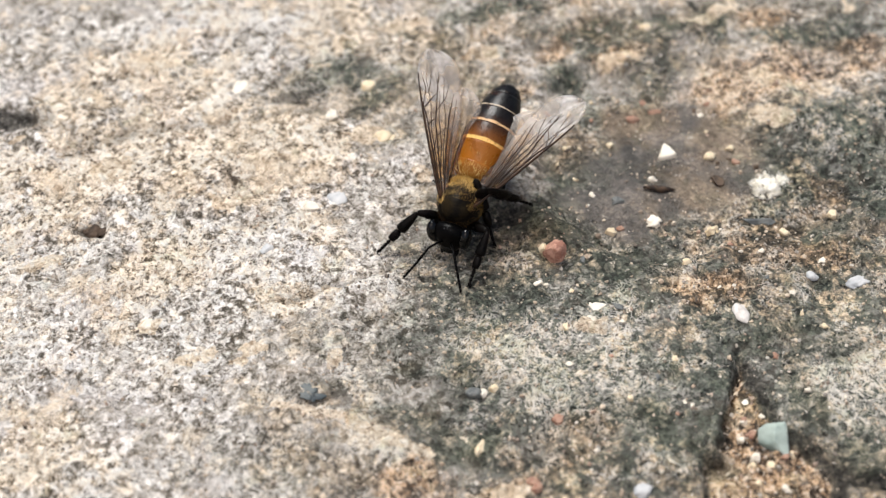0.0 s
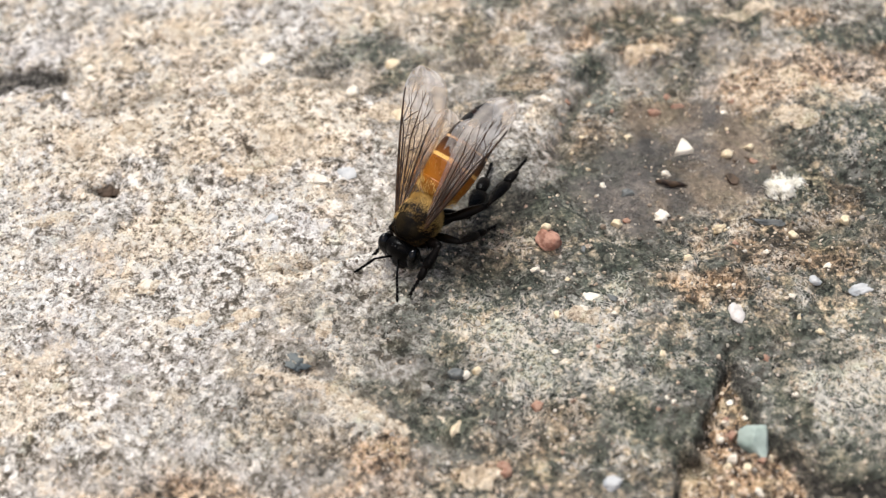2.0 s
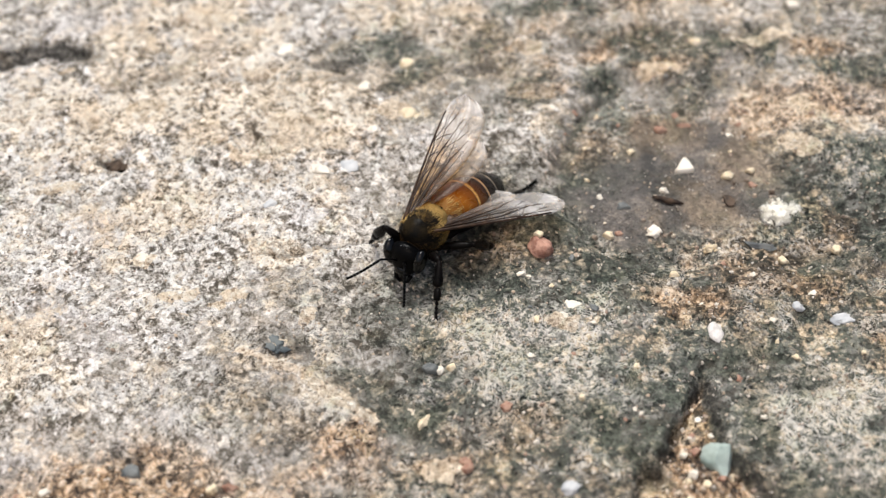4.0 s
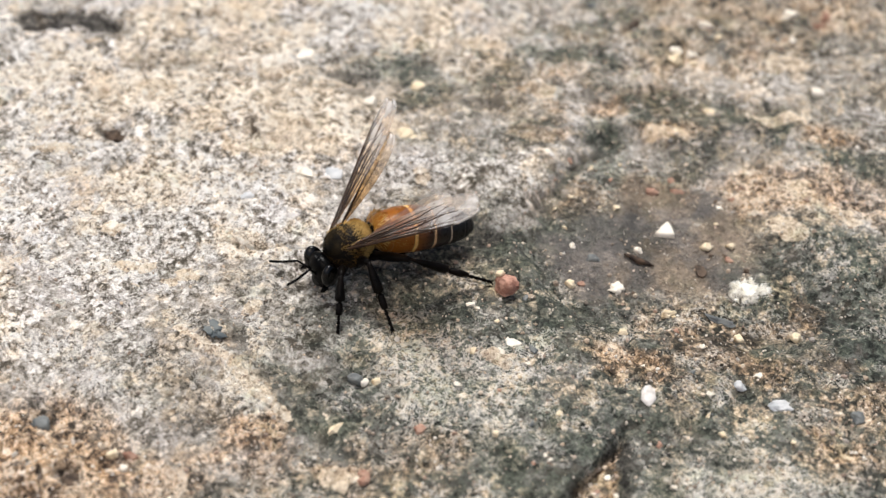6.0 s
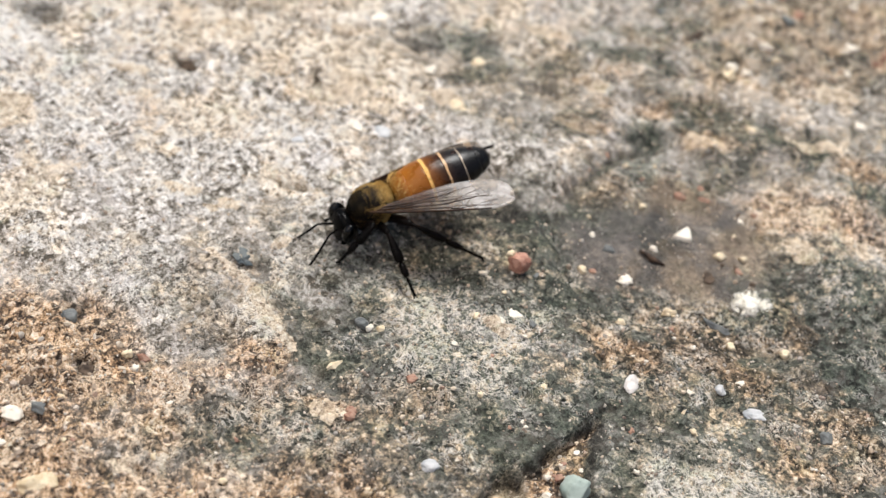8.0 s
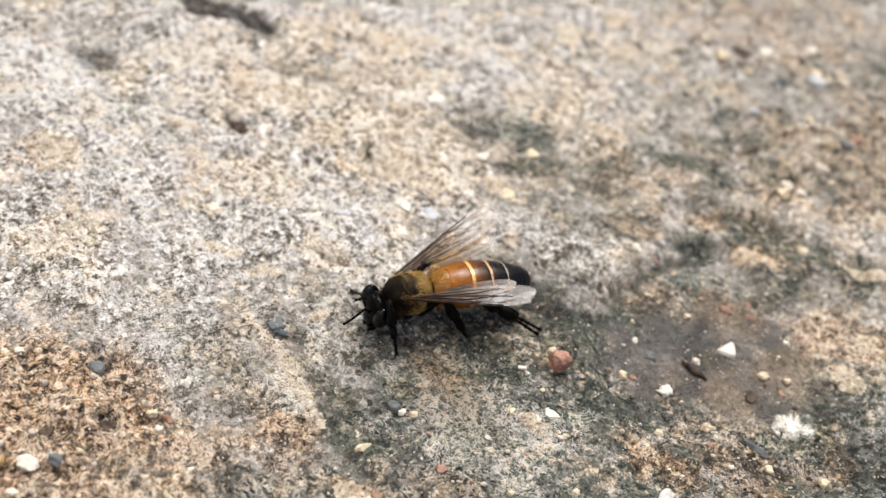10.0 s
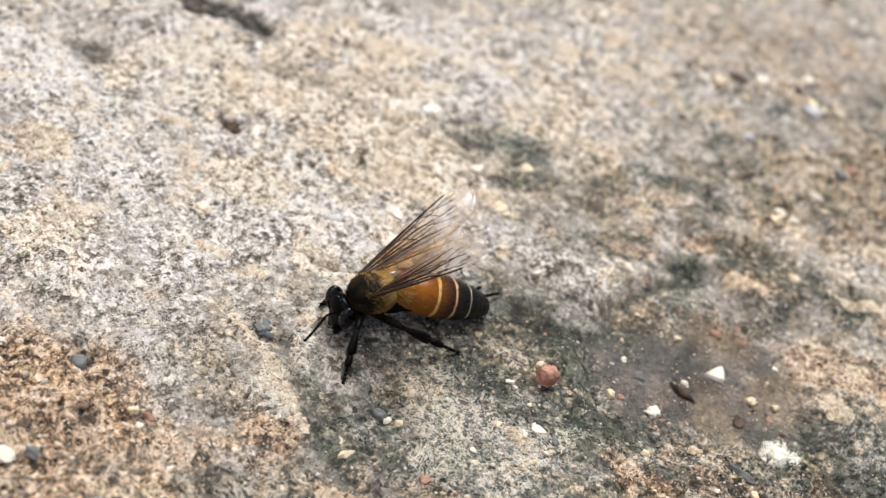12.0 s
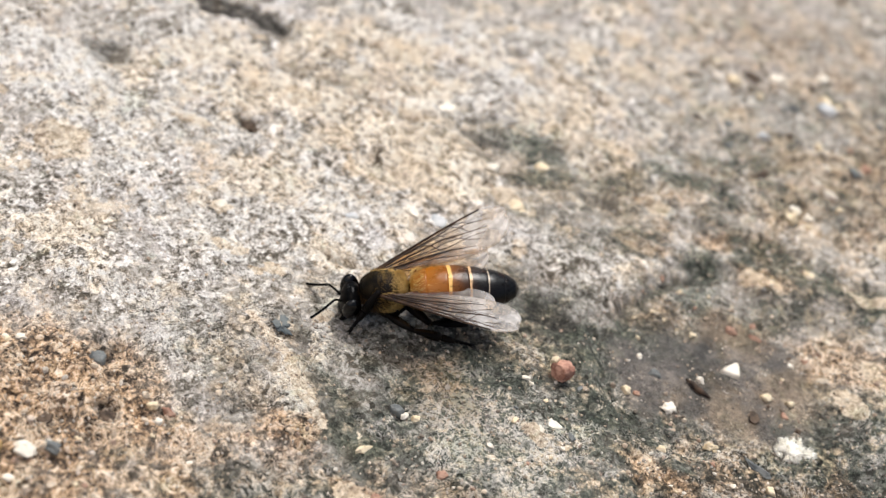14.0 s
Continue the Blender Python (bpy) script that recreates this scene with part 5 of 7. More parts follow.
def motions():
    walk(bee, [
        (0, pose(0.00052, -0.00977, 0.00332, 1.0, 13.6, -111.8)),
        (0.2, pose(0.00008, -0.00934, 0.00330, -0.1, -1.0, -109.5)),
        (0.5, pose(-0.00191, -0.01209, 0.00330, -2.5, 10.5, -115.4)),
        (0.7, pose(-0.00189, -0.01165, 0.00330, 0.5, 8.8, -118.7)),
        (1, pose(-0.00284, -0.01133, 0.00333, 3.1, 20.2, -110.2)),
        (1.1, pose(-0.00090, -0.01342, 0.00330, 2.3, 2.6, -151.8)),
        (1.2, pose(-0.00172, -0.01296, 0.00329, -2.0, 6.1, 173.1)),
        (1.3, pose(-0.00177, -0.01286, 0.00328, -3.6, -6.0, -150.1)),
        (1.5, pose(-0.00258, -0.01316, 0.00329, -1.8, 8.9, -142.4)),
        (1.7, pose(-0.00211, -0.01060, 0.00336, 2.8, 14.8, -112.9)),
        (2, pose(-0.00315, -0.01425, 0.00333, -0.2, 20.1, -121.4)),
        (2.5, pose(-0.00201, -0.01592, 0.00329, 3.6, 11.8, -132.3)),
        (2.8, pose(-0.00157, -0.01505, 0.00332, 4.8, 12.2, -124.7)),
        (3, pose(-0.00274, -0.01566, 0.00331, 4.9, 11.5, -110.7)),
        (3.2, pose(-0.00225, -0.01578, 0.00329, 4.7, 1.8, -110.2)),
        (3.5, pose(-0.00282, -0.01585, 0.00331, 5.4, 6.5, -110.2)),
        (3.7, pose(-0.00159, -0.01557, 0.00330, 2.5, -3.5, -109.4)),
        (5.8, pose(-0.00406, -0.01557, 0.00331, 8.5, 17.4, -125.2)),
        (6, pose(-0.00432, -0.01685, 0.00331, 7.4, 10.6, -124.1)),
        (6.5, pose(-0.00407, -0.01718, 0.00331, 3.2, 14.0, -129.3)),
        (7, pose(-0.00380, -0.01713, 0.00333, 7.3, 15.1, -136.8)),
        (7.2, pose(-0.00382, -0.01851, 0.00331, 3.3, 14.2, -145.5)),
        (7.5, pose(-0.00420, -0.01596, 0.00331, -1.6, 2.6, -143.6)),
        (7.8, pose(-0.00388, -0.01762, 0.00330, -1.9, 8.6, -126.8)),
        (8, pose(-0.00446, -0.01801, 0.00331, -0.1, 12.8, -121.2)),
        (8.5, pose(-0.00426, -0.01939, 0.00330, 2.4, 17.6, -113.8)),
        (8.7, pose(-0.00514, -0.01955, 0.00332, -2.0, 13.1, -113.8)),
        (9, pose(-0.00495, -0.02098, 0.00329, 1.2, 13.6, -107.6)),
        (9.2, pose(-0.00392, -0.01903, 0.00330, 2.0, 5.7, -121.9)),
        (11.3, pose(-0.00623, -0.02073, 0.00328, 3.7, 14.5, -120.1)),
        (11.5, pose(-0.00650, -0.02184, 0.00330, 7.0, 18.6, -112.3)),
        (11.7, pose(-0.00682, -0.02068, 0.00329, 7.4, 7.3, -120.7)),
        (12, pose(-0.00663, -0.02008, 0.00331, 7.0, 8.0, -117.0)),
        (12.5, pose(-0.00698, -0.01970, 0.00330, 2.0, 8.0, -131.4)),
        (12.7, pose(-0.00624, -0.01965, 0.00333, 1.7, 10.8, -124.7)),
        (13, pose(-0.00730, -0.01916, 0.00332, -1.3, 11.6, -133.5)),
        (13.2, pose(-0.00756, -0.01924, 0.00333, 0.4, 11.8, -132.8)),
        (13.5, pose(-0.00731, -0.01874, 0.00329, 0.3, 4.9, -126.0)),
        (13.7, pose(-0.00665, -0.01852, 0.00332, 0.7, 14.9, -127.9)),
        (14, pose(-0.00686, -0.02048, 0.00330, -0.2, 8.5, -135.9)),
    ])
    walk(limb["abdomen"], [
        (0, pose(-0.00210, 0.00000, -0.00010, 0.0, 9.6, -2.8)),
        (0.2, pose(-0.00210, 0.00000, -0.00010, 0.0, -10.9, 0.2)),
        (0.5, pose(-0.00210, 0.00000, -0.00010, 0.0, 11.9, 6.6)),
        (0.7, pose(-0.00210, 0.00000, -0.00010, 0.0, -3.9, -4.0)),
        (1, pose(-0.00210, 0.00000, -0.00010, 0.0, 15.0, -1.7)),
        (1.1, pose(-0.00210, 0.00000, -0.00010, 0.0, -13.6, -3.6)),
        (1.2, pose(-0.00210, 0.00000, -0.00010, 0.0, 8.5, 1.0)),
        (1.3, pose(-0.00210, 0.00000, -0.00010, 0.0, -7.0, 6.6)),
        (1.5, pose(-0.00210, 0.00000, -0.00010, 0.0, 4.6, 1.5)),
        (1.7, pose(-0.00210, 0.00000, -0.00010, 0.0, 14.4, -5.9)),
        (2, pose(-0.00210, 0.00000, -0.00010, 0.0, 10.0, -3.6)),
        (2.5, pose(-0.00210, 0.00000, -0.00010, 0.0, -9.0, -6.7)),
        (2.8, pose(-0.00210, 0.00000, -0.00010, 0.0, 1.1, -8.6)),
        (3, pose(-0.00210, 0.00000, -0.00010, 0.0, -2.3, -7.3)),
        (3.2, pose(-0.00210, 0.00000, -0.00010, 0.0, -23.1, -6.8)),
        (3.5, pose(-0.00210, 0.00000, -0.00010, 0.0, -17.5, -7.0)),
        (3.7, pose(-0.00210, 0.00000, -0.00010, 0.0, -19.1, -3.7)),
        (5.8, pose(-0.00210, 0.00000, -0.00010, 0.0, -17.4, -11.7)),
        (6, pose(-0.00210, 0.00000, -0.00010, 0.0, -22.6, -11.3)),
        (6.5, pose(-0.00210, 0.00000, -0.00010, 0.0, -10.5, -7.9)),
        (7, pose(-0.00210, 0.00000, -0.00010, 0.0, -19.8, -10.0)),
        (7.2, pose(-0.00210, 0.00000, -0.00010, 0.0, -14.9, -6.0)),
        (7.5, pose(-0.00210, 0.00000, -0.00010, 0.0, 0.8, -1.2)),
        (7.8, pose(-0.00210, 0.00000, -0.00010, 0.0, 4.9, 0.6)),
        (8, pose(-0.00210, 0.00000, -0.00010, 0.0, 1.3, -3.3)),
        (8.5, pose(-0.00210, 0.00000, -0.00010, 0.0, -1.0, -5.3)),
        (8.7, pose(-0.00210, 0.00000, -0.00010, 0.0, 12.0, 0.4)),
        (9, pose(-0.00210, 0.00000, -0.00010, 0.0, -1.8, -4.4)),
        (9.2, pose(-0.00210, 0.00000, -0.00010, 0.0, -6.3, -3.5)),
        (11.3, pose(-0.00210, 0.00000, -0.00010, 0.0, -10.8, -5.8)),
        (11.5, pose(-0.00210, 0.00000, -0.00010, 0.0, -15.7, -12.3)),
        (11.7, pose(-0.00210, 0.00000, -0.00010, 0.0, -26.7, -9.5)),
        (12, pose(-0.00210, 0.00000, -0.00010, 0.0, -25.6, -11.0)),
        (12.5, pose(-0.00210, 0.00000, -0.00010, 0.0, -9.1, -4.6)),
        (12.7, pose(-0.00210, 0.00000, -0.00010, 0.0, 6.0, -3.3)),
        (13, pose(-0.00210, 0.00000, -0.00010, 0.0, 8.7, 1.2)),
        (13.2, pose(-0.00210, 0.00000, -0.00010, 0.0, 6.5, -0.7)),
        (13.5, pose(-0.00210, 0.00000, -0.00010, 0.0, -10.7, -1.8)),
        (13.7, pose(-0.00210, 0.00000, -0.00010, 0.0, 6.6, -1.4)),
        (14, pose(-0.00210, 0.00000, -0.00010, 0.0, -1.6, -0.9)),
    ])
    walk(limb["forewing_left"], [
        (0, pose(0.00060, 0.00155, 0.00105, -11.5, -16.8, 143.9)),
        (0.2, pose(0.00060, 0.00155, 0.00105, -11.5, -11.0, 149.9)),
        (0.5, pose(0.00060, 0.00155, 0.00105, -11.5, 11.4, 151.7)),
        (0.7, pose(0.00060, 0.00155, 0.00105, -11.5, -9.1, 162.3)),
        (1, pose(0.00060, 0.00155, 0.00105, -11.5, -25.2, 146.7)),
        (1.1, pose(0.00060, 0.00155, 0.00105, -11.5, -17.6, 124.5)),
        (1.2, pose(0.00060, 0.00155, 0.00105, -11.5, 3.4, 176.6)),
        (1.25, pose(0.00060, 0.00155, 0.00105, -15.9, -16.2, 153.6)),
        (1.3, pose(0.00060, 0.00155, 0.00105, -11.5, -35.8, 128.0)),
        (1.5, pose(0.00060, 0.00155, 0.00105, -11.5, -14.2, 164.2)),
        (1.7, pose(0.00060, 0.00155, 0.00105, -11.5, 11.0, 176.4)),
        (2, pose(0.00060, 0.00155, 0.00105, -11.5, -26.9, 160.3)),
        (2.5, pose(0.00060, 0.00155, 0.00105, -11.5, -26.7, 130.3)),
        (2.8, pose(0.00060, 0.00155, 0.00105, -11.5, -21.5, 108.5)),
        (3, pose(0.00060, 0.00155, 0.00105, 0.0, -45.4, 127.1)),
        (3.2, pose(0.00060, 0.00155, 0.00105, 0.0, -1.7, 166.3)),
        (3.5, pose(0.00060, 0.00155, 0.00105, 0.0, 11.3, 166.7)),
        (3.7, pose(0.00060, 0.00155, 0.00105, -11.5, 12.0, 150.2)),
        (5.8, pose(0.00060, 0.00155, 0.00105, -5.0, -20.0, 132.8)),
        (6, pose(0.00060, 0.00155, 0.00105, -5.0, -22.2, 131.0)),
        (6.5, pose(0.00060, 0.00155, 0.00105, -5.0, -16.7, 149.4)),
        (7, pose(0.00060, 0.00155, 0.00105, -5.0, -10.1, 146.7)),
        (7.2, pose(0.00060, 0.00155, 0.00105, 0.0, -7.4, 141.8)),
        (7.5, pose(0.00060, 0.00155, 0.00105, 8.6, 5.9, 160.6)),
        (7.8, pose(0.00060, 0.00155, 0.00105, -11.5, -8.6, 148.5)),
        (8, pose(0.00060, 0.00155, 0.00105, -11.5, -5.0, 147.7)),
        (8.5, pose(0.00060, 0.00155, 0.00105, -11.5, -12.7, 138.9)),
        (8.7, pose(0.00060, 0.00155, 0.00105, -11.5, -13.8, 129.7)),
        (9, pose(0.00060, 0.00155, 0.00105, 0.0, -19.4, 123.5)),
        (9.2, pose(0.00060, 0.00155, 0.00105, -11.5, -28.4, 121.6)),
        (11.3, pose(0.00060, 0.00155, 0.00105, -11.5, -47.3, 134.4)),
        (11.5, pose(0.00060, 0.00155, 0.00105, 31.5, -38.8, 139.1)),
        (11.7, pose(0.00060, 0.00155, 0.00105, -11.5, -41.2, 131.6)),
        (12, pose(0.00060, 0.00155, 0.00105, 11.5, -40.8, 126.0)),
        (12.5, pose(0.00060, 0.00155, 0.00105, -11.5, -5.7, 151.8)),
        (12.7, pose(0.00060, 0.00155, 0.00105, -11.5, -12.0, 113.9)),
        (13, pose(0.00060, 0.00155, 0.00105, -11.5, 2.6, 127.6)),
        (13.2, pose(0.00060, 0.00155, 0.00105, -11.5, -13.5, 158.4)),
        (13.5, pose(0.00060, 0.00155, 0.00105, -11.5, -15.3, 149.3)),
        (13.7, pose(0.00060, 0.00155, 0.00105, -11.5, -14.6, 118.2)),
        (14, pose(0.00060, 0.00155, 0.00105, -11.5, -11.6, 143.8)),
    ])
    walk(limb["hindwing_left"], [
        (0, pose(-0.00030, 0.00155, 0.00080, -15.4, -13.3, 159.0)),
        (0.2, pose(-0.00030, 0.00155, 0.00080, -13.9, -7.7, 164.7)),
        (0.5, pose(-0.00030, 0.00155, 0.00080, -8.1, 13.9, 166.9)),
        (0.7, pose(-0.00030, 0.00155, 0.00080, -13.4, -5.9, 177.1)),
        (1, pose(-0.00030, 0.00155, 0.00080, -17.8, -21.4, 162.5)),
        (1.1, pose(-0.00030, 0.00155, 0.00080, -15.6, -14.1, 139.7)),
        (1.2, pose(-0.00030, 0.00155, 0.00080, -10.2, 6.2, -168.6)),
        (1.25, pose(-0.00030, 0.00155, 0.00080, -19.4, -11.6, 168.3)),
        (1.3, pose(-0.00030, 0.00155, 0.00080, -21.1, -31.6, 145.4)),
        (1.5, pose(-0.00030, 0.00155, 0.00080, -14.7, -10.8, 179.2)),
        (1.7, pose(-0.00030, 0.00155, 0.00080, -8.2, 13.5, -168.5)),
        (2, pose(-0.00030, 0.00155, 0.00080, -18.3, -23.1, 176.3)),
        (2.5, pose(-0.00030, 0.00155, 0.00080, -18.2, -22.8, 146.3)),
        (2.8, pose(-0.00030, 0.00155, 0.00080, -16.7, -17.8, 123.9)),
        (3, pose(-0.00030, 0.00155, 0.00080, -14.7, -43.5, 148.0)),
        (3.2, pose(-0.00030, 0.00155, 0.00080, -0.5, -1.7, -178.7)),
        (3.5, pose(-0.00030, 0.00155, 0.00080, 3.0, 10.9, -178.0)),
        (3.7, pose(-0.00030, 0.00155, 0.00080, -7.9, 14.6, 165.4)),
        (5.8, pose(-0.00030, 0.00155, 0.00080, -10.2, -18.0, 148.5)),
        (6, pose(-0.00030, 0.00155, 0.00080, -10.8, -20.1, 146.9)),
        (6.5, pose(-0.00030, 0.00155, 0.00080, -9.2, -14.8, 164.8)),
        (7, pose(-0.00030, 0.00155, 0.00080, -7.4, -8.4, 161.8)),
        (7.2, pose(-0.00030, 0.00155, 0.00080, -1.9, -7.2, 156.9)),
        (7.5, pose(-0.00030, 0.00155, 0.00080, 11.6, 3.9, -172.5)),
        (7.8, pose(-0.00030, 0.00155, 0.00080, -14.3, -32.5, 155.6)),
        (7.9, pose(-0.00030, 0.00155, 0.00080, -10.2, -6.2, 169.0)),
        (8, pose(-0.00030, 0.00155, 0.00080, 0.3, 18.4, -175.1)),
        (8.25, pose(-0.00030, 0.00155, 0.00080, -9.9, -3.7, 160.4)),
        (8.5, pose(-0.00030, 0.00155, 0.00080, -10.4, -27.9, 137.4)),
        (8.7, pose(-0.00030, 0.00155, 0.00080, -16.0, -38.1, 138.7)),
        (9, pose(-0.00030, 0.00155, 0.00080, -5.2, -18.7, 139.3)),
        (9.2, pose(-0.00030, 0.00155, 0.00080, -18.7, -24.5, 137.8)),
        (11.3, pose(-0.00030, 0.00155, 0.00080, -25.7, -42.5, 154.5)),
        (11.5, pose(-0.00030, 0.00155, 0.00080, 19.2, -45.3, 157.4)),
        (11.7, pose(-0.00030, 0.00155, 0.00080, -23.1, -36.7, 150.0)),
        (12, pose(-0.00030, 0.00155, 0.00080, -1.8, -42.1, 146.0)),
        (12.25, pose(-0.00030, 0.00155, 0.00080, -12.6, -19.5, 174.0)),
        (12.5, pose(-0.00030, 0.00155, 0.00080, -11.5, 4.7, -163.7)),
        (12.6, pose(-0.00030, 0.00155, 0.00080, -14.8, -1.5, 162.5)),
        (12.7, pose(-0.00030, 0.00155, 0.00080, -14.1, -8.6, 128.8)),
        (13, pose(-0.00030, 0.00155, 0.00080, -13.0, -9.7, 138.0)),
        (13.2, pose(-0.00030, 0.00155, 0.00080, -14.5, -10.1, 173.4)),
        (13.5, pose(-0.00030, 0.00155, 0.00080, -22.7, -8.2, -168.4)),
        (13.7, pose(-0.00030, 0.00155, 0.00080, -14.8, -11.2, 133.2)),
        (14, pose(-0.00030, 0.00155, 0.00080, -14.0, -8.3, 158.7)),
    ])
    walk(limb["antenna_left"], [
        (0, pose(0.00095, 0.00042, 0.00030, -0.0, 8.6, 31.5)),
        (0.5, pose(0.00095, 0.00042, 0.00030, -0.0, 8.6, 31.5)),
        (1, pose(0.00095, 0.00042, 0.00030, -0.0, -36.8, 23.9)),
        (1.1, pose(0.00095, 0.00042, 0.00030, -4.3, 14.2, 31.5)),
        (1.2, pose(0.00095, 0.00042, 0.00030, 0.0, 65.3, 41.1)),
        (1.35, pose(0.00095, 0.00042, 0.00030, 1.1, 27.8, 44.5)),
        (1.5, pose(0.00095, 0.00042, 0.00030, 0.0, -9.7, 46.8)),
        (2, pose(0.00095, 0.00042, 0.00030, -0.0, 8.6, 31.5)),
        (2.5, pose(0.00095, 0.00042, 0.00030, -0.0, -9.3, 66.2)),
        (3, pose(0.00095, 0.00042, 0.00030, 0.0, -22.0, 32.4)),
        (3.5, pose(0.00095, 0.00042, 0.00030, -0.0, 8.6, 31.5)),
        (6, pose(0.00095, 0.00042, 0.00030, 0.0, -35.6, 32.9)),
        (6.5, pose(0.00095, 0.00042, 0.00030, 0.0, -51.7, 24.9)),
        (7, pose(0.00095, 0.00042, 0.00030, -0.0, -45.0, 41.4)),
        (7.5, pose(0.00095, 0.00042, 0.00030, -0.0, 8.6, 31.5)),
        (8, pose(0.00095, 0.00042, 0.00030, 0.0, -3.5, 33.4)),
        (8.5, pose(0.00095, 0.00042, 0.00030, 0.0, -26.1, 25.5)),
        (9, pose(0.00095, 0.00042, 0.00030, -0.0, -23.5, 40.6)),
        (11.5, pose(0.00095, 0.00042, 0.00030, -0.0, -36.6, 29.6)),
        (12, pose(0.00095, 0.00042, 0.00030, -0.0, -5.1, 34.4)),
        (12.5, pose(0.00095, 0.00042, 0.00030, 0.0, -31.2, 31.4)),
        (13, pose(0.00095, 0.00042, 0.00030, -0.0, -21.2, 37.2)),
        (13.5, pose(0.00095, 0.00042, 0.00030, 0.0, -13.6, 38.3)),
        (14, pose(0.00095, 0.00042, 0.00030, 0.0, -19.9, 48.7)),
    ])
    walk(limb["leg_fore_left"], [
        (0, pose(0.00130, 0.00090, -0.00120, -63.7, -29.5, 72.8)),
        (0.25, pose(0.00130, 0.00090, -0.00120, -35.3, -47.7, 73.3)),
        (0.5, pose(0.00130, 0.00090, -0.00120, 8.7, -62.8, 54.9)),
        (1, pose(0.00130, 0.00090, -0.00120, -10.8, -52.3, 66.6)),
        (1.2, pose(0.00130, 0.00090, -0.00120, 60.7, -60.8, 15.6)),
        (1.35, pose(0.00130, 0.00090, -0.00120, 3.8, -55.8, 54.5)),
        (1.5, pose(0.00130, 0.00090, -0.00120, -31.1, -37.9, 70.0)),
        (2, pose(0.00130, 0.00090, -0.00120, -79.2, -34.8, 95.8)),
        (2.5, pose(0.00130, 0.00090, -0.00120, -8.3, -40.2, 63.5)),
        (3, pose(0.00130, 0.00090, -0.00120, -40.8, -27.2, 64.3)),
        (3.5, pose(0.00130, 0.00090, -0.00120, -34.4, -23.4, 60.8)),
        (6, pose(0.00130, 0.00090, -0.00120, -16.0, -31.9, 63.5)),
        (6.5, pose(0.00130, 0.00090, -0.00120, -38.3, -28.1, 64.8)),
        (7, pose(0.00130, 0.00090, -0.00120, -26.5, -27.7, 63.2)),
        (7.5, pose(0.00130, 0.00090, -0.00120, -45.0, -42.2, 79.3)),
        (8, pose(0.00130, 0.00090, -0.00120, -69.3, -45.0, 100.1)),
        (8.25, pose(0.00130, 0.00090, -0.00120, -73.8, -9.8, 122.7)),
        (8.5, pose(0.00130, 0.00090, -0.00120, -64.3, 24.4, 144.3)),
        (8.75, pose(0.00130, 0.00090, -0.00120, -54.8, -36.1, 128.6)),
        (9, pose(0.00130, 0.00090, -0.00120, 47.8, -68.1, 22.5)),
        (11.5, pose(0.00130, 0.00090, -0.00120, -20.5, -46.5, 69.9)),
        (12, pose(0.00130, 0.00090, -0.00120, -11.2, -14.8, 59.0)),
        (12.5, pose(0.00130, 0.00090, -0.00120, -38.7, -69.5, 92.2)),
        (13, pose(0.00130, 0.00090, -0.00120, -89.7, -71.6, 142.3)),
        (13.5, pose(0.00130, 0.00090, -0.00120, 44.9, -76.7, 20.9)),
        (14, pose(0.00130, 0.00090, -0.00120, -84.3, -69.6, 135.6)),
    ])
    walk(limb["shin_fore_left"], [
        (0, pose(0.00290, 0.00000, 0.00000, 0.0, 89.0, -0.0)),
        (0.5, pose(0.00290, 0.00000, 0.00000, 180.0, 68.5, 180.0)),
        (1, pose(0.00290, 0.00000, 0.00000, -180.0, 87.7, 180.0)),
        (1.1, pose(0.00290, 0.00000, 0.00000, -180.0, 56.6, 180.0)),
        (1.2, pose(0.00290, 0.00000, 0.00000, 180.0, 25.5, 180.0)),
        (1.35, pose(0.00290, 0.00000, 0.00000, 180.0, 63.6, 180.0)),
        (1.5, pose(0.00290, 0.00000, 0.00000, 0.0, 78.3, 0.0)),
        (2, pose(0.00290, 0.00000, 0.00000, -180.0, 70.3, 180.0)),
        (2.5, pose(0.00290, 0.00000, 0.00000, -0.0, 81.7, -0.0)),
        (3, pose(0.00290, 0.00000, 0.00000, -0.0, 70.3, 0.0)),
        (3.5, pose(0.00290, 0.00000, 0.00000, 0.0, 68.9, 0.0)),
        (6, pose(0.00290, 0.00000, 0.00000, 0.0, 75.8, -0.0)),
        (6.5, pose(0.00290, 0.00000, 0.00000, -0.0, 63.9, 0.0)),
        (7, pose(0.00290, 0.00000, 0.00000, -0.0, 63.9, 0.0)),
        (7.5, pose(0.00290, 0.00000, 0.00000, 180.0, 71.1, 180.0)),
        (8, pose(0.00290, 0.00000, 0.00000, 180.0, 58.4, 180.0)),
        (8.5, pose(0.00290, 0.00000, 0.00000, 180.0, 38.5, 180.0)),
        (9, pose(0.00290, 0.00000, 0.00000, -180.0, 25.5, 180.0)),
        (10.25, pose(0.00290, 0.00000, 0.00000, -180.0, 57.5, 180.0)),
        (11.5, pose(0.00290, 0.00000, 0.00000, -180.0, 89.6, -180.0)),
        (12, pose(0.00290, 0.00000, 0.00000, 0.0, 48.9, -0.0)),
        (12.25, pose(0.00290, 0.00000, 0.00000, -180.0, 87.4, -180.0)),
        (12.5, pose(0.00290, 0.00000, 0.00000, -180.0, 43.7, 180.0)),
        (13, pose(0.00290, 0.00000, 0.00000, 180.0, 31.4, -180.0)),
        (13.5, pose(0.00290, 0.00000, 0.00000, 180.0, 30.4, 180.0)),
        (14, pose(0.00290, 0.00000, 0.00000, -180.0, 28.2, 180.0)),
    ])
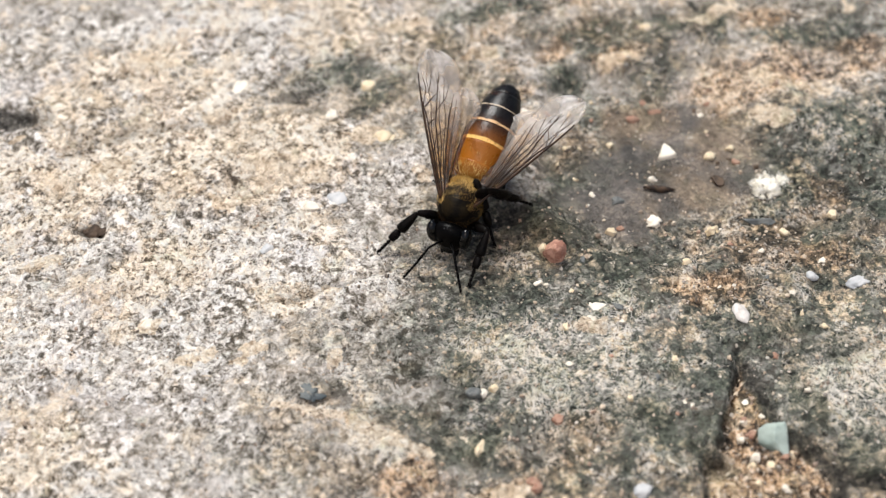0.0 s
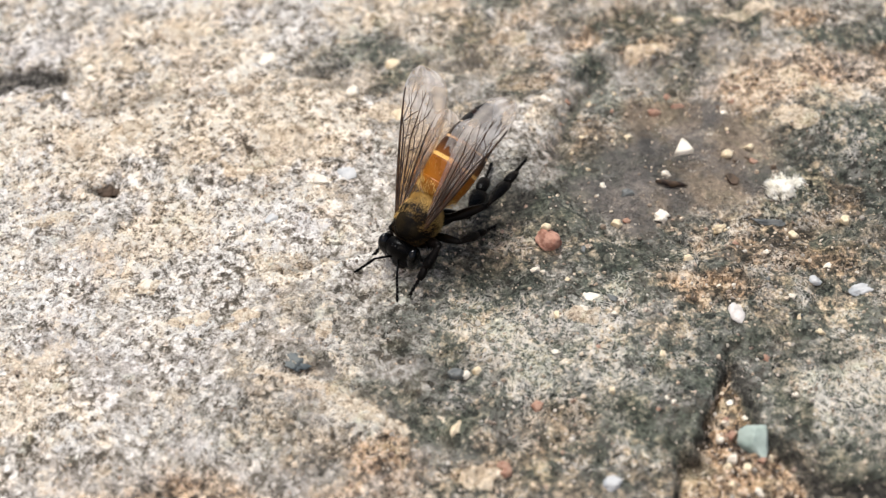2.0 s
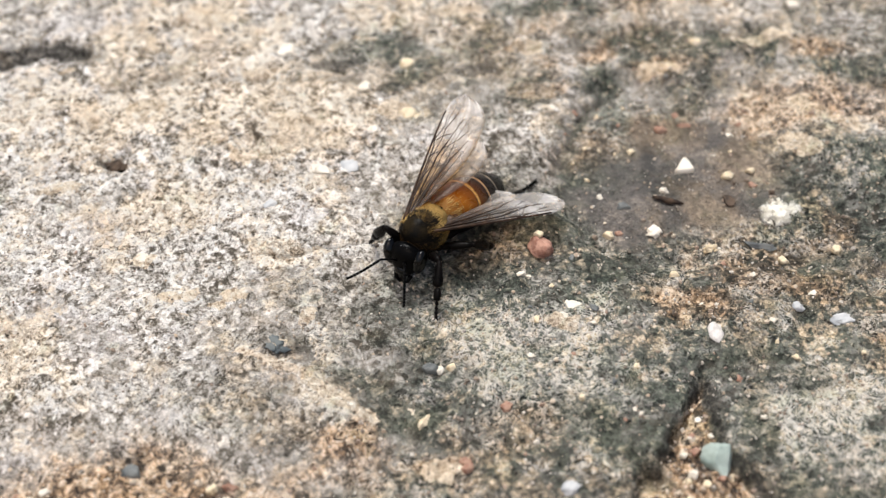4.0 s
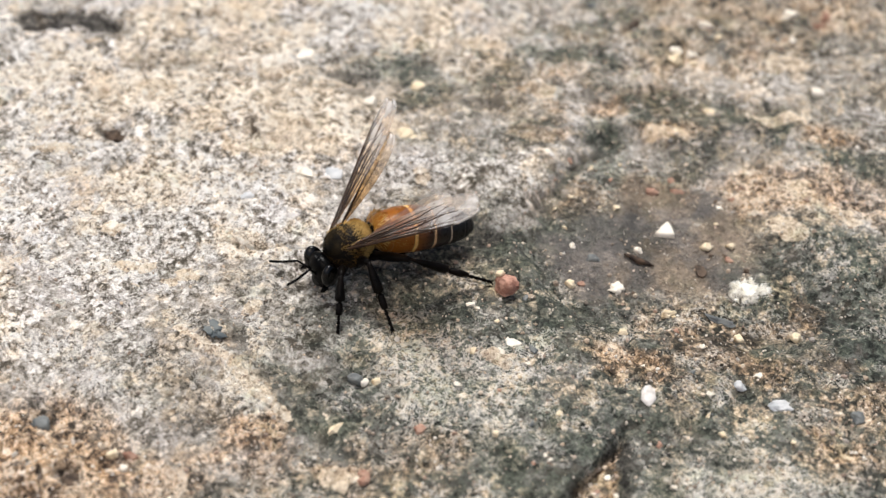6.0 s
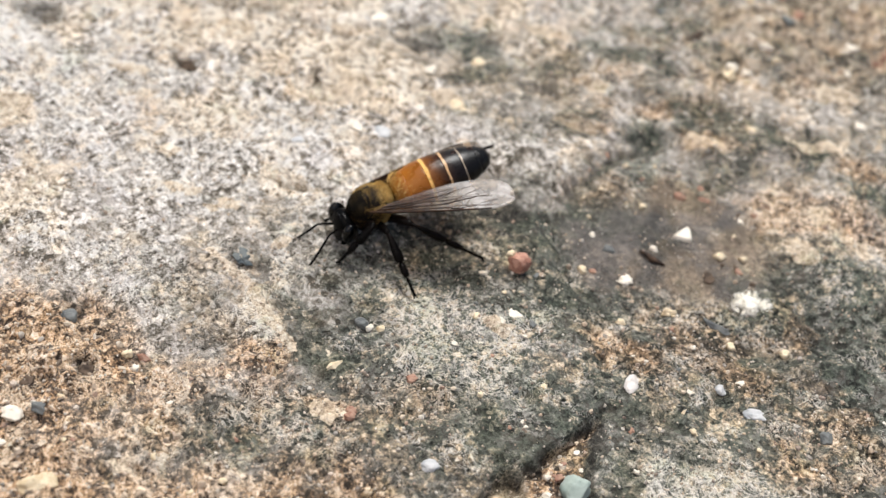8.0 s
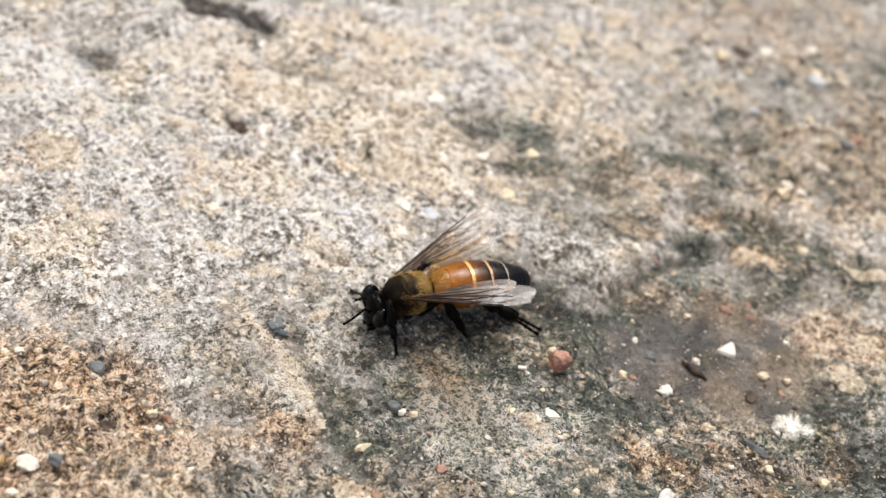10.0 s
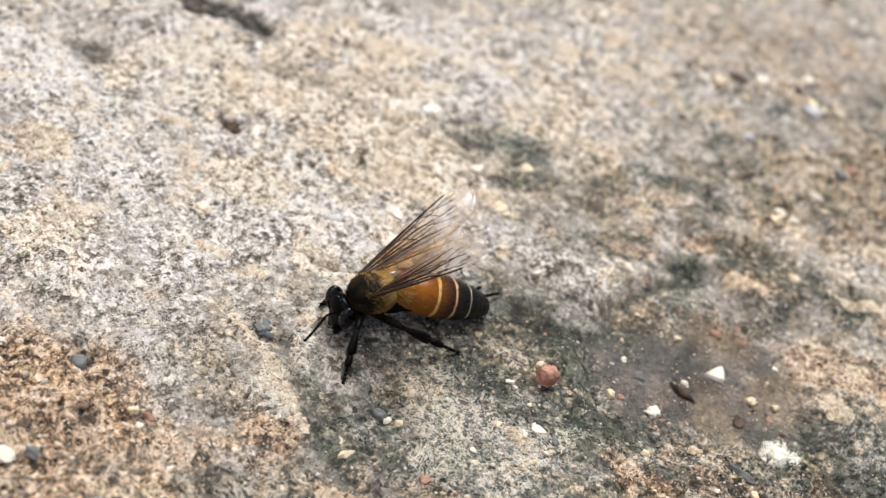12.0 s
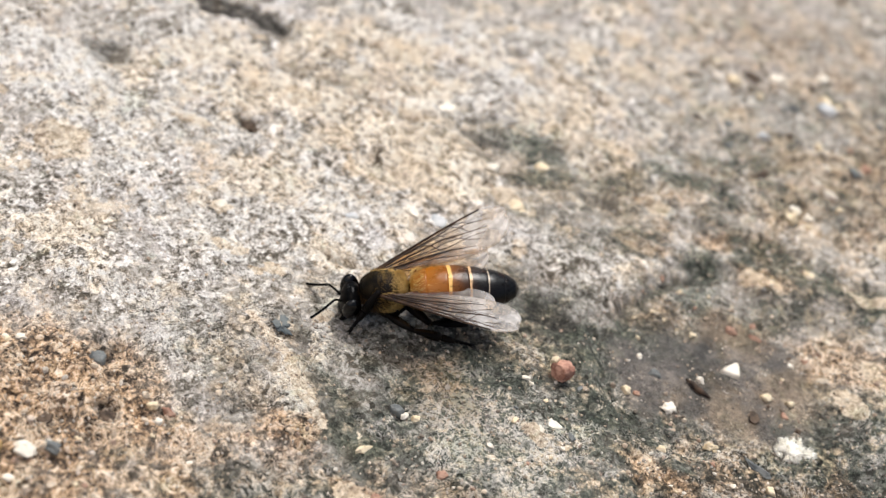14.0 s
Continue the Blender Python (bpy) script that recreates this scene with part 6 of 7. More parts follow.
    walk(limb["leg_middle_left"], [
        (0, pose(0.00010, 0.00110, -0.00140, -107.2, -58.6, -176.8)),
        (0.25, pose(0.00010, 0.00110, -0.00140, -22.4, -82.0, 115.0)),
        (0.5, pose(0.00010, 0.00110, -0.00140, 60.8, -58.4, 48.2)),
        (1, pose(0.00010, 0.00110, -0.00140, 20.3, -57.3, 78.2)),
        (1.1, pose(0.00010, 0.00110, -0.00140, -43.2, -57.5, 165.3)),
        (1.2, pose(0.00010, 0.00110, -0.00140, -61.4, -27.3, -149.8)),
        (1.35, pose(0.00010, 0.00110, -0.00140, -3.1, -59.5, 149.0)),
        (1.5, pose(0.00010, 0.00110, -0.00140, 60.7, -30.7, 82.3)),
        (2, pose(0.00010, 0.00110, -0.00140, 42.1, -21.8, 94.8)),
        (2.25, pose(0.00010, 0.00110, -0.00140, 4.9, -46.4, 140.1)),
        (2.5, pose(0.00010, 0.00110, -0.00140, -45.7, -36.0, -161.7)),
        (2.75, pose(0.00010, 0.00110, -0.00140, 9.9, -43.0, 142.7)),
        (3, pose(0.00010, 0.00110, -0.00140, 48.0, -15.3, 104.6)),
        (3.5, pose(0.00010, 0.00110, -0.00140, 52.9, -13.3, 111.1)),
        (4.75, pose(0.00010, 0.00110, -0.00140, 21.1, -23.6, 98.3)),
        (6, pose(0.00010, 0.00110, -0.00140, -12.0, -38.8, 92.9)),
        (6.25, pose(0.00010, 0.00110, -0.00140, 9.4, -12.9, 99.3)),
        (6.5, pose(0.00010, 0.00110, -0.00140, 33.1, 9.0, 114.5)),
        (7, pose(0.00010, 0.00110, -0.00140, 52.7, 19.9, 148.3)),
        (7.25, pose(0.00010, 0.00110, -0.00140, 33.3, 7.1, 119.7)),
        (7.5, pose(0.00010, 0.00110, -0.00140, 21.9, -12.6, 96.2)),
        (8, pose(0.00010, 0.00110, -0.00140, -3.3, -32.5, 90.4)),
        (8.5, pose(0.00010, 0.00110, -0.00140, -10.4, -42.1, 93.1)),
        (8.75, pose(0.00010, 0.00110, -0.00140, -33.5, -44.9, 149.6)),
        (9, pose(0.00010, 0.00110, -0.00140, -49.1, -33.1, -160.0)),
        (10.25, pose(0.00010, 0.00110, -0.00140, 6.2, -29.9, 147.8)),
        (11.5, pose(0.00010, 0.00110, -0.00140, 40.0, 4.0, 118.0)),
        (12, pose(0.00010, 0.00110, -0.00140, 44.3, -6.9, 112.1)),
        (12.5, pose(0.00010, 0.00110, -0.00140, 50.8, -6.0, 119.9)),
        (12.75, pose(0.00010, 0.00110, -0.00140, 6.7, -36.8, 152.5)),
        (13, pose(0.00010, 0.00110, -0.00140, -54.5, -30.1, -156.1)),
        (13.25, pose(0.00010, 0.00110, -0.00140, 4.5, -42.4, 148.5)),
        (13.5, pose(0.00010, 0.00110, -0.00140, 49.1, -13.3, 108.0)),
        (14, pose(0.00010, 0.00110, -0.00140, 54.9, -1.4, 133.4)),
    ])
    walk(limb["shin_middle_left"], [
        (0, pose(0.00360, 0.00000, 0.00000, 180.0, 23.3, 180.0)),
        (0.5, pose(0.00360, 0.00000, 0.00000, 180.0, 43.8, 180.0)),
        (1, pose(0.00360, 0.00000, 0.00000, 180.0, 56.4, 180.0)),
        (1.2, pose(0.00360, 0.00000, 0.00000, 180.0, 64.4, 180.0)),
        (1.5, pose(0.00360, 0.00000, 0.00000, 180.0, 49.0, -180.0)),
        (2, pose(0.00360, 0.00000, 0.00000, 180.0, 74.3, -180.0)),
        (2.5, pose(0.00360, 0.00000, 0.00000, 180.0, 60.6, 180.0)),
        (3, pose(0.00360, 0.00000, 0.00000, 180.0, 85.4, -180.0)),
        (3.5, pose(0.00360, 0.00000, 0.00000, 0.0, 87.5, -0.0)),
        (6, pose(0.00360, 0.00000, 0.00000, 180.0, 89.0, -180.0)),
        (6.25, pose(0.00360, 0.00000, 0.00000, -0.0, 56.9, 0.0)),
        (6.5, pose(0.00360, 0.00000, 0.00000, 0.0, 22.7, 0.0)),
        (7, pose(0.00360, 0.00000, 0.00000, 0.0, 20.8, 0.0)),
        (7.5, pose(0.00360, 0.00000, 0.00000, 0.0, 36.7, 0.0)),
        (8, pose(0.00360, 0.00000, 0.00000, 0.0, 67.8, 0.0)),
        (8.5, pose(0.00360, 0.00000, 0.00000, -0.0, 86.8, 0.0)),
        (9, pose(0.00360, 0.00000, 0.00000, -180.0, 60.3, 180.0)),
        (10.25, pose(0.00360, 0.00000, 0.00000, 0.0, 89.0, -0.0)),
        (11.5, pose(0.00360, 0.00000, 0.00000, -0.0, 58.4, 0.0)),
        (12, pose(0.00360, 0.00000, 0.00000, 0.0, 65.8, 0.0)),
        (12.5, pose(0.00360, 0.00000, 0.00000, -0.0, 63.6, 0.0)),
        (13, pose(0.00360, 0.00000, 0.00000, 180.0, 62.1, 180.0)),
        (13.5, pose(0.00360, 0.00000, 0.00000, 0.0, 65.9, 0.0)),
        (14, pose(0.00360, 0.00000, 0.00000, -0.0, 57.7, 0.0)),
    ])
    walk(limb["leg_hind_left"], [
        (0, pose(-0.00120, 0.00110, -0.00130, 60.0, -71.1, 57.8)),
        (0.5, pose(-0.00120, 0.00110, -0.00130, 47.9, -34.9, 97.4)),
        (1, pose(-0.00120, 0.00110, -0.00130, 17.5, -35.0, 105.1)),
        (1.1, pose(-0.00120, 0.00110, -0.00130, -50.9, -36.3, -176.6)),
        (1.2, pose(-0.00120, 0.00110, -0.00130, -78.9, 11.2, -134.7)),
        (1.35, pose(-0.00120, 0.00110, -0.00130, -69.4, -57.9, -150.9)),
        (1.5, pose(-0.00120, 0.00110, -0.00130, 78.6, -49.4, 56.5)),
        (1.75, pose(-0.00120, 0.00110, -0.00130, 53.3, -31.2, 104.0)),
        (2, pose(-0.00120, 0.00110, -0.00130, 49.8, -5.2, 136.1)),
        (2.25, pose(-0.00120, 0.00110, -0.00130, -17.0, -25.1, -169.0)),
        (2.5, pose(-0.00120, 0.00110, -0.00130, -72.3, 14.3, -127.9)),
        (3, pose(-0.00120, 0.00110, -0.00130, -72.5, 14.1, -127.7)),
        (3.25, pose(-0.00120, 0.00110, -0.00130, -7.6, -16.9, -150.9)),
        (3.5, pose(-0.00120, 0.00110, -0.00130, 64.4, -5.8, 171.4)),
        (4.75, pose(-0.00120, 0.00110, -0.00130, 47.9, -5.4, 144.1)),
        (6, pose(-0.00120, 0.00110, -0.00130, 32.8, -12.6, 117.7)),
        (6.5, pose(-0.00120, 0.00110, -0.00130, 35.9, -9.6, 121.2)),
        (7, pose(-0.00120, 0.00110, -0.00130, 37.5, -19.2, 113.7)),
        (7.5, pose(-0.00120, 0.00110, -0.00130, 55.1, -34.8, 94.7)),
        (8, pose(-0.00120, 0.00110, -0.00130, 32.5, -33.0, 103.2)),
        (8.5, pose(-0.00120, 0.00110, -0.00130, 26.0, -31.0, 105.4)),
        (9, pose(-0.00120, 0.00110, -0.00130, 27.7, -19.2, 112.0)),
        (10.25, pose(-0.00120, 0.00110, -0.00130, -32.0, -29.9, -171.8)),
        (11.5, pose(-0.00120, 0.00110, -0.00130, -63.2, 15.9, -118.4)),
        (11.75, pose(-0.00120, 0.00110, -0.00130, -4.1, -11.5, -152.9)),
        (12, pose(-0.00120, 0.00110, -0.00130, 58.1, 6.5, 167.0)),
        (12.5, pose(-0.00120, 0.00110, -0.00130, 61.2, 7.0, 177.7)),
        (13, pose(-0.00120, 0.00110, -0.00130, 61.1, 14.5, -177.9)),
        (13.25, pose(-0.00120, 0.00110, -0.00130, -9.1, -3.0, -157.8)),
        (13.5, pose(-0.00120, 0.00110, -0.00130, -79.8, 10.3, -134.8)),
        (14, pose(-0.00120, 0.00110, -0.00130, -76.4, 12.8, -132.4)),
    ])
    walk(limb["shin_hind_left"], [
        (0, pose(0.00450, 0.00000, 0.00000, -180.0, 37.0, -180.0)),
        (0.5, pose(0.00450, 0.00000, 0.00000, 180.0, 76.7, 180.0)),
        (1, pose(0.00450, 0.00000, 0.00000, 180.0, 83.9, 180.0)),
        (1.2, pose(0.00450, 0.00000, 0.00000, 0.0, 63.6, -0.0)),
        (1.35, pose(0.00450, 0.00000, 0.00000, -180.0, 74.4, 180.0)),
        (1.5, pose(0.00450, 0.00000, 0.00000, -180.0, 32.4, 180.0)),
        (1.75, pose(0.00450, 0.00000, 0.00000, -180.0, 73.1, 180.0)),
        (2, pose(0.00450, 0.00000, 0.00000, 0.0, 66.1, -0.0)),
        (2.5, pose(0.00450, 0.00000, 0.00000, 0.0, 67.9, 0.0)),
        (3, pose(0.00450, 0.00000, 0.00000, -0.0, 67.3, 0.0)),
        (3.5, pose(0.00450, 0.00000, 0.00000, 0.0, 18.4, 0.0)),
        (6, pose(0.00450, 0.00000, 0.00000, 0.0, 65.3, -0.0)),
        (6.5, pose(0.00450, 0.00000, 0.00000, 0.0, 63.8, -0.0)),
        (7, pose(0.00450, 0.00000, 0.00000, 180.0, 89.5, -180.0)),
        (7.5, pose(0.00450, 0.00000, 0.00000, 180.0, 82.4, 180.0)),
        (8, pose(0.00450, 0.00000, 0.00000, 180.0, 89.9, 180.0)),
        (8.5, pose(0.00450, 0.00000, 0.00000, -180.0, 87.6, 180.0)),
        (9, pose(0.00450, 0.00000, 0.00000, -0.0, 67.7, 0.0)),
        (11.5, pose(0.00450, 0.00000, 0.00000, 0.0, 75.0, 0.0)),
        (12, pose(0.00450, 0.00000, 0.00000, 0.0, 31.9, 0.0)),
        (12.5, pose(0.00450, 0.00000, 0.00000, -0.0, 18.4, -0.0)),
        (13, pose(0.00450, 0.00000, 0.00000, 0.0, 18.4, -0.0)),
        (13.5, pose(0.00450, 0.00000, 0.00000, -0.0, 62.5, -0.0)),
        (14, pose(0.00450, 0.00000, 0.00000, 0.0, 65.2, 0.0)),
    ])
    walk(limb["forewing_right"], [
        (0, pose(0.00060, -0.00155, 0.00105, -168.5, -25.0, -150.9)),
        (0.2, pose(0.00060, -0.00155, 0.00105, -168.5, -20.8, -155.3)),
        (0.5, pose(0.00060, -0.00155, 0.00105, -168.5, -29.2, -149.6)),
        (0.7, pose(0.00060, -0.00155, 0.00105, -168.5, -18.8, -155.5)),
        (1, pose(0.00060, -0.00155, 0.00105, -168.5, -13.2, -151.8)),
        (1.1, pose(0.00060, -0.00155, 0.00105, -168.5, 3.6, -135.9)),
        (1.2, pose(0.00060, -0.00155, 0.00105, -168.5, -5.3, -127.9)),
        (1.3, pose(0.00060, -0.00155, 0.00105, -168.5, -22.0, -162.2)),
        (1.5, pose(0.00060, -0.00155, 0.00105, -168.5, -29.8, -164.6)),
        (1.7, pose(0.00060, -0.00155, 0.00105, -168.5, -7.5, -164.2)),
        (2, pose(0.00060, -0.00155, 0.00105, -168.5, -12.4, -152.3)),
        (2.5, pose(0.00060, -0.00155, 0.00105, 151.4, -20.1, -137.7)),
        (2.8, pose(0.00060, -0.00155, 0.00105, -168.5, -8.7, -135.1)),
        (3, pose(0.00060, -0.00155, 0.00105, -168.5, -12.8, -149.7)),
        (3.2, pose(0.00060, -0.00155, 0.00105, -168.5, -24.9, -150.5)),
        (3.5, pose(0.00060, -0.00155, 0.00105, -168.5, -22.8, -149.8)),
        (3.7, pose(0.00060, -0.00155, 0.00105, -168.5, -19.6, -173.0)),
        (5.8, pose(0.00060, -0.00155, 0.00105, 137.0, -14.1, -139.1)),
        (6, pose(0.00060, -0.00155, 0.00105, 139.9, -17.2, -147.8)),
        (6.5, pose(0.00060, -0.00155, 0.00105, 142.8, -12.2, -145.6)),
        (7, pose(0.00060, -0.00155, 0.00105, 159.9, -4.5, -146.4)),
        (7.2, pose(0.00060, -0.00155, 0.00105, -168.5, 6.6, -159.4)),
        (7.35, pose(0.00060, -0.00155, 0.00105, -136.8, 3.3, -165.6)),
        (7.5, pose(0.00060, -0.00155, 0.00105, -105.0, 3.7, -172.6)),
        (7.8, pose(0.00060, -0.00155, 0.00105, -105.0, 6.6, -173.2)),
        (8, pose(0.00060, -0.00155, 0.00105, -105.0, 4.8, -177.0)),
        (8.5, pose(0.00060, -0.00155, 0.00105, -105.0, 7.1, -178.1)),
        (8.6, pose(0.00060, -0.00155, 0.00105, -136.1, 14.2, 179.2)),
        (8.7, pose(0.00060, -0.00155, 0.00105, -168.5, 18.8, 172.9)),
        (8.85, pose(0.00060, -0.00155, 0.00105, -136.3, 9.0, 176.3)),
        (9, pose(0.00060, -0.00155, 0.00105, -105.0, -1.1, 173.9)),
        (9.1, pose(0.00060, -0.00155, 0.00105, -137.3, -0.7, -170.6)),
        (9.2, pose(0.00060, -0.00155, 0.00105, -168.5, 7.7, -157.6)),
        (11.3, pose(0.00060, -0.00155, 0.00105, 137.0, -10.2, -137.9)),
        (11.5, pose(0.00060, -0.00155, 0.00105, 157.1, -16.5, -159.1)),
        (11.7, pose(0.00060, -0.00155, 0.00105, -168.5, -5.7, -157.6)),
        (12, pose(0.00060, -0.00155, 0.00105, 174.3, -15.7, -160.7)),
        (12.5, pose(0.00060, -0.00155, 0.00105, 159.9, -6.1, -168.3)),
        (12.7, pose(0.00060, -0.00155, 0.00105, -168.5, -5.1, -168.7)),
        (13, pose(0.00060, -0.00155, 0.00105, 157.1, -6.7, -165.6)),
        (13.2, pose(0.00060, -0.00155, 0.00105, -168.5, -7.0, -167.5)),
        (13.5, pose(0.00060, -0.00155, 0.00105, -168.5, -13.0, -172.9)),
        (13.7, pose(0.00060, -0.00155, 0.00105, -168.5, -10.0, -159.4)),
        (14, pose(0.00060, -0.00155, 0.00105, -168.5, -10.9, -153.5)),
    ])
    walk(limb["hindwing_right"], [
        (0, pose(-0.00030, -0.00155, 0.00080, -162.3, -21.2, -166.6)),
        (0.2, pose(-0.00030, -0.00155, 0.00080, -163.5, -17.2, -170.7)),
        (0.5, pose(-0.00030, -0.00155, 0.00080, -161.0, -25.2, -165.9)),
        (0.7, pose(-0.00030, -0.00155, 0.00080, -164.1, -15.2, -170.7)),
        (1, pose(-0.00030, -0.00155, 0.00080, -165.6, -9.8, -166.7)),
        (1.1, pose(-0.00030, -0.00155, 0.00080, -169.8, 6.4, -150.7)),
        (1.2, pose(-0.00030, -0.00155, 0.00080, -167.6, -2.2, -142.6)),
        (1.3, pose(-0.00030, -0.00155, 0.00080, -163.2, -18.3, -177.7)),
        (1.5, pose(-0.00030, -0.00155, 0.00080, -160.9, -25.8, 179.0)),
        (1.7, pose(-0.00030, -0.00155, 0.00080, -167.0, -4.3, -178.9)),
        (2, pose(-0.00030, -0.00155, 0.00080, -165.8, -9.0, -167.2)),
        (2.5, pose(-0.00030, -0.00155, 0.00080, 157.2, -26.7, -152.4)),
        (2.8, pose(-0.00030, -0.00155, 0.00080, -166.7, -5.5, -149.8)),
        (3, pose(-0.00030, -0.00155, 0.00080, -165.6, -9.5, -164.6)),
        (3.2, pose(-0.00030, -0.00155, 0.00080, -162.3, -21.1, -166.3)),
        (3.5, pose(-0.00030, -0.00155, 0.00080, -162.9, -19.1, -165.4)),
        (3.7, pose(-0.00030, -0.00155, 0.00080, -163.8, -16.0, 171.7)),
        (5.8, pose(-0.00030, -0.00155, 0.00080, 141.0, -24.0, -151.1)),
        (6, pose(-0.00030, -0.00155, 0.00080, 144.7, -26.5, -160.6)),
        (6.5, pose(-0.00030, -0.00155, 0.00080, 146.4, -21.0, -158.3)),
        (7, pose(-0.00030, -0.00155, 0.00080, 161.7, -9.5, -160.7)),
        (7.2, pose(-0.00030, -0.00155, 0.00080, -170.6, 9.4, -174.3)),
        (7.35, pose(-0.00030, -0.00155, 0.00080, -138.5, 13.4, -176.8)),
        (7.5, pose(-0.00030, -0.00155, 0.00080, -105.8, 18.1, -176.7)),
        (7.8, pose(-0.00030, -0.00155, 0.00080, -106.0, 21.0, -177.4)),
        (8, pose(-0.00030, -0.00155, 0.00080, -105.9, 19.3, 179.0)),
        (8.5, pose(-0.00030, -0.00155, 0.00080, -106.0, 21.6, 177.8)),
        (8.6, pose(-0.00030, -0.00155, 0.00080, -140.0, 24.3, 167.4)),
        (8.7, pose(-0.00030, -0.00155, 0.00080, -174.0, 21.1, 157.1)),
        (8.85, pose(-0.00030, -0.00155, 0.00080, -139.1, 19.2, 164.9)),
        (9, pose(-0.00030, -0.00155, 0.00080, -105.4, 13.4, 170.0)),
        (9.1, pose(-0.00030, -0.00155, 0.00080, -138.1, 9.4, 178.3)),
        (9.2, pose(-0.00030, -0.00155, 0.00080, -170.9, 10.4, -172.6)),
        (11.3, pose(-0.00030, -0.00155, 0.00080, 140.1, -20.2, -149.6)),
        (11.5, pose(-0.00030, -0.00155, 0.00080, 162.0, -21.8, -173.9)),
        (11.7, pose(-0.00030, -0.00155, 0.00080, -167.5, -2.6, -172.3)),
        (12, pose(-0.00030, -0.00155, 0.00080, 178.6, -16.6, -176.3)),
        (12.5, pose(-0.00030, -0.00155, 0.00080, 162.1, -11.0, 177.4)),
        (12.7, pose(-0.00030, -0.00155, 0.00080, -167.6, -2.0, 176.6)),
        (13, pose(-0.00030, -0.00155, 0.00080, 159.4, -12.2, -179.7)),
        (13.2, pose(-0.00030, -0.00155, 0.00080, -167.2, -3.8, 177.8)),
        (13.5, pose(-0.00030, -0.00155, 0.00080, -165.6, -9.7, 172.2)),
        (13.7, pose(-0.00030, -0.00155, 0.00080, -166.4, -6.7, -174.2)),
        (14, pose(-0.00030, -0.00155, 0.00080, -166.1, -7.6, -168.3)),
    ])
    walk(limb["antenna_right"], [
        (0, pose(0.00095, -0.00042, 0.00030, -0.0, 8.2, -27.6)),
        (0.5, pose(0.00095, -0.00042, 0.00030, -0.0, -11.9, -37.7)),
        (1, pose(0.00095, -0.00042, 0.00030, 0.0, 8.7, -59.6)),
        (1.2, pose(0.00095, -0.00042, 0.00030, 0.0, -1.7, -12.3)),
        (1.5, pose(0.00095, -0.00042, 0.00030, -0.0, -11.0, -38.1)),
        (2, pose(0.00095, -0.00042, 0.00030, 0.0, 9.2, -39.1)),
        (2.5, pose(0.00095, -0.00042, 0.00030, 0.0, 26.5, -39.5)),
        (3, pose(0.00095, -0.00042, 0.00030, 0.0, 15.9, -69.8)),
        (3.5, pose(0.00095, -0.00042, 0.00030, 0.0, 6.6, -36.5)),
        (6, pose(0.00095, -0.00042, 0.00030, -0.0, 5.9, -61.3)),
        (6.5, pose(0.00095, -0.00042, 0.00030, -0.0, 8.6, -66.6)),
        (7, pose(0.00095, -0.00042, 0.00030, 0.0, -10.1, -53.1)),
        (7.5, pose(0.00095, -0.00042, 0.00030, -0.0, 2.9, 0.3)),
        (8, pose(0.00095, -0.00042, 0.00030, -0.0, 19.1, -19.2)),
        (8.5, pose(0.00095, -0.00042, 0.00030, -0.0, 19.3, -40.1)),
        (9, pose(0.00095, -0.00042, 0.00030, 0.0, 27.9, -72.1)),
        (11.5, pose(0.00095, -0.00042, 0.00030, 0.0, 22.7, -95.5)),
        (12, pose(0.00095, -0.00042, 0.00030, 0.0, 41.2, -91.9)),
        (12.5, pose(0.00095, -0.00042, 0.00030, 0.0, 31.3, -89.9)),
        (13, pose(0.00095, -0.00042, 0.00030, 0.0, 13.3, -57.5)),
        (13.5, pose(0.00095, -0.00042, 0.00030, -0.0, 14.1, -72.0)),
        (14, pose(0.00095, -0.00042, 0.00030, 0.0, 19.5, -44.9)),
    ])
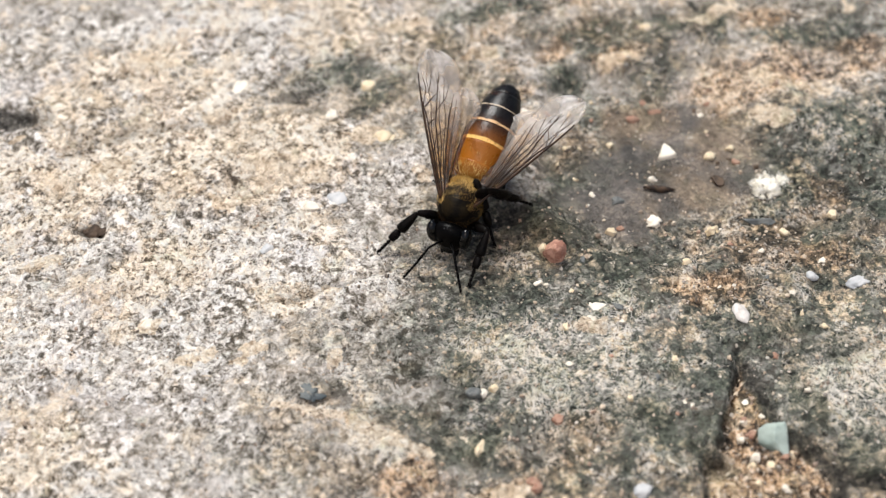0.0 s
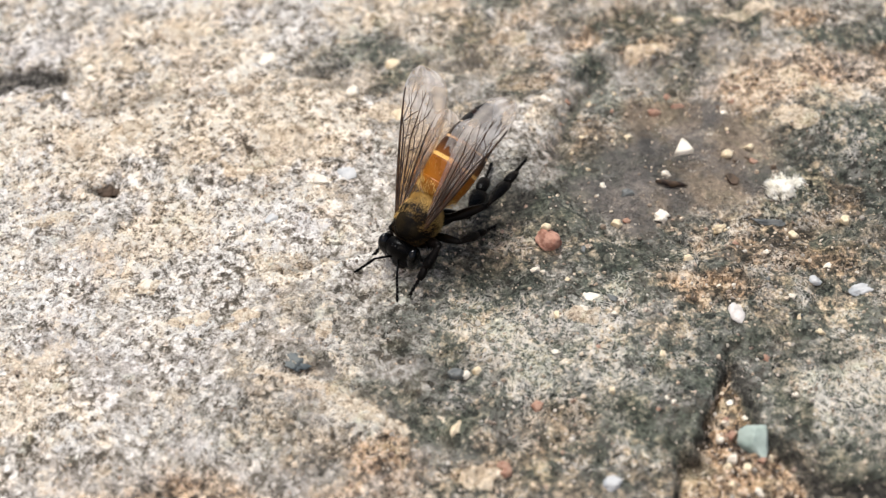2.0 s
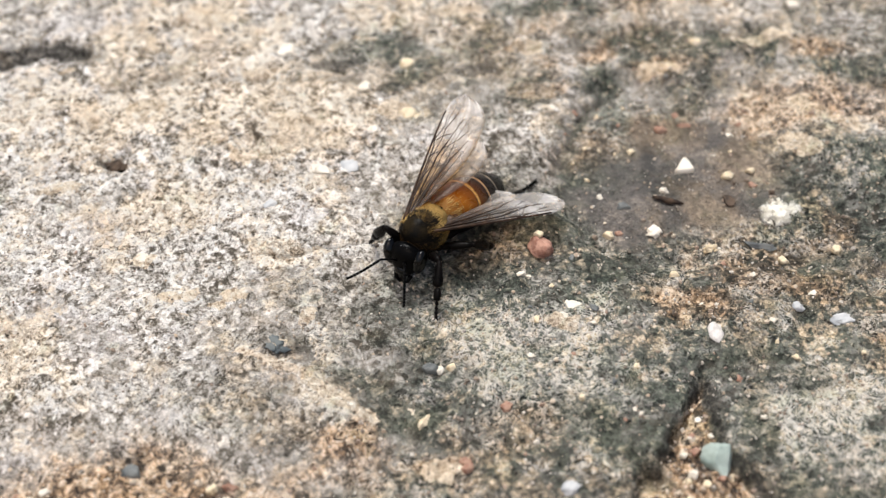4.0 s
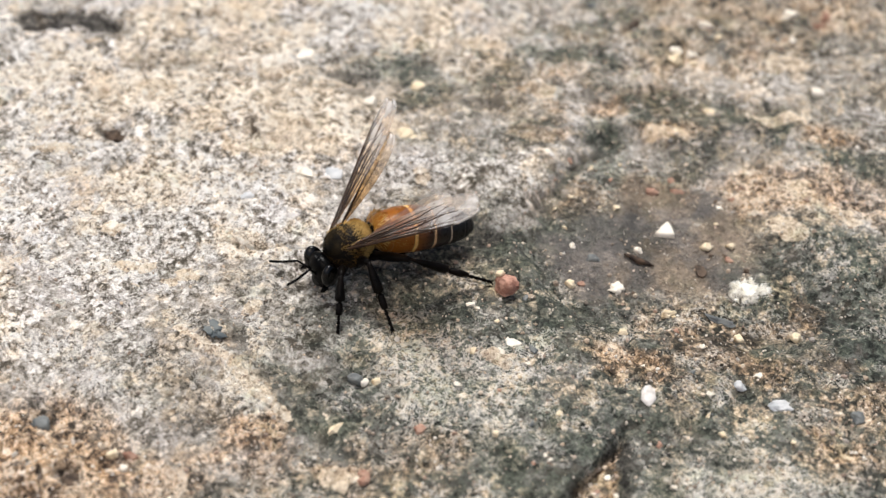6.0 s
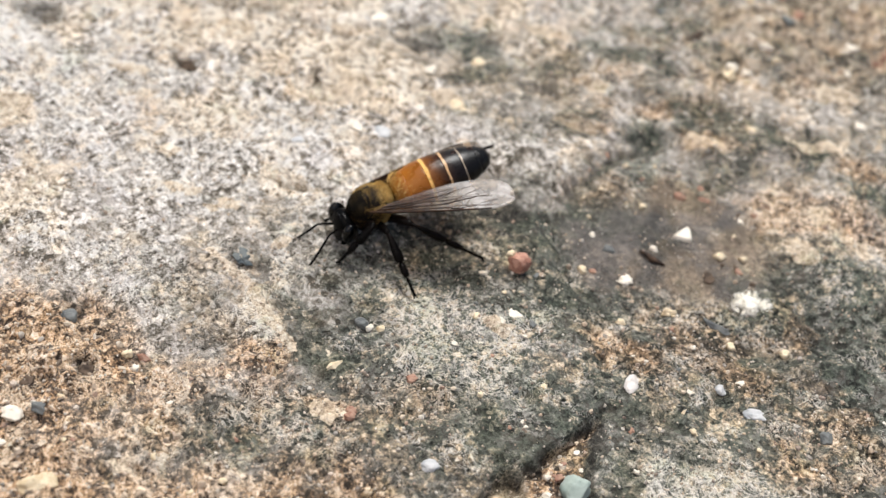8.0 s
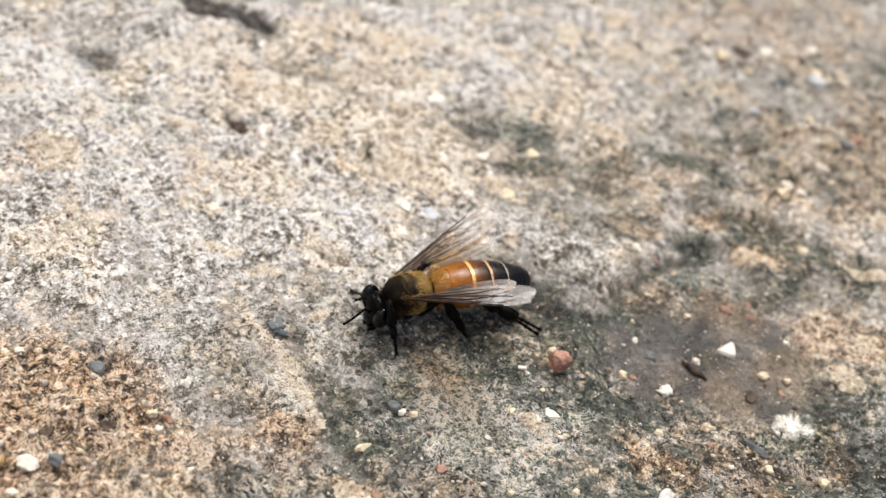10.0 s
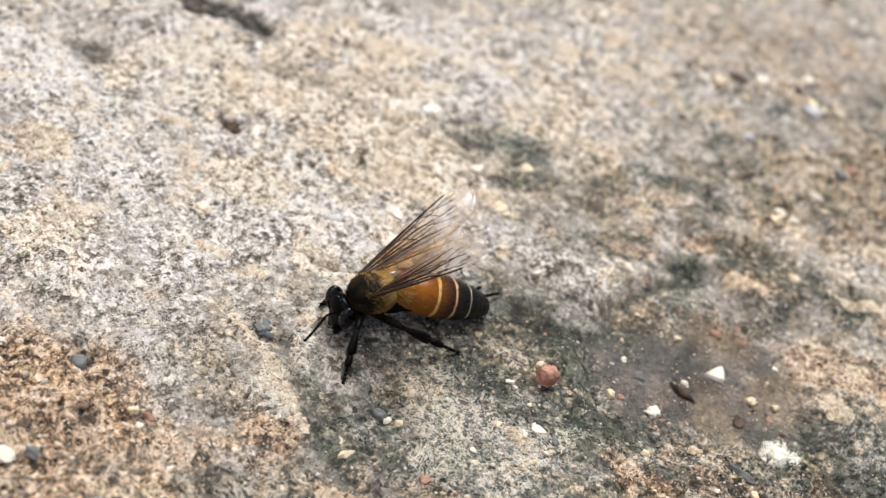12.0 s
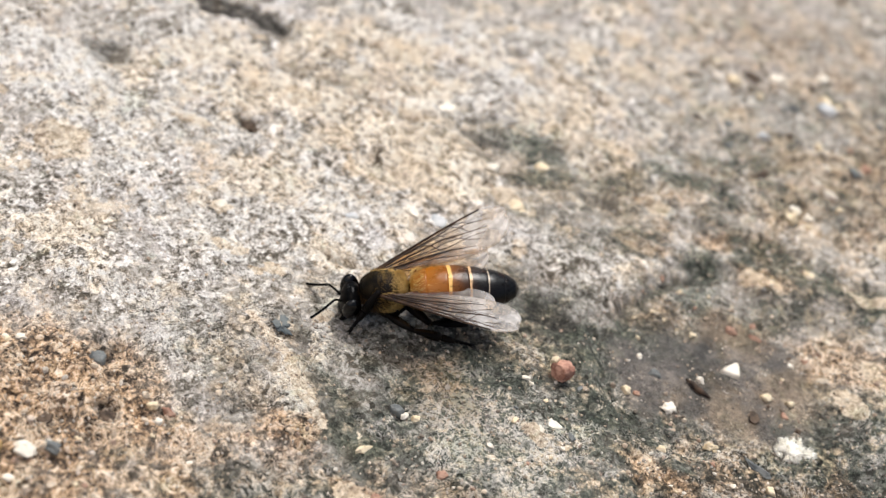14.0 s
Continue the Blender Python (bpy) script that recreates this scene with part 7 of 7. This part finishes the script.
    walk(limb["leg_fore_right"], [
        (0, pose(0.00130, -0.00090, -0.00120, 32.6, -33.4, -67.6)),
        (0.5, pose(0.00130, -0.00090, -0.00120, 23.5, -80.1, -82.4)),
        (0.75, pose(0.00130, -0.00090, -0.00120, 72.2, -31.7, -134.7)),
        (1, pose(0.00130, -0.00090, -0.00120, 73.7, 20.4, -142.5)),
        (1.2, pose(0.00130, -0.00090, -0.00120, 47.4, 22.1, -156.9)),
        (1.5, pose(0.00130, -0.00090, -0.00120, 51.5, 23.4, -153.8)),
        (2, pose(0.00130, -0.00090, -0.00120, 70.1, 22.6, -142.0)),
        (2.25, pose(0.00130, -0.00090, -0.00120, 62.4, -22.1, -121.9)),
        (2.5, pose(0.00130, -0.00090, -0.00120, 21.9, -56.6, -74.3)),
        (3, pose(0.00130, -0.00090, -0.00120, -49.9, -54.7, -29.2)),
        (3.5, pose(0.00130, -0.00090, -0.00120, -53.8, -44.4, -35.2)),
        (4.75, pose(0.00130, -0.00090, -0.00120, 35.9, -38.2, -123.8)),
        (6, pose(0.00130, -0.00090, -0.00120, 65.1, 19.9, -151.1)),
        (6.5, pose(0.00130, -0.00090, -0.00120, 65.1, 21.8, -147.9)),
        (7, pose(0.00130, -0.00090, -0.00120, 70.9, 19.7, -146.9)),
        (7.5, pose(0.00130, -0.00090, -0.00120, 43.0, 19.8, -160.6)),
        (8, pose(0.00130, -0.00090, -0.00120, 59.5, 23.5, -149.2)),
        (8.5, pose(0.00130, -0.00090, -0.00120, 69.6, 21.5, -144.6)),
        (9, pose(0.00130, -0.00090, -0.00120, 62.2, 22.8, -148.5)),
        (11.5, pose(0.00130, -0.00090, -0.00120, 75.9, 18.6, -144.3)),
        (12, pose(0.00130, -0.00090, -0.00120, 61.2, 19.8, -153.7)),
        (12.5, pose(0.00130, -0.00090, -0.00120, 55.2, 21.6, -154.3)),
        (13, pose(0.00130, -0.00090, -0.00120, 55.7, 24.2, -150.7)),
        (13.5, pose(0.00130, -0.00090, -0.00120, 48.9, 20.7, -157.9)),
        (14, pose(0.00130, -0.00090, -0.00120, 53.0, 22.6, -154.1)),
    ])
    walk(limb["shin_fore_right"], [
        (0, pose(0.00290, 0.00000, 0.00000, 0.0, 65.8, 0.0)),
        (0.25, pose(0.00290, 0.00000, 0.00000, -180.0, 74.7, -180.0)),
        (0.5, pose(0.00290, 0.00000, 0.00000, -180.0, 35.1, -180.0)),
        (1, pose(0.00290, 0.00000, 0.00000, 180.0, 38.3, 180.0)),
        (1.2, pose(0.00290, 0.00000, 0.00000, -180.0, 38.2, 180.0)),
        (1.5, pose(0.00290, 0.00000, 0.00000, -180.0, 38.3, -180.0)),
        (2, pose(0.00290, 0.00000, 0.00000, 180.0, 38.6, -180.0)),
        (2.5, pose(0.00290, 0.00000, 0.00000, -180.0, 81.3, -180.0)),
        (3, pose(0.00290, 0.00000, 0.00000, -180.0, 62.8, 180.0)),
        (3.5, pose(0.00290, 0.00000, 0.00000, 180.0, 66.2, -180.0)),
        (6, pose(0.00290, 0.00000, 0.00000, 180.0, 38.3, 180.0)),
        (6.5, pose(0.00290, 0.00000, 0.00000, 180.0, 38.3, 180.0)),
        (7, pose(0.00290, 0.00000, 0.00000, 180.0, 38.3, -180.0)),
        (7.5, pose(0.00290, 0.00000, 0.00000, -180.0, 38.4, -180.0)),
        (8, pose(0.00290, 0.00000, 0.00000, 180.0, 38.4, 180.0)),
        (8.5, pose(0.00290, 0.00000, 0.00000, 180.0, 38.2, 180.0)),
        (9, pose(0.00290, 0.00000, 0.00000, 180.0, 38.2, -180.0)),
        (11.5, pose(0.00290, 0.00000, 0.00000, -180.0, 37.8, 180.0)),
        (12, pose(0.00290, 0.00000, 0.00000, 180.0, 38.4, -180.0)),
        (12.5, pose(0.00290, 0.00000, 0.00000, 180.0, 38.3, 180.0)),
        (13, pose(0.00290, 0.00000, 0.00000, 180.0, 38.6, -180.0)),
        (13.5, pose(0.00290, 0.00000, 0.00000, -180.0, 38.1, 180.0)),
        (14, pose(0.00290, 0.00000, 0.00000, -180.0, 38.3, 180.0)),
    ])
    walk(limb["leg_middle_right"], [
        (0, pose(0.00010, -0.00110, -0.00140, 52.5, -30.6, 158.0)),
        (0.5, pose(0.00010, -0.00110, -0.00140, 48.8, -34.8, 159.3)),
        (1, pose(0.00010, -0.00110, -0.00140, 51.7, -27.6, 161.0)),
        (1.2, pose(0.00010, -0.00110, -0.00140, 54.3, -33.4, 154.2)),
        (1.5, pose(0.00010, -0.00110, -0.00140, 51.7, -33.8, 156.8)),
        (2, pose(0.00010, -0.00110, -0.00140, 46.5, -30.6, 164.1)),
        (2.5, pose(0.00010, -0.00110, -0.00140, 58.6, -27.1, 153.6)),
        (3, pose(0.00010, -0.00110, -0.00140, 60.6, -25.3, 152.5)),
        (3.5, pose(0.00010, -0.00110, -0.00140, 66.1, -22.0, 147.7)),
        (6, pose(0.00010, -0.00110, -0.00140, 65.0, -21.5, 149.9)),
        (6.5, pose(0.00010, -0.00110, -0.00140, 56.0, -28.0, 156.0)),
        (7, pose(0.00010, -0.00110, -0.00140, 60.9, -23.2, 154.0)),
        (7.5, pose(0.00010, -0.00110, -0.00140, 58.6, -31.3, 150.4)),
        (8, pose(0.00010, -0.00110, -0.00140, 51.4, -31.8, 158.3)),
        (8.5, pose(0.00010, -0.00110, -0.00140, 52.5, -28.8, 159.3)),
        (9, pose(0.00010, -0.00110, -0.00140, 53.2, -30.4, 157.4)),
        (10.25, pose(0.00010, -0.00110, -0.00140, 17.7, -55.2, -148.2)),
        (11.5, pose(0.00010, -0.00110, -0.00140, -33.7, -42.3, -78.8)),
        (11.75, pose(0.00010, -0.00110, -0.00140, 32.5, -55.8, -160.5)),
        (12, pose(0.00010, -0.00110, -0.00140, 66.9, -20.5, 147.9)),
        (12.5, pose(0.00010, -0.00110, -0.00140, 59.3, -28.2, 151.8)),
        (13, pose(0.00010, -0.00110, -0.00140, 49.7, -33.4, 159.2)),
        (13.5, pose(0.00010, -0.00110, -0.00140, 59.9, -29.3, 150.2)),
        (14, pose(0.00010, -0.00110, -0.00140, 55.2, -31.5, 154.4)),
    ])
    walk(limb["shin_middle_right"], [
        (0, pose(0.00360, 0.00000, 0.00000, -180.0, 61.0, 180.0)),
        (0.5, pose(0.00360, 0.00000, 0.00000, 180.0, 61.6, 180.0)),
        (1, pose(0.00360, 0.00000, 0.00000, 180.0, 58.4, 180.0)),
        (1.2, pose(0.00360, 0.00000, 0.00000, 180.0, 63.6, 180.0)),
        (1.5, pose(0.00360, 0.00000, 0.00000, -180.0, 62.4, 180.0)),
        (2, pose(0.00360, 0.00000, 0.00000, -180.0, 57.3, -180.0)),
        (2.5, pose(0.00360, 0.00000, 0.00000, 180.0, 62.5, -180.0)),
        (3, pose(0.00360, 0.00000, 0.00000, 180.0, 63.0, -180.0)),
        (3.5, pose(0.00360, 0.00000, 0.00000, 180.0, 65.0, 180.0)),
        (6, pose(0.00360, 0.00000, 0.00000, 180.0, 64.0, 180.0)),
        (6.5, pose(0.00360, 0.00000, 0.00000, -180.0, 61.4, -180.0)),
        (7, pose(0.00360, 0.00000, 0.00000, -180.0, 62.1, -180.0)),
        (7.5, pose(0.00360, 0.00000, 0.00000, 180.0, 65.3, 180.0)),
        (8, pose(0.00360, 0.00000, 0.00000, -180.0, 61.1, 180.0)),
        (8.5, pose(0.00360, 0.00000, 0.00000, -180.0, 59.4, 180.0)),
        (9, pose(0.00360, 0.00000, 0.00000, -180.0, 61.0, 180.0)),
        (11.5, pose(0.00360, 0.00000, 0.00000, 0.0, 72.9, 0.0)),
        (12, pose(0.00360, 0.00000, 0.00000, 180.0, 64.8, 180.0)),
        (12.5, pose(0.00360, 0.00000, 0.00000, -180.0, 63.7, 180.0)),
        (13, pose(0.00360, 0.00000, 0.00000, 180.0, 61.4, 180.0)),
        (13.5, pose(0.00360, 0.00000, 0.00000, -180.0, 64.6, -180.0)),
        (14, pose(0.00360, 0.00000, 0.00000, 180.0, 63.0, -180.0)),
    ])
    walk(limb["leg_hind_right"], [
        (0, pose(-0.00120, -0.00110, -0.00130, 70.8, 15.8, 128.1)),
        (0.5, pose(-0.00120, -0.00110, -0.00130, 73.9, 13.8, 129.6)),
        (1, pose(-0.00120, -0.00110, -0.00130, 62.7, 18.7, 121.8)),
        (1.2, pose(-0.00120, -0.00110, -0.00130, 78.5, 11.1, 133.4)),
        (1.5, pose(-0.00120, -0.00110, -0.00130, 75.7, 12.9, 131.3)),
        (2, pose(-0.00120, -0.00110, -0.00130, 62.0, 17.9, 120.0)),
        (2.5, pose(-0.00120, -0.00110, -0.00130, 73.4, 15.0, 131.0)),
        (2.75, pose(-0.00120, -0.00110, -0.00130, 18.1, -31.1, 168.4)),
        (3, pose(-0.00120, -0.00110, -0.00130, -56.8, -13.5, -130.5)),
        (3.25, pose(-0.00120, -0.00110, -0.00130, 19.8, -32.6, 171.6)),
        (3.5, pose(-0.00120, -0.00110, -0.00130, 78.9, 11.6, 135.7)),
        (6, pose(-0.00120, -0.00110, -0.00130, 75.3, 14.5, 133.7)),
        (6.5, pose(-0.00120, -0.00110, -0.00130, 70.8, 16.2, 128.7)),
        (7, pose(-0.00120, -0.00110, -0.00130, 70.3, 17.3, 129.7)),
        (7.5, pose(-0.00120, -0.00110, -0.00130, 81.7, 8.6, 135.8)),
        (7.75, pose(-0.00120, -0.00110, -0.00130, 12.4, -17.6, 162.8)),
        (8, pose(-0.00120, -0.00110, -0.00130, -59.9, 0.2, -163.7)),
        (8.5, pose(-0.00120, -0.00110, -0.00130, -57.0, 4.1, -161.2)),
        (9, pose(-0.00120, -0.00110, -0.00130, -62.2, 1.6, -175.5)),
        (10.25, pose(-0.00120, -0.00110, -0.00130, 4.1, -8.6, 149.7)),
        (11.5, pose(-0.00120, -0.00110, -0.00130, 66.0, 18.8, 125.8)),
        (12, pose(-0.00120, -0.00110, -0.00130, 77.8, 12.7, 135.4)),
        (12.5, pose(-0.00120, -0.00110, -0.00130, 77.1, 12.6, 133.4)),
        (13, pose(-0.00120, -0.00110, -0.00130, 72.7, 14.6, 129.0)),
        (13.5, pose(-0.00120, -0.00110, -0.00130, 79.9, 10.3, 135.0)),
        (14, pose(-0.00120, -0.00110, -0.00130, 76.4, 12.7, 132.3)),
    ])
    walk(limb["shin_hind_right"], [
        (0, pose(0.00450, 0.00000, 0.00000, 0.0, 70.2, 0.0)),
        (0.5, pose(0.00450, 0.00000, 0.00000, 0.0, 66.7, 0.0)),
        (1, pose(0.00450, 0.00000, 0.00000, 0.0, 78.3, -0.0)),
        (1.2, pose(0.00450, 0.00000, 0.00000, 0.0, 63.2, 0.0)),
        (1.5, pose(0.00450, 0.00000, 0.00000, -0.0, 65.4, 0.0)),
        (2, pose(0.00450, 0.00000, 0.00000, 0.0, 77.7, 0.0)),
        (2.5, pose(0.00450, 0.00000, 0.00000, 0.0, 68.7, 0.0)),
        (3, pose(0.00450, 0.00000, 0.00000, 0.0, 48.1, 0.0)),
        (3.5, pose(0.00450, 0.00000, 0.00000, 0.0, 64.1, -0.0)),
        (6, pose(0.00450, 0.00000, 0.00000, 0.0, 67.7, 0.0)),
        (6.5, pose(0.00450, 0.00000, 0.00000, 0.0, 70.9, 0.0)),
        (7, pose(0.00450, 0.00000, 0.00000, 0.0, 72.5, -0.0)),
        (7.5, pose(0.00450, 0.00000, 0.00000, 0.0, 60.9, 0.0)),
        (8, pose(0.00450, 0.00000, 0.00000, 0.0, 18.4, 0.0)),
        (8.5, pose(0.00450, 0.00000, 0.00000, -0.0, 18.4, 0.0)),
        (9, pose(0.00450, 0.00000, 0.00000, 0.0, 18.4, 0.0)),
        (11.5, pose(0.00450, 0.00000, 0.00000, 0.0, 76.7, -0.0)),
        (12, pose(0.00450, 0.00000, 0.00000, 0.0, 65.3, 0.0)),
        (12.5, pose(0.00450, 0.00000, 0.00000, -0.0, 65.0, 0.0)),
        (13, pose(0.00450, 0.00000, 0.00000, 0.0, 67.9, 0.0)),
        (13.5, pose(0.00450, 0.00000, 0.00000, 0.0, 62.5, 0.0)),
        (14, pose(0.00450, 0.00000, 0.00000, 0.0, 65.2, 0.0)),
    ])
    walk(red_pebble, [
        (0.0, pose(0.0085, -0.0132, 0.0010, 5, -62, 10)),
        (1.15, pose(0.0085, -0.0132, 0.0010, 5, -62, 10)),
        (1.3, pose(0.0082, -0.0130, 0.0009, 0, -15, -10)),
        (1.4, pose(0.0082, -0.0130, 0.0008, 0, 0, -14)),
        (3.7, pose(0.0084, -0.0131, 0.0008, 0, 0, -14)),
        (5.8, pose(0.0091, -0.0133, 0.0010, 10, -40, -5)),
        (6.5, pose(0.0094, -0.0134, 0.0009, 10, 0, 0)),
        (7.0, pose(0.0093, -0.0138, 0.0010, 10, -20, 10)),
        (7.5, pose(0.0093, -0.0138, 0.0011, 20, -40, 10)),
        (14.0, pose(0.0090, -0.0137, 0.0011, 20, -40, 10)),
    ])


motions()
